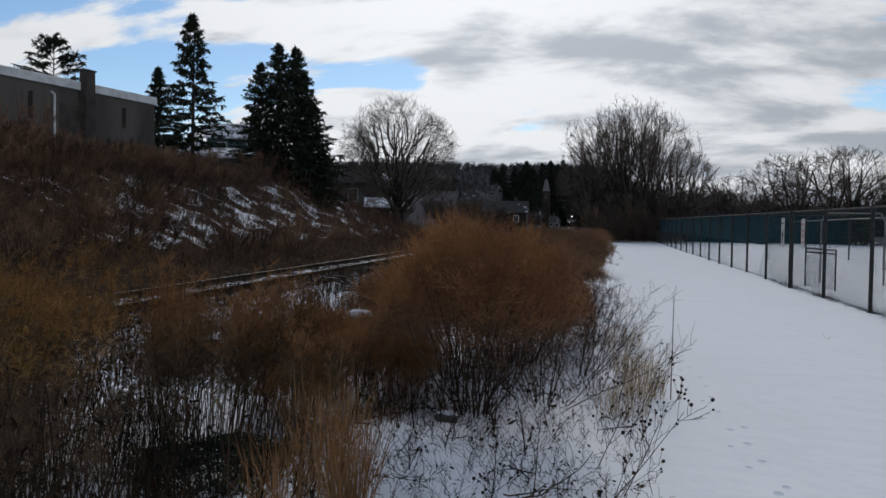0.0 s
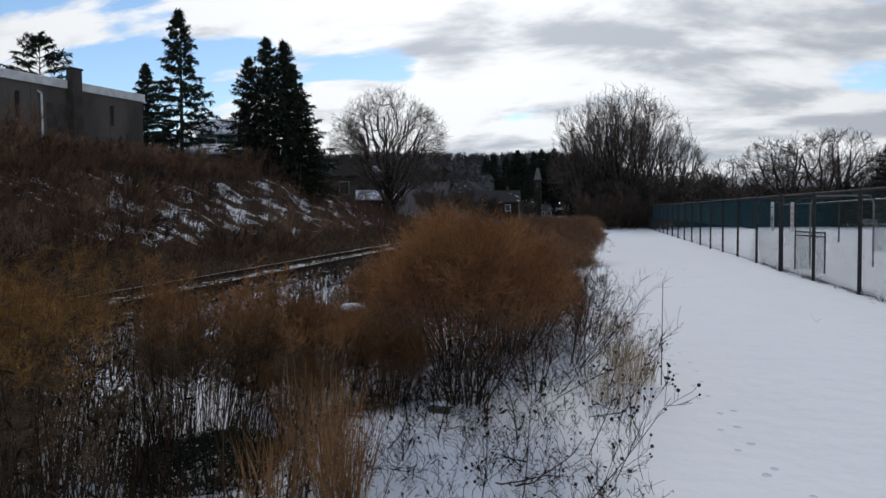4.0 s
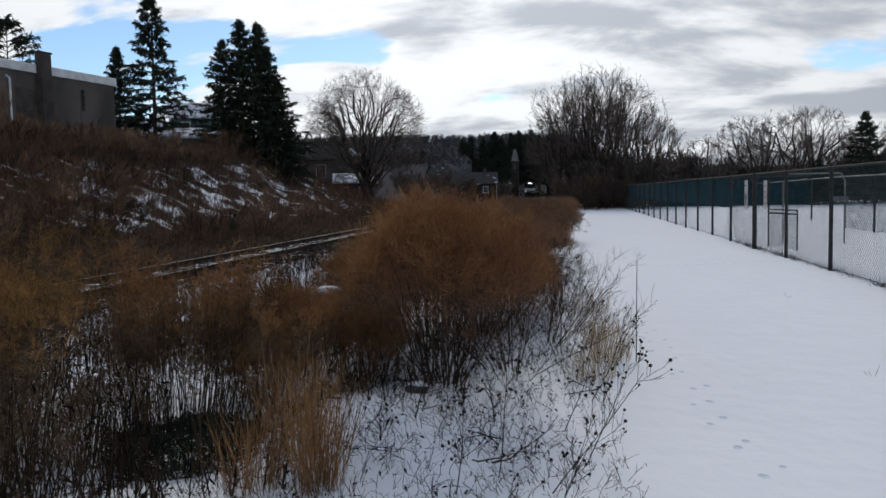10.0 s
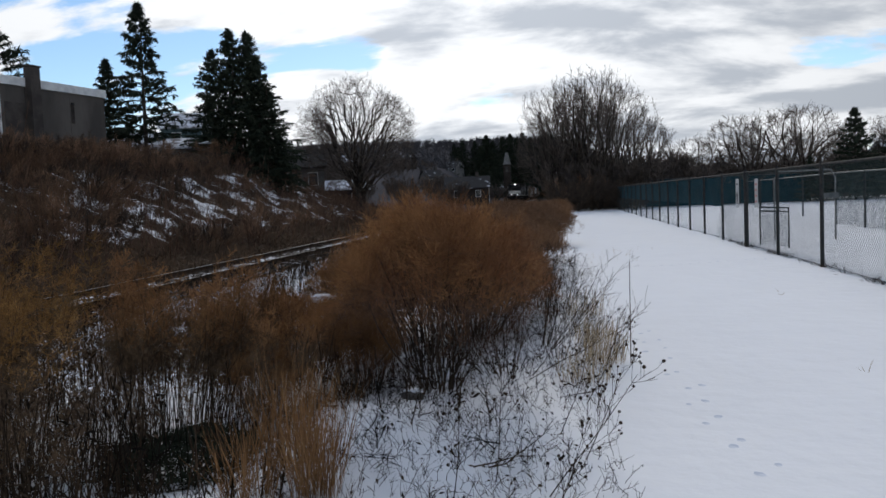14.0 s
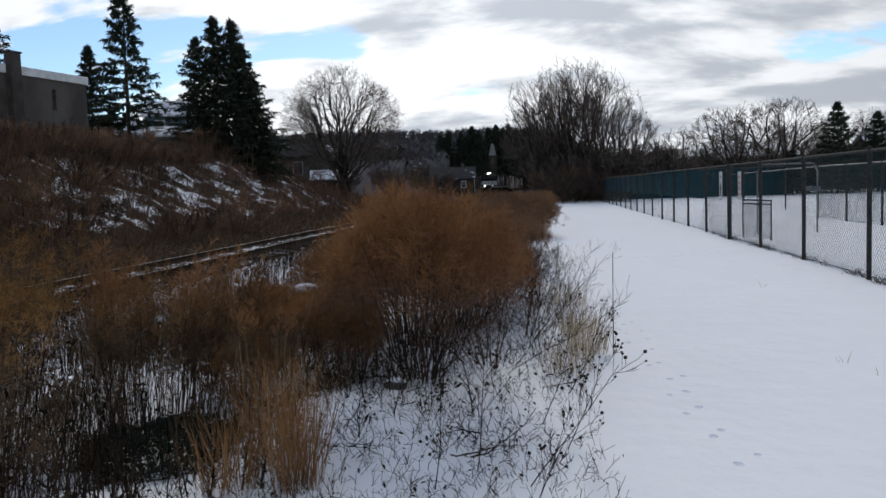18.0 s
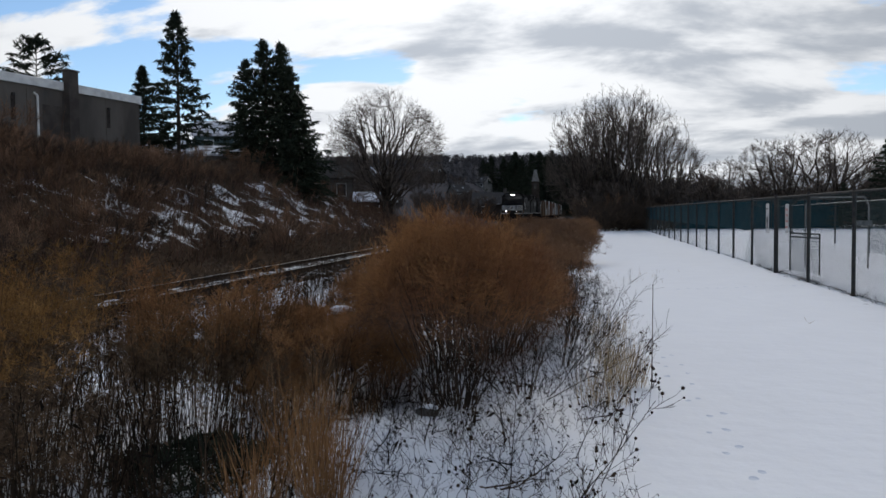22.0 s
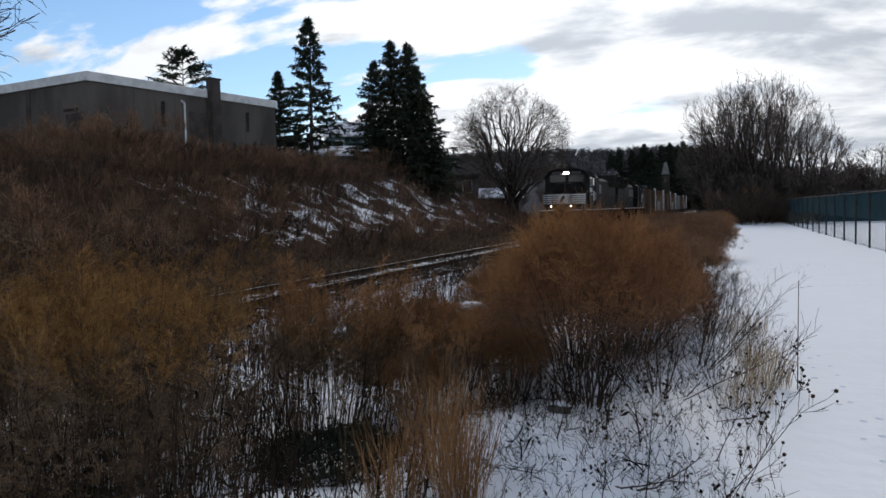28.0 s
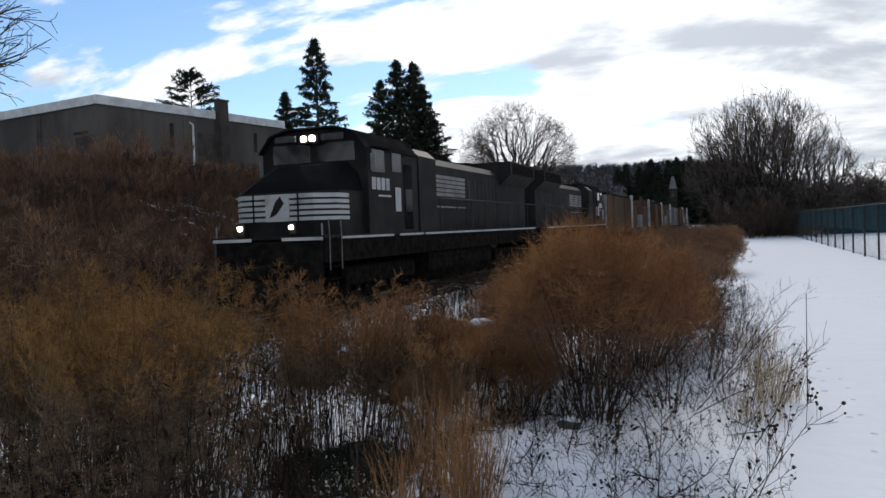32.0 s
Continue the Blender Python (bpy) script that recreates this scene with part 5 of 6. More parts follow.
red_b = tagged(round_shrub("brown_shrub", 43, 1.08, 0.95, 26, "twig_dun", "low dull-brown leafless shrub in a dense row", base=0.3, forks=(6, 6), twigs=5, fuzz=4, fine=0.0014, low=0.40, tilt=70, shade_cut=0.74), group=G_RED)
brown_c = tagged(round_shrub("brown_shrub", 46, 1.15, 0.72, 24, "twig_umber", "low umber leafless shrub tangled with weeds", base=0.3, forks=(6, 5), twigs=5, fuzz=3, fine=0.0012, low=0.25, tilt=76, shade_cut=0.86), group="umber shrubs in the rough")
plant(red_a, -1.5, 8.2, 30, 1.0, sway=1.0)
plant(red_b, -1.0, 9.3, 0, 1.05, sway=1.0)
red_far = tagged(round_shrub("brown_shrub", 44, 1.2, 1.1, 22, "twig_dun", "dull-brown leafless shrub in a dense row", base=0.5, forks=(6, 5), twigs=5, fuzz=3, fine=0.003, low=0.1, tilt=84), group=G_RED)
plant(red_far, -1.6, 24.5)
for i in range(34):
    y = 9.6 + i * 1.35 + rr.uniform(-0.4, 0.4)
    x = -1.02 - rr.uniform(0, 1) ** 1.3 * (1.7 if y < 17 else 3.0) + 0.3 * smooth(11, 18, y) + min(0.5, y * 0.012)
    c = copy_thing(red_far if y > 17 else red_a if rr.random() < 0.3 else red_b, Matrix.Identity(4))
    plant(c, x, y, rr.uniform(0, 360), rr.uniform(0.86, 1.12) if y > 14 else rr.uniform(0.88, 1.02), sway=0.8 if y < 17 else 0)
plant(brown_c, -2.62, 7.7, 60, 0.82, sway=1.0)
for x, y, s in ((-1.95, 7.2, 0.8), (-2.35, 8.9, 0.9), (-2.45, 6.15, 0.62), (-1.75, 6.55, 0.6), (-3.1, 7.9, 0.62), (-1.6, 9.6, 1.0), (-4.2, 11.2, 0.7)):
    plant(copy_thing(brown_c, Matrix.Identity(4)), x, y, rr.uniform(0, 360), s, sway=1.0)

G_OCH = "ochre feathery weeds in the rough"
och = plume("feather_weed", 51, 1.75, 1.3, 32, "twig_ochre", "tall ochre weed clump with feathery nodding shoots", lo=0.52)
och2 = plume("goldenrod_clump", 52, 1.62, 1.0, 30, "twig_umber", "dead brown weed clump with feathery plumes", lo=0.56)
och3 = plume("feather_weed", 53, 1.95, 1.5, 28, "twig_ochre", "tall ochre weed clump with feathery nodding shoots", lo=0.56, arch=0.15)
drab = plume("goldenrod_clump", 54, 1.0, 0.8, 11, "twig_drab", "grey-brown goldenrod stalks with curved dry plumes", lo=0.64, fine=0.0016, arch=-0.35)
for w in (och, och2, och3, drab):
    tagged(w, group=G_OCH)


def sow(first, spots):
    for i, (az, d, s) in enumerate(spots):
        c = first if i == 0 else copy_thing(first, Matrix.Identity(4))
        plant(c, -d * math.sin(radians(az)), d * math.cos(radians(az)), rr.uniform(-40, 40), s, sway=2.0)


# bearings to the left of the railway's line and distances from the viewer's stand
sow(och, ((42.0, 7.4, 0.92), (43.5, 6.6, 0.95), (40.6, 8.6, 0.92), (45.5, 7.6, 1.0), (47.5, 6.5, 0.98), (50.5, 7.6, 1.0), (43.0, 9.0, 1.0), (54.0, 6.6, 1.0), (39.8, 9.6, 0.8), (40.0, 7.4, 0.86), (40.6, 6.4, 0.8)))
sow(och3, ((40.6, 7.2, 0.95), (38.8, 7.7, 0.76), (37.4, 8.3, 0.72), (39.8, 8.8, 0.86), (46.0, 6.8, 0.86), (43.0, 8.0, 0.92), (49.5, 8.8, 1.0), (42.6, 6.0, 0.74), (56.5, 7.6, 1.0)))
sow(och2, ((28.4, 7.0, 1.0), (28.0, 7.6, 1.02), (22.6, 6.9, 0.66), (20.2, 6.4, 0.6), (25.8, 6.9, 1.02), (27.2, 7.3, 1.08), (27.8, 6.8, 0.95), (30.4, 7.9, 0.8)))
sow(drab, ((43.5, 4.6, 0.9), (37.0, 4.8, 0.8), (38.6, 6.2, 0.9), (47.5, 4.3, 0.95), (41.0, 5.2, 1.1), (51.0, 4.6, 1.0), (45.5, 6.0, 1.5), (42.0, 8.6, 1.95), (47.0, 9.2, 2.1), (50.5, 8.4, 2.0), (38.6, 9.6, 1.7), (33.6, 6.6, 0.85), (35.6, 6.3, 1.0), (31.4, 6.6, 0.8), (24.0, 6.2, 0.8), (22.4, 7.4, 0.95), (36.4, 7.4, 0.95)))

arch = shrub("arching_shrub", 45, 1.25, 1.6, 18, "weed_dark", "sparse dark shrub with long arching branches over the snow", second=6, twigs=5, lean=54, r=0.005, twig_r=0.0011, droop=0.1, base=0.15)
plant(arch, -0.5, 7.0, 0, 0.9, sway=0.6)
plant(copy_thing(arch, Matrix.Identity(4)), -0.25, 8.3, 130, 0.85, sway=0.6)
plant(copy_thing(arch, Matrix.Identity(4)), -0.1, 10.0, 250, 0.8)
plant(copy_thing(arch, Matrix.Identity(4)), -0.05, 7.6, 200, 0.6)
# brush on and above the bank
bank = shrub("bank_brush", 61, 2.1, 3.2, 16, "twig_brown", "tangled brown leafless brush on the railway bank", second=6, twigs=8, lean=52, r=0.010, twig_r=0.0055, base=0.3, light=True, tl=(0.14, 0.32), lo=0.12, t3=2)
bank_d = shrub("bank_brush", 62, 1.8, 2.8, 15, "twig_dark", "dark tangled leafless brush on the railway bank", second=5, twigs=7, lean=50, r=0.012, twig_r=0.007, base=0.3, light=True, t3=1)
G_BANK = "brush on the railway bank"
tagged(bank, group=G_BANK), tagged(bank_d, group=G_BANK)
plant(bank, -25.5, 30, 0, 1.0), plant(bank_d, -19, 30, 0, 1.0)
for i in range(46):
    y = 14 + i * 0.95
    for k in range(5 if y < 34 else 3 if y < 44 else 1):
        c = copy_thing(bank if rr.random() < 0.85 else bank_d, Matrix.Identity(4))
        plant(c, -22.4 - (k if k < 3 else 2.0 - k) * 1.5 - rr.uniform(-0.7, 0.7), y, rr.uniform(0, 360), rr.uniform(0.24, 0.36) if y < 24 else rr.uniform(0.38, 0.56) if y < 44 else rr.uniform(0.28, 0.4))
for i in range(150):
    y = 8 + 70 * rr.uniform(0, 1) ** 1.4
    x = -13.4 - rr.uniform(0, 1) ** 0.9 * 11.5
    if (-21.6 < x < -15.6 and y > 16 and rr.random() < 0.72) or (x < -20 and y < 24):
        continue
    c = copy_thing(bank_d if rr.random() < 0.36 else bank, Matrix.Identity(4))
    plant(c, x, y, rr.uniform(0, 360), rr.uniform(0.4, 0.9) * (1 if y < 40 else 0.75))
# brush that closes the path's end
for i in range(34):
    x, y = rr.uniform(0.2, 7.0), rr.uniform(66, 80)
    c = copy_thing(bank_d if rr.random() < 0.95 else bank, Matrix.Identity(4))
    plant(c, x, y, rr.uniform(0, 360), rr.uniform(0.9, 1.6))
thick = shrub("thicket_shrub", 63, 4.6, 4.5, 22, "twig_grey", "tall dense leafless thicket behind the snow field", second=8, twigs=9, lean=34, r=0.03, twig_r=0.023, base=0.35, light=True, lo=0.15)
tagged(thick, group="thicket behind the snow field")
plant(thick, 6.5, 79, 0, 1.0)
for i in range(30):
    x = 4.2 + i * 1.75
    plant(copy_thing(thick, Matrix.Identity(4)), x, rr.uniform(77, 84) - max(0, x - 24) * 0.5, rr.uniform(0, 360), rr.uniform(0.62, 0.95))
for i in range(16):
    plant(copy_thing(thick, Matrix.Identity(4)), 5.0 + i * 1.5, rr.uniform(74.5, 77), rr.uniform(0, 360), rr.uniform(0.62, 0.8) + (0.25 if i < 6 else 0))
for i in range(58):
    y = rr.uniform(96, 300)
    x = -14.8 - y * rr.uniform(0.0, 0.26) - rr.uniform(0, 3)
    plant(copy_thing(thick, Matrix.Identity(4)), x, y, rr.uniform(0, 360), rr.uniform(0.45, 0.8) * (0.8 + y / 400))
for x, y, s in ((0.9, 84, 0.95), (1.6, 76, 0.9), (2.2, 79, 1.0), (4.4, 74, 0.9), (3.4, 83, 1.1)):
    plant(copy_thing(thick, Matrix.Identity(4)), x, y, rr.uniform(0, 360), s)
for i in range(18):
    plant(copy_thing(bank_d if i % 3 else bank, Matrix.Identity(4)), rr.uniform(0.008, 0.026) * (80 + i * 9), 80 + i * 9, rr.uniform(0, 360), rr.uniform(1.2, 2.4))


def bank_grass():
    """Matted brown grass over the bank and the verges of the track."""
    rng = np.random.default_rng(66)
    n = 30000
    x = -11.9 - rng.uniform(0, 1, n) ** 1.1 * 16
    y = 5 + rng.uniform(0, 1, n) ** 1.3 * 80
    keep = ground_bare(x, y) > rng.uniform(-0.35, 0.4, n)
    x, y = x[keep], y[keep]
    n = len(x)
    st = np.stack([x, y, ground_z(x, y) - 0.03], -1)
    hd = np.stack([rng.normal(0.15, 0.5, n), rng.normal(-0.1, 0.5, n), np.ones(n)], -1)
    v, q = blades(st, hd, rng.uniform(0.15, 0.65, n), rng.uniform(0.015, 0.04, n), rng, 3, -0.9, 0.15)
    tagged(put("bank_grass", mesh_of("bank_grass", v, q, M["dead_grass"])), "matted dead brown grass on the railway bank", "grass", kind="stuff")


bank_grass()


def bank_stalks():
    """Thin dark saplings and weed stalks all over the slope."""
    rng = np.random.default_rng(67)
    n = 2600
    y = 12 + rng.uniform(0, 1, n) ** 1.2 * 62
    x = -13.2 - rng.uniform(0, 1, n) * 9.2
    st = np.stack([x, y, ground_z(x, y) - 0.05], -1)
    h = rng.uniform(0.5, 1.5, n) * np.where(rng.uniform(0, 1, n) < 0.06, 2.0, 1.0)
    sp = strokes(st, np.stack([rng.normal(0.12, 0.2, n), rng.normal(0, 0.2, n), np.ones(n)], -1), h, 5, rng, 0.08)
    sr = taper(0.007 + 0.006 * h, np.full(n, 0.005), 5)
    bp, br = sprout(rng, sp, sr, 6, (0.25, 1.0), (20, 60), (0.2, 0.55), 3, 0.15, 0.3, 0.6, 0.7, 0.4)
    v, q = joined([tubes(sp, sr, 3), tubes(bp, np.maximum(br, 0.004), 3)])
    tagged(put("bank_stalks", mesh_of("bank_stalks", v, q, M["twig_wine"])), "thin dark saplings and stalks on the snowy bank", "weeds", kind="stuff")


bank_stalks()


def weed_field():
    """Dark dead stalks with short side twigs, standing in the snow of the rough."""
    rng = np.random.default_rng(71)
    n = 11000
    x = rng.uniform(-8.4, -0.4, n)
    y = rng.uniform(2.6, 24, n) ** 1.0
    lump = np.sin(x * 2.3 + 1) * np.sin(y * 1.7) + np.sin(x * 4.9 - y * 2.1) * 0.6 + np.sin(y * 3.7 + x) * 0.5
    dens = np.clip((0.08 + 0.26 * smooth(-0.8, -2.6, x)) * (0.7 + 1.0 * lump), 0.015, 1)
    keep = (rng.uniform(0, 1, n) < dens) & ~((x > -1.6) & (y < 4.5)) & (x * x + y * y > 9) & (((x + 3.2) ** 2 + (y - 6.8) ** 2 > 1.1) | (rng.uniform(0, 1, n) < 0.22))
    xv, yv = rng.uniform(-8.7, -6.2, 1100), rng.uniform(11, 36, 1100)
    az, dd = np.radians(rng.uniform(30, 56, 430)), 3.9 + 3.6 * rng.uniform(0, 1, 430) ** 1.2
    x, y = np.concatenate([x[keep], xv, -dd * np.sin(az)]), np.concatenate([y[keep], yv, dd * np.cos(az)])
    n = len(x)
    h = rng.uniform(0.35, 1.05, n) * (0.5 + 0.5 * smooth(-1, -3, x))
    base = np.stack([x, y, ground_z(x, y) - 0.05], -1)
    sp = strokes(base, np.stack([rng.normal(0.05, 0.13, n), rng.normal(0, 0.13, n), np.ones(n)], -1), h, 5, rng, 0.06)
    sr = taper(rng.uniform(0.003, 0.0075, n), np.full(n, 0.002), 5)
    bp, br = sprout(rng, sp, sr, 7, (0.2, 1.0), (20, 62), (0.06, 0.2), 2, 0.12, 0.2, 0.6, 0.7, 0.4)
    lf = bp[:, 1]
    pick = rng.uniform(0, 1, len(lf)) < 0.28
    lf = lf[pick]
    leaf = blades(lf, rng.normal(0, 0.6, (len(lf), 3)) + np.array([0, 0, -0.5]), rng.uniform(0.03, 0.09, len(lf)), rng.uniform(0.010, 0.024, len(lf)), rng, 3, -0.4, 0.3)
    v, q = joined([tubes(sp, sr, 3), tubes(bp, np.maximum(br, 0.0018), 3), leaf])
    tagged(put("dead_weeds", mesh_of("dead_weeds", v, q, M["weed_dark"])), "dark dead weed stalks standing in thin snow", "weeds", kind="stuff")
    # low twiggy litter round the big shrub and along the path's edge
    n = 6600
    x = 0.35 - rng.uniform(0, 1, n) ** 0.8 * 2.6
    y = 3.2 + rng.uniform(0, 1, n) ** 1.2 * 16
    base = np.stack([x, y, ground_z(x, y) - 0.02], -1)
    a = rng.uniform(0, 6.28, n)
    el = rng.uniform(0.2, 2.2, n)
    sp = strokes(base, np.stack([np.cos(a), np.sin(a), el], -1), rng.uniform(0.04, 0.19, n), 4, rng, 0.22)
    sr = taper(np.full(n, 0.0024), np.full(n, 0.0011), 4)
    bp, br = sprout(rng, sp, sr, 3, (0.4, 1.0), (20, 70), (0.04, 0.12), 2, 0.1, 0.2, 0.8, 0.7, 0.3)
    tips = bp[:, 1][rng.uniform(0, 1, len(bp)) < 0.12]
    leaf = blades(tips, rng.normal(0, 0.6, (len(tips), 3)), rng.uniform(0.015, 0.04, len(tips)), rng.uniform(0.010, 0.022, len(tips)), rng, 3, -0.4, 0.3)
    v, q = joined([tubes(sp, sr, 3), tubes(bp, br, 3), leaf])
    n = 26
    x, y = rng.uniform(-1.9, 0.25, n), rng.uniform(3.9, 7.2, n)
    a = rng.uniform(0, 6.28, n)
    fp = strokes(np.stack([x, y, ground_z(x, y) + 0.03], -1), np.stack([np.cos(a), np.sin(a), rng.uniform(0.0, 0.28, n)], -1), rng.uniform(0.2, 0.6, n), 6, rng, 0.16)
    fr = taper(rng.uniform(0.003, 0.006, n), np.full(n, 0.0016), 6)
    gp, gr = sprout(rng, fp, fr, 6, (0.2, 1.0), (20, 60), (0.05, 0.2), 3, 0.12, 0.25, 0.7, 0.7, 0.4)
    pv, pq = joined([(v, q), tubes(fp, fr, 4), tubes(gp, np.maximum(gr, 0.0014), 3)])
    v, q = pv, pq
    tagged(put("twig_litter", mesh_of("twig_litter", v, q, M["weed_dark"])), "fine dead twigs poking through the snow", "weeds", kind="stuff")


weed_field()


def grass_tuft(x, y, n, h, spread, seed, label, lean=(0.04, 0.0), mat="straw"):
    rng = np.random.default_rng(seed)
    a, o = rng.uniform(0, 6.28, n), np.sqrt(rng.uniform(0, 1, n)) * spread
    st = np.stack([np.cos(a) * o, np.sin(a) * o * 0.8, np.full(n, -0.04)], -1)
    hd = np.stack([np.cos(a) * 0.07 + lean[0] + rng.normal(0, 0.07, n), np.sin(a) * 0.1 + lean[1] + rng.normal(0, 0.07, n), np.ones(n)], -1)
    v, q = blades(st, hd, h * rng.uniform(0.55, 1.05, n), rng.uniform(0.003, 0.0055, n), rng, 6, -0.3, 0.08)
    me = mesh_of("grass_tuft", v, q, M[mat])
    tagged(put("grass_tuft", me, m=pose(x, y, gz(x, y))), label, "grass", kind="stuff")


grass_tuft(-1.36, 4.05, 260, 0.78, 0.13, 81, "tall tan dead grass tuft among dark weeds")
grass_tuft(-1.66, 4.5, 180, 0.8, 0.17, 82, "tall tan dead grass tuft among dark weeds")
grass_tuft(-1.78, 4.15, 150, 0.62, 0.16, 86, "tall tan dead grass tuft among dark weeds")
grass_tuft(0.18, 6.7, 110, 0.4, 0.22, 87, "short straw-coloured grass tuft at the path's edge", mat="straw_pale")
grass_tuft(0.32, 8.6, 130, 0.4, 0.25, 88, "short straw-coloured grass tuft at the path's edge", mat="straw_pale")
grass_tuft(0.36, 7.5, 220, 0.5, 0.22, 84, "short straw-coloured grass tuft at the path's edge", mat="straw_pale")
grass_tuft(0.30, 10.4, 130, 0.42, 0.25, 85, "short straw-coloured grass tuft at the path's edge", mat="straw_pale")


def seed_weed(x, y, h, seed, lean):
    """Dry weed with round dark seed heads on wiry branches."""
    rng = np.random.default_rng(seed)
    w = thing("seed_head_weed", pose(x, y, gz(x, y)), "dry wiry weed with round dark seed heads at the path's edge", "weeds", "seed-head weeds")
    sp = strokes(np.array([[0, 0, -0.04]]), np.array([[lean, 0.05, 1.0]]), np.array([h]), 7, rng, 0.05)
    sr = taper(np.array([0.0036]), np.array([0.0014]), 7)
    bp, br = sprout(rng, sp, sr, 9, (0.3, 1.0), (25, 55), (h * 0.25, h * 0.5), 5, 0.1, 0.3, 0.7, 0.7, 0.5)
    tp, tr = sprout(rng, bp, br, 3, (0.4, 1.0), (20, 55), (h * 0.06, h * 0.16), 3, 0.1, 0.4, 0.8, 0.8, 0.2)
    v, q = joined([tubes(sp, sr, 4), tubes(bp, np.maximum(br, 0.0013), 3), tubes(tp, np.maximum(tr, 0.0011), 3)])
    put("stalk", mesh_of("seed_stalk", v, q, M["weed_dark"]), w)
    tips = np.concatenate([bp[:, -1], tp[:, -1]])
    k = rng.uniform(0, 1, len(tips)) < 0.42
    tips = tips[k]
    bm = bmesh.new()
    for p in tips:
        bmesh.ops.create_icosphere(bm, subdivisions=1, radius=rng.uniform(0.006, 0.0115), matrix=Matrix.Translation(p))
    part("seed_growth", bm, M["seed"], w, "round dark seed heads", True)["kind"] = "stuff"
    return w


for i, (x, y, h, lean) in enumerate(((-0.12, 4.1, 0.85, 0.6), (0.1, 4.7, 0.65, 0.45), (-0.4, 4.3, 0.65, 0.3), (0.15, 6.0, 0.65, 0.5), (0.3, 6.8, 0.6, 0.3), (-0.05, 5.2, 0.6, 0.5), (0.15, 7.4, 0.6, 0.4), (-0.6, 4.0, 0.6, 0.2), (-0.1, 3.7, 0.5, 0.5))):
    seed_weed(x, y, h, 90 + i, lean)


def odds():
    # lone tall stalk
    st = thing("tall_stalk", pose(0.62, 7.45, gz(0.62, 7.45)), "single thin dead stalk rising from the snow", "weeds")
    part("stem", rod((0, 0, -0.05), (0.01, 0, 0.95), 0.006, 5, 0.003), M["bark_pale"], st)
    # stone at the shrub's foot
    bm = bmesh.new()
    bmesh.ops.create_icosphere(bm, subdivisions=2, radius=0.085)
    for v in bm.verts:
        v.co = Vector((v.co.x * 1.15, v.co.y * 0.8, v.co.z * 0.55)) * (1 + 0.25 * noise.noise(v.co * 9))
    s = thing("field_stone", pose(-1.19, 6.0, gz(-1.19, 6.0) + 0.02), "dark field stone with a cap of snow under the shrub", "stone")
    part("rock", bm, M["stone"], s, smooth=True)
    bm = bmesh.new()
    bmesh.ops.create_icosphere(bm, subdivisions=2, radius=0.07)
    for v in bm.verts:
        v.co = Vector((v.co.x * 1.2, v.co.y * 0.8, max(v.co.z, -0.02) * 0.35)) * (1 + 0.2 * noise.noise(v.co * 9 + Vector((3, 1, 2))))
    ob = part("snow_cap", bm, M["snow"], s, "cap of snow", True)
    ob.location = (0.02, 0.03, 0.033)
    # snow-capped log piece behind the shrub
    for x, y, z, a, ln, r in ((-2.55, 7.72, 0.88, 35, 0.24, 0.05), (-2.42, 7.6, 0.72, -12, 0.34, 0.035)):
        lg = thing("fallen_log", pose(x, y, gz(x, y) + z, 0, 0, a), "snow-covered fallen log among the brush", "log")
        part("log", rod((-ln, 0, -z * 0.9), (ln, 0, 0.0), r, 9, r * 0.8), M["bark"], lg)
        bm = bmesh.new()
        bmesh.ops.create_icosphere(bm, subdivisions=3, radius=1)
        for v in bm.verts:
            k = 1 + 0.45 * noise.noise(v.co * 2.3 + Vector((x, y, 0)))
            v.co = Vector((v.co.x * ln * 0.5 + ln * 0.5, v.co.y * r * 1.1, v.co.z * r * 0.9 + r * 0.45)) * k
        part("snow_load", bm, M["snow"], lg, "lying snow", True)


odds()
juniper = round_shrub("juniper_clump", 101, 0.30, 0.58, 28, "needles", "low dark evergreen clump half buried in snow", base=0.34, forks=(5, 4), twigs=5, fuzz=2, fine=0.0026, low=0.1, tilt=84, stem_r=0.005, branch_mat="needles")
plant(juniper, -2.72, 5.25, 0, 1.15)



def footprints():
    """Paw prints in uneven pairs: flat discs with a dent's shade in their colour."""
    rng = random.Random(5)
    for i in range(10):
        for k in range(2):
            y = 4.5 + i * 0.50 + k * rng.uniform(0.08, 0.2)
            x = 1.09 - 0.05 * (y - 4.4) + (0.08 if k else -0.05) + rng.uniform(-0.06, 0.06)
            size = rng.uniform(0.7, 1.05)
            bm = bmesh.new()
            bmesh.ops.create_icosphere(bm, subdivisions=2, radius=1)
            for v in bm.verts:
                lump = 1 + 0.35 * noise.noise(v.co * 2 + Vector((i, k, 0)))
                v.co = Vector((v.co.x * 0.030 * lump * size, v.co.y * 0.042 * lump * size, v.co.z * 0.0006))
            ob = part("paw_print", bm, M["print"], None)
            ob.matrix_basis = pose(x, y, gz(x, y) + 0.0015, 0, 0, rng.uniform(-25, 25))
            tagged(ob, "shallow blue-grey print pressed into the path's snow", "footprint", "prints in the snow")


footprints()


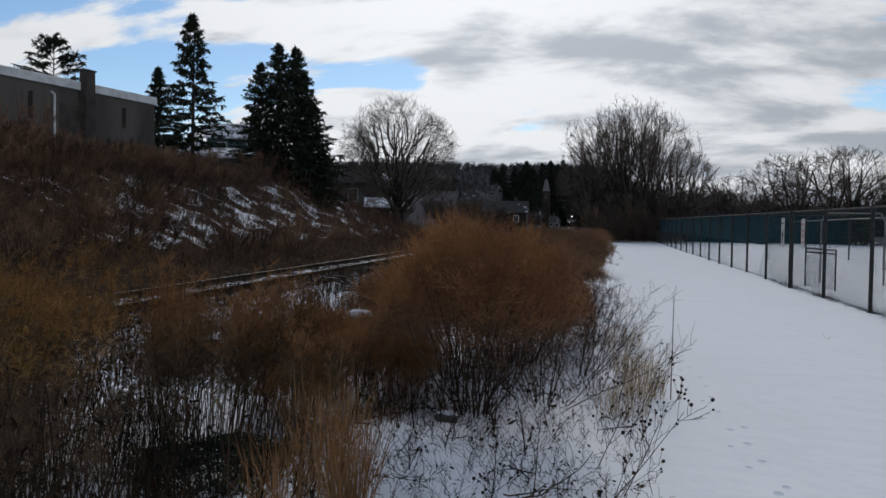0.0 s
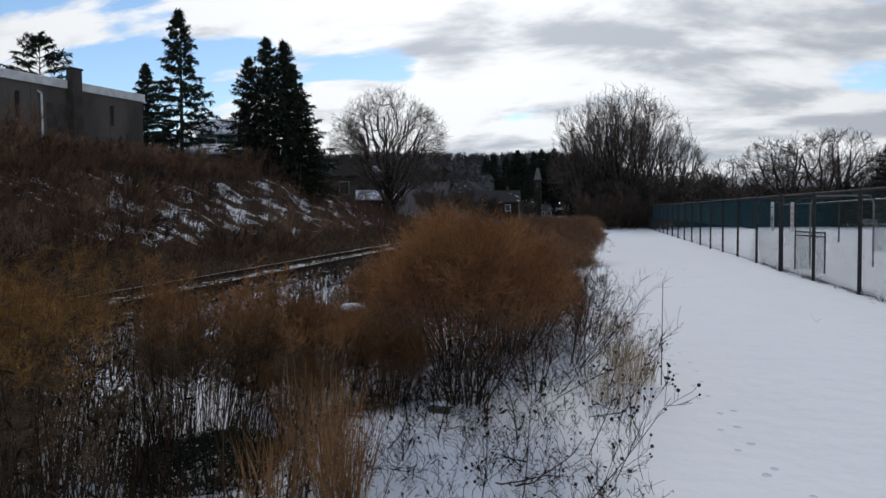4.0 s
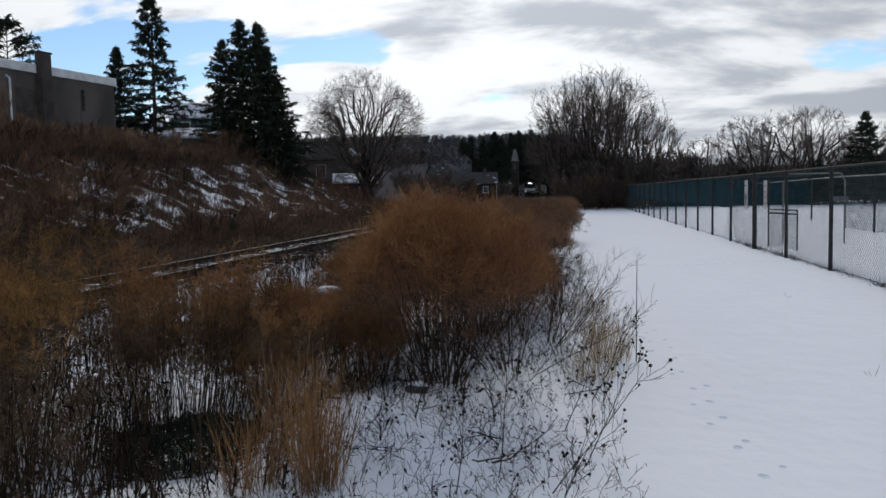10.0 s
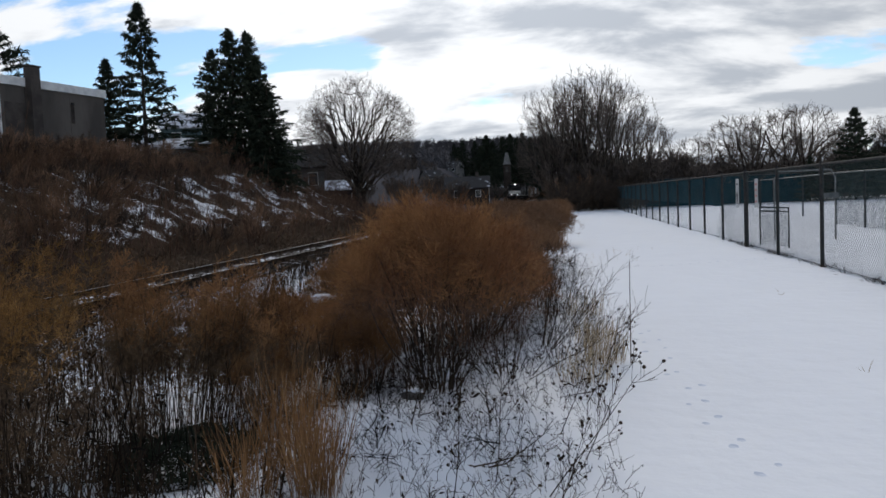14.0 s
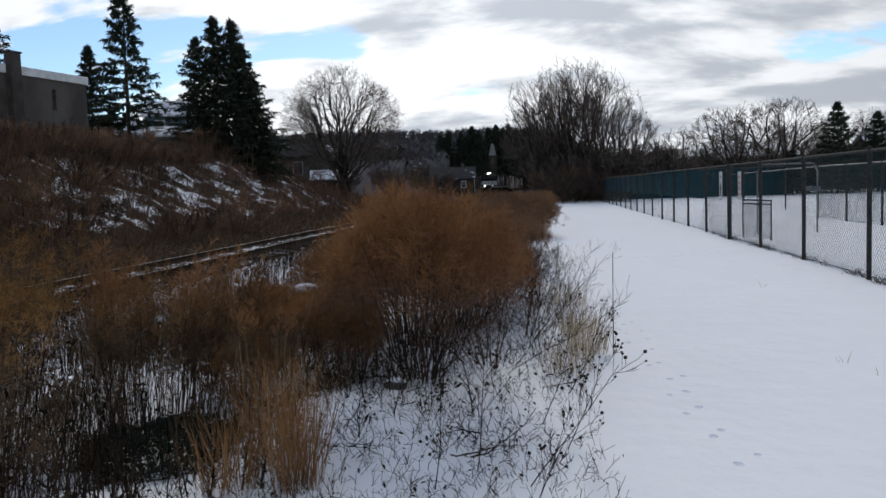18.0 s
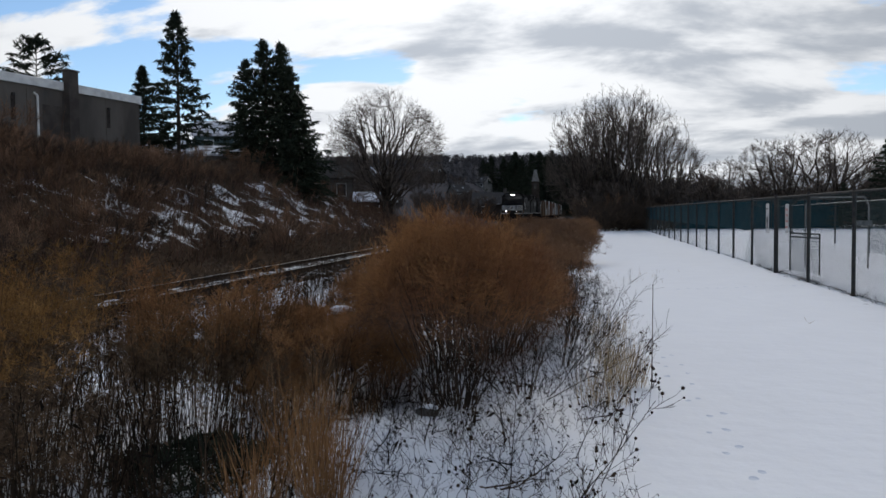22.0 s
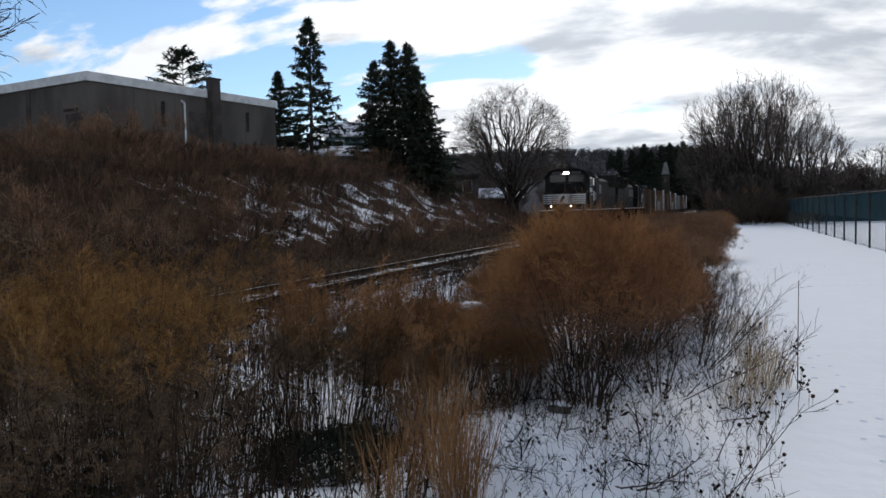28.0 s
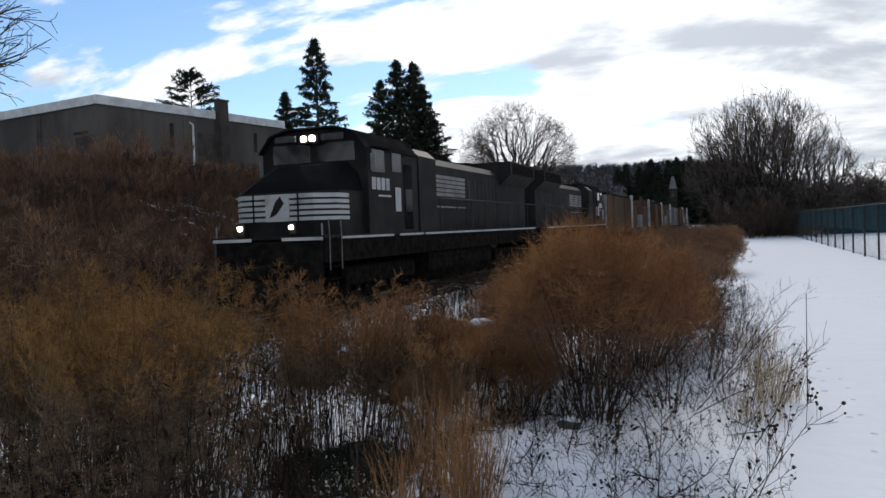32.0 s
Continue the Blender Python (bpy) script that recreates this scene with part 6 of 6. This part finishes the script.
def path_details():
    """Sprigs of grass through the path's snow, and a faint line of prints across it."""
    rng = np.random.default_rng(111)
    spots = [(2.5, 6.9, 4), (2.6, 6.5, 2), (3.2, 7.3, 2), (1.3, 20.0, 24), (1.6, 21.0, 20), (1.0, 19.0, 16), (3.1, 12.0, 4), (2.9, 5.2, 2)]
    st = np.concatenate([np.stack([rng.normal(x, 0.03 if n < 10 else 0.3, n), rng.normal(y, 0.03 if n < 10 else 0.5, n), np.zeros(n)], -1) for x, y, n in spots])
    st[:, 2] = ground_z(st[:, 0], st[:, 1]) - 0.01
    n = len(st)
    v, q = blades(st, np.stack([rng.normal(0, 0.3, n), rng.normal(0, 0.3, n), np.ones(n)], -1), rng.uniform(0.05, 0.16, n), np.full(n, 0.004), rng, 3, -0.3)
    tagged(put("path_sprigs", mesh_of("path_sprigs", v, q, M["straw_pale"])), "sparse dry grass sprigs poking through the path's snow", "grass", kind="stuff")
    src = bpy.data.objects["paw_print"]
    for i in range(14):
        x = 1.9 + 0.2 * i
        copy_thing(src, pose(x, 17.0 + 0.05 * i + 0.1 * (i % 2), gz(x, 17.0) + 0.004, 0, 0, 80))


path_details()

# ---------------------------------------------------------------- train
TRAIN = []


def wheel_pair(parent, y, r=0.53):
    bm = rod((-0.75, 0, 0), (0.75, 0, 0), 0.09, 10)
    for s in (-1, 1):
        bm_rod(bm, (s * 0.70, 0, 0), (s * 0.82, 0, 0), r, 24)
        bm_rod(bm, (s * 0.66, 0, 0), (s * 0.70, 0, 0), r + 0.03, 24)
        bm_rod(bm, (s * 0.82, 0, 0), (s * 0.90, 0, 0), 0.16, 12)
        for k in range(5):
            a = k * 1.2566
            bm_rod(bm, (s * 0.80, math.cos(a) * r * 0.6, math.sin(a) * r * 0.6), (s * 0.835, math.cos(a) * r * 0.6, math.sin(a) * r * 0.6), 0.06, 8)
    w = part("wheelset", bm, M["loco_under"], parent)
    w.matrix_basis = pose(0, y, r)
    TRAIN_WHEELS.append((w, y, r))


TRAIN_WHEELS = []


def handrail(parent, s, y0, y1, n, z=1.77, h=1.05):
    for i in range(n):
        y = y0 + (y1 - y0) * i / (n - 1)
        part("stanchion", rod((s * 1.5, y, z), (s * 1.5, y, z + h), 0.02, 6), M["steel_dark"], parent)
    part("handrail", rod((s * 1.5, y0, z + h), (s * 1.5, y1, z + h), 0.02, 6), M["steel_dark"], parent)


def locomotive(front_y, label, lights=True, turned=False):
    """Wide-nosed six-axle diesel, its nose towards -y; z is from the rail head."""
    lo = thing("locomotive", pose(TRACK_X, front_y, RAIL_Z, 0, 0, 180 if turned else 0), label, "locomotive", "locomotives of the train")
    B = M["loco_black"]
    part("frame", box((-1.5, 0.5, 1.12), (1.5, 22.0, 1.70), 0.02), M["loco_under"], lo)
    part("walkway", box((-1.56, 0.35, 1.70), (1.56, 22.1, 1.77)), B, lo)
    for s in (-1, 1):
        for y0, y1 in ((1.2, 4.3), (4.75, 6.55), (6.75, 9.4), (9.5, 12.6), (12.7, 21.2)):
            part("sill_stripe", box((s * 1.562, y0, 1.672), (s * 1.575, y1, 1.73)), M["white_paint"], lo, "white sill stripe")
    part("sill_stripe", box((-1.5, 0.33, 1.66), (-0.42, 0.348, 1.735)), M["white_paint"], lo, "white sill stripe")
    part("sill_stripe", box((0.42, 0.33, 1.66), (1.5, 0.348, 1.735)), M["white_paint"], lo, "white sill stripe")
    # pilot and plow
    part("pilot", box((-1.45, 0.36, 0.62), (1.45, 0.5, 1.65), 0.03), M["loco_under"], lo)
    bm = bmesh.new()
    vs = [bm.verts.new(p) for p in ((-1.4, 0.34, 0.75), (0, -0.15, 0.75), (1.4, 0.34, 0.75), (-1.4, 0.2, 0.15), (0, -0.4, 0.15), (1.4, 0.2, 0.15), (-1.4, 0.5, 0.15), (1.4, 0.5, 0.15), (-1.4, 0.5, 0.75), (1.4, 0.5, 0.75))]
    for f in ((0, 1, 4, 3), (1, 2, 5, 4), (0, 3, 6, 8), (2, 9, 7, 5), (0, 8, 9, 2, 1), (3, 4, 5, 7, 6), (8, 6, 7, 9)):
        bm.faces.new([vs[i] for i in f])
    part("plow", bm, M["loco_under"], lo)
    part("coupler", box((-0.16, -0.35, 0.78), (0.16, 0.36, 1.1), 0.05), M["loco_under"], lo)
    for s in (-1, 1):
        for k in range(4):
            part("step", box((s * 1.25, 0.55, 0.42 + 0.3 * k), (s * 1.58, 1.1, 0.45 + 0.3 * k)), M["loco_under"], lo)
        for y in (0.52, 1.12):
            bm = rod((s * 1.58, y, 0.95), (s * 1.58, y + 0.02, 1.75), 0.016, 6)
            bm_rod(bm, (s * 1.58, y + 0.02, 1.75), (s * 1.5, y + 0.14, 2.15), 0.016, 6)
            part("step_rail", bm, M["steel"], lo)
        part("front_rail", rod((s * 1.45, 0.42, 1.65), (s * 1.45, 0.42, 2.05), 0.02, 6), M["grey_panel"], lo)
    # nose
    NZ = (1.77, 2.86)
    plan = [(-1.42, 2.78), (-1.42, 1.35), (-1.0, 0.85), (1.0, 0.85), (1.42, 1.35), (1.42, 2.78)]
    bm = bmesh.new()
    a = [bm.verts.new((x, y, NZ[0])) for x, y in plan]
    b = [bm.verts.new((x * 0.99, y + (0.03 if y < 2 else 0), NZ[1] - (0.02 if y < 1 else 0))) for x, y in plan]
    n = len(plan)
    for i in range(n - 1):
        bm.faces.new((a[i], a[i + 1], b[i + 1], b[i]))
    bm.faces.new((a[5], a[0], b[0], b[5]))
    bm.faces.new(a[::-1])
    bm.faces.new(b)
    part("nose", bm, B, lo)
    bm = bmesh.new()
    lift = 0.004
    b = [bm.verts.new((x * 0.985, y + (0.04 if y < 2 else 0), NZ[1] + lift - (0.02 if y < 1 else 0))) for x, y in plan]
    m = [bm.verts.new(p) for p in ((-1.28, 2.775, 3.36), (-1.12, 1.55, 3.14), (-0.72, 1.08, 3.10), (0.72, 1.08, 3.10), (1.12, 1.55, 3.14), (1.28, 2.775, 3.36))]
    c = [bm.verts.new(p) for p in ((-0.98, 2.775, 3.66), (-0.52, 1.75, 3.54), (-0.30, 1.5, 3.52), (0.30, 1.5, 3.52), (0.52, 1.75, 3.54), (0.98, 2.775, 3.66))]
    for lower, upper in ((b, m), (m, c)):
        for i in range(5):
            bm.faces.new((lower[i], lower[i + 1], upper[i + 1], upper[i]))
    bm.faces.new(c)
    bm.faces.new((b[5], b[0], m[0], m[5]))
    bm.faces.new((m[5], m[0], c[0], c[5]))
    bm.faces.new(b[::-1])
    part("nose_top", bm, M["matte_black"], lo, "matte black sloping nose top")
    # white nose stripes wrapped round the chamfers
    for k in range(5):
        z0 = 2.14 + 0.137 * k
        z1 = z0 + (0.085 if k < 4 else 0.10)
        outline = [(-1.435, 1.9), (-1.435, 1.345), (-1.006, 0.838), (1.006, 0.838), (1.435, 1.345), (1.435, 1.9), (1.41, 1.9), (1.41, 1.36), (0.995, 0.87), (-0.995, 0.87), (-1.41, 1.36), (-1.41, 1.9)]
        part("nose_stripe", prism(outline, 2, z0, z1), M["white_paint"], lo, "white nose stripe")
    part("emblem_panel", box((-0.30, 0.822, 2.13), (0.36, 0.836, 2.79), 0.0), M["white_paint"], lo, "plain white emblem panel")
    part("emblem_shape", prism([(-0.2, 2.22), (0.0, 2.3), (0.22, 2.56), (0.12, 2.74), (-0.02, 2.6), (-0.1, 2.42)], 1, 0.812, 0.820), B, lo, "plain dark shape")
    for s in (-0.62, 0.62):
        part("nose_grab_rail", rod((s, 0.79, 2.1), (s, 0.79, 2.8), 0.02, 6), M["loco_under"], lo)
    # cab
    prof = [(-1.56, 1.77), (1.56, 1.77), (1.56, 3.95), (1.22, 4.40), (0.7, 4.55), (-0.7, 4.55), (-1.22, 4.40), (-1.56, 3.95)]
    part("cab", prism(prof, 1, 2.78, 6.2), B, lo)
    part("cab_roof", prism([(1.6, 3.98), (1.25, 4.45), (0.72, 4.61), (-0.72, 4.61), (-1.25, 4.45), (-1.6, 3.98), (-1.565, 3.97), (-1.23, 4.412), (-0.705, 4.562), (0.705, 4.562), (1.23, 4.412), (1.565, 3.97)], 1, 2.6, 6.25), M["loco_roof"], lo, "dusty grey cab roof")
    for s in (-1, 1):
        x0, x1 = (0.10, 1.22) if s > 0 else (-1.22, -0.10)
        part("windshield", box((x0, 2.745, 3.68), (x1, 2.776, 4.20), 0.01), M["glass"], lo, "dark reflecting windshield")
        part("number_board", box((s * 0.38, 2.5, 4.23), (s * 1.0, 2.59, 4.40), 0.01), M["number_glass"], lo, "dim grey number board")
        part("side_window", box((s * 1.562, 3.0, 3.38), (s * 1.585, 3.8, 4.0), 0.01), M["glass"], lo)
        part("side_window", box((s * 1.562, 4.3, 3.45), (s * 1.585, 4.95, 3.98), 0.01), M["glass"], lo)
        part("window_awning", box((s * 1.565, 2.9, 4.02), (s * 1.72, 4.0, 4.05)), M["loco_roof"], lo)
        for k in range(4):
            part("number_bar", box((s * 1.562, 3.0 + 0.30 * k, 2.92), (s * 1.572, 3.22 + 0.30 * k, 3.24)), M["white_paint"], lo, "white bar")
        part("lettering_bar", box((s * 1.562, 3.4, 2.74), (s * 1.572, 4.2, 2.79)), M["white_paint"], lo)
        part("cab_door", box((s * 1.562, 5.15, 1.85), (s * 1.58, 5.75, 3.7), 0.01), M["loco_roof"], lo)
        part("door_window", box((s * 1.582, 5.2, 2.35), (s * 1.59, 5.7, 3.0), 0.01), M["glass"], lo)
        part("side_plate", box((s * 1.58, 4.46, 2.35), (s * 1.60, 4.84, 3.02), 0.01), M["white_paint"], lo, "white panel beside the cab door")
        part("mirror", box((s * 1.6, 2.86, 3.4), (s * 1.74, 2.89, 3.85), 0.01), M["grey_panel"], lo)
    # lamps
    for x in (-0.13, 0.13):
        if lights:
            part("headlight", rod((x, 2.47, 4.30), (x, 2.57, 4.30), 0.072, 14), M["lamp"], lo, "glowing headlight")
    part("headlight_housing", box((-0.3, 2.53, 4.16), (0.3, 2.62, 4.44), 0.03), M["loco_under"], lo)
    for x in (-0.70, 0.70):
        if lights:
            part("ditch_light", rod((x, 0.27, 1.98), (x, 0.33, 1.98), 0.048, 14), M["lamp"], lo, "glowing ditch light")
        part("ditch_light_housing", box((x - 0.12, 0.335, 1.77), (x + 0.12, 0.55, 2.1), 0.02), M["loco_under"], lo)
    # equipment cabinet, hood, radiators
    part("equipment_cabinet", prism([(-1.5, 1.77), (1.5, 1.77), (1.5, 4.05), (1.2, 4.3), (-1.2, 4.3), (-1.5, 4.05)], 1, 6.5, 8.0), B, lo)
    part("hood", prism([(-1.0, 1.77), (1.0, 1.77), (1.0, 3.98), (0.8, 4.22), (-0.8, 4.22), (-1.0, 3.98)], 1, 6.2, 17.2), B, lo)
    part("hood_roof", box((-0.7, 8.0, 4.222), (0.7, 17.1, 4.28)), M["loco_roof"], lo)
    part("radiator_section", prism([(-1.0, 1.77), (1.0, 1.77), (1.0, 3.6), (1.52, 4.05), (1.52, 4.62), (-1.52, 4.62), (-1.52, 4.05), (-1.0, 3.6)], 1, 17.2, 21.6), B, lo)
    part("exhaust_stack", box((-0.35, 11.3, 4.28), (0.35, 12.4, 4.56), 0.03), M["loco_under"], lo)
    for y in (9.2, 14.6):
        part("roof_fan", rod((0, y, 4.28), (0, y, 4.42), 0.55, 18), M["loco_under"], lo)
    part("horn", box((-0.1, 7.0, 4.3), (0.1, 7.5, 4.55), 0.03), M["loco_under"], lo)
    for s in (-1, 1):
        for k in range(5):
            part("hood_stripe", box((s * 1.003, 8.3, 2.95 + 0.15 * k), (s * 1.012, 13.4, 3.065 + 0.15 * k)), M["grey_panel"], lo, "plain grey-white bar")
        part("hood_trim", box((s * 1.003, 8.05, 2.55), (s * 1.010, 17.0, 2.60)), M["grey_panel"], lo)
        for k in range(9):
            part("hood_door", box((s * 1.003, 12.4 + 0.52 * k, 1.85), (s * 1.016, 12.88 + 0.52 * k, 3.7), 0.005), B, lo)
        for k in range(7):
            part("radiator_louvre", box((s * 1.523, 17.5, 4.1 + 0.065 * k), (s * 1.545, 21.3, 4.135 + 0.065 * k)), M["loco_under"], lo)
        handrail(lo, s, 8.3, 21.7, 9)
        part("air_tank", rod((s * 1.2, 8.0, 1.0), (s * 1.2, 11.5, 1.0), 0.16, 12), M["loco_under"], lo)
        part("truck_frame", box((s * 0.98, 2.1, 0.45), (s * 1.2, 6.7, 0.95), 0.05), M["loco_under"], lo)
        part("truck_frame", box((s * 0.98, 15.6, 0.45), (s * 1.2, 20.2, 0.95), 0.05), M["loco_under"], lo)
    part("fuel_tank", prism([(-1.3, 1.1), (1.3, 1.1), (1.3, 0.55), (1.0, 0.22), (-1.0, 0.22), (-1.3, 0.55)], 1, 7.6, 14.6), M["loco_under"], lo)
    for y in (2.6, 4.4, 6.2, 16.1, 17.9, 19.7):
        wheel_pair(lo, y)
    part("rear_lamp_housing", box((-0.3, 21.6, 4.1), (0.3, 21.7, 4.35), 0.02), M["loco_under"], lo)
    TRAIN.append((lo, front_y, 180 if turned else 0))
    return lo


def bogie(parent, y):
    for s in (-1, 1):
        part("bogie_side", box((s * 0.98, y - 1.1, 0.42), (s * 1.12, y + 1.1, 0.68), 0.04), M["loco_under"], parent)
    for dy in (-0.87, 0.87):
        wheel_pair(parent, y + dy, 0.46)


def boxcar(front_y, length, mat, label, z1=4.2):
    c = thing("boxcar", pose(TRACK_X, front_y, RAIL_Z), label, "freight car", "cars of the train")
    part("body", box((-1.42, 0.4, 1.05), (1.42, length - 0.4, z1 - 0.12), 0.02), M[mat], c)
    part("roof", prism([(-1.5, z1 - 0.15), (1.5, z1 - 0.15), (1.3, z1), (-1.3, z1)], 1, 0.35, length - 0.35), M["loco_roof"], c, "dark grimy roof")
    n = int(length / 1.15)
    for s in (-1, 1):
        for i in range(n + 1):
            y = 0.45 + (length - 0.95) * i / n
            if abs(y - length / 2) > 1.6:
                part("side_post", box((s * 1.423, y - 0.05, 1.1), (s * 1.49, y + 0.05, z1 - 0.2)), M[mat], c)
        part("sliding_door", box((s * 1.423, length / 2 - 1.5, 1.15), (s * 1.52, length / 2 + 1.5, z1 - 0.3), 0.02), M[mat], c)
        part("side_sill", box((s * 1.3, 0.4, 0.85), (s * 1.45, length - 0.4, 1.05)), M["loco_under"], c)
    for y in (0.33, length - 0.42):
        for x in (-1.3, -0.45, 0.45, 1.3):
            part("end_post", box((x - 0.08, y, 1.1), (x + 0.08, y + 0.09, z1 - 0.2)), M["grey_panel"], c, "pale end post")
    bogie(c, 2.2), bogie(c, length - 2.2)
    part("coupler", box((-0.12, -0.3, 0.75), (0.12, 0.4, 1.0), 0.03), M["loco_under"], c)
    TRAIN.append((c, front_y, 0))


def bulkhead_flat(front_y, length, label):
    c = thing("bulkhead_flatcar", pose(TRACK_X, front_y, RAIL_Z), label, "freight car", "cars of the train")
    part("deck", box((-1.42, 0.4, 0.95), (1.42, length - 0.4, 1.25), 0.02), M["rust"], c)
    for y in (0.5, length - 0.75):
        part("bulkhead", box((-1.42, y, 1.25), (1.42, y + 0.25, 4.35), 0.02), M["rust"], c)
        for x in (-1.36, 1.36):
            part("bulkhead_post", box((x - 0.12, y - 0.02, 1.25), (x + 0.12, y + 0.3, 4.42), 0.02), M["white_paint"], c, "white bulkhead post")
    for i in range(3):
        y0 = 1.2 + i * (length - 2.4) / 3
        part("load_bundle", box((-1.25, y0 + 0.1, 1.252), (1.25, y0 + (length - 2.4) / 3 - 0.15, 3.5 if i != 1 else 2.6), 0.03), M["grey_panel" if i % 2 else "tan_panel"], c, "wrapped pale load")
    bogie(c, 2.2), bogie(c, length - 2.2)
    TRAIN.append((c, front_y, 0))


TRAIN_S = 16.1
locomotive(TRAIN_S - 0.3, "black wide-nosed diesel locomotive with white nose stripes and lit headlights")
y = TRAIN_S - 0.3 + 22.9
locomotive(y + 22.4, "second black diesel locomotive coupled cab-last behind the first", lights=False, turned=True)
y += 22.8
for kind, ln, mat, label in (
    ("box", 15.8, "tan_panel", "tan and rust boxcar with pale end posts"),
    ("flat", 18.5, "", "bulkhead flatcar with white posts and wrapped loads"),
    ("box", 15.8, "rust", "rust-brown boxcar with a dark roof"),
    ("flat", 18.5, "", "bulkhead flatcar with white posts and wrapped loads"),
    ("box", 15.8, "grey_panel", "dull grey boxcar with pale end posts"),
    ("box", 15.8, "rust", "rust-brown boxcar with a dark roof"),
    ("flat", 18.5, "", "bulkhead flatcar with white posts and wrapped loads"),
):
    if kind == "box":
        boxcar(y, ln, mat, label)
    else:
        bulkhead_flat(y, ln, label)
    y += ln + 0.5


# ---------------------------------------------------------------- what moves
TRAIN_V = 9.3


def motions():
    times = [2.0 * i for i in range(17)]
    for ob, y_end, turn in TRAIN:
        walk(ob, [(t, pose(TRACK_X, y_end + TRAIN_V * (32.0 - t), RAIL_Z, 0, 0, turn)) for t in times])
    step = 2 / FPS
    for w, y, r in TRAIN_WHEELS:
        sign = 1 if w.parent.rotation_quaternion.z ** 2 < 0.5 else -1
        spin = sign * math.degrees(TRAIN_V / r)
        walk(w, [(i * step, pose(0, y, r, spin * i * step, 0, 0)) for i in range(481)])
    rng = random.Random(17)
    for ob, x, y, z, rz, s, amount in SWAY:
        ob.scale = (s, s, s)
        ph, rows = rng.uniform(0, 6.28), []
        for i in range(41):
            t = 0.8 * i
            gust = 0.6 + 0.4 * math.sin(0.5 * t + 0.15 * x + 0.1 * y) + (0.7 if t > 27 else 0)
            lean = amount * gust * (0.9 + 0.8 * math.sin(2.3 * t + ph))
            rows.append((min(t, 32.0), Matrix.Translation((x, y, z)) @ pose(0, 0, 0, 0.35 * lean, lean, 0) @ pose(0, 0, 0, 0, 0, rz)))
        walk(ob, rows)


motions()
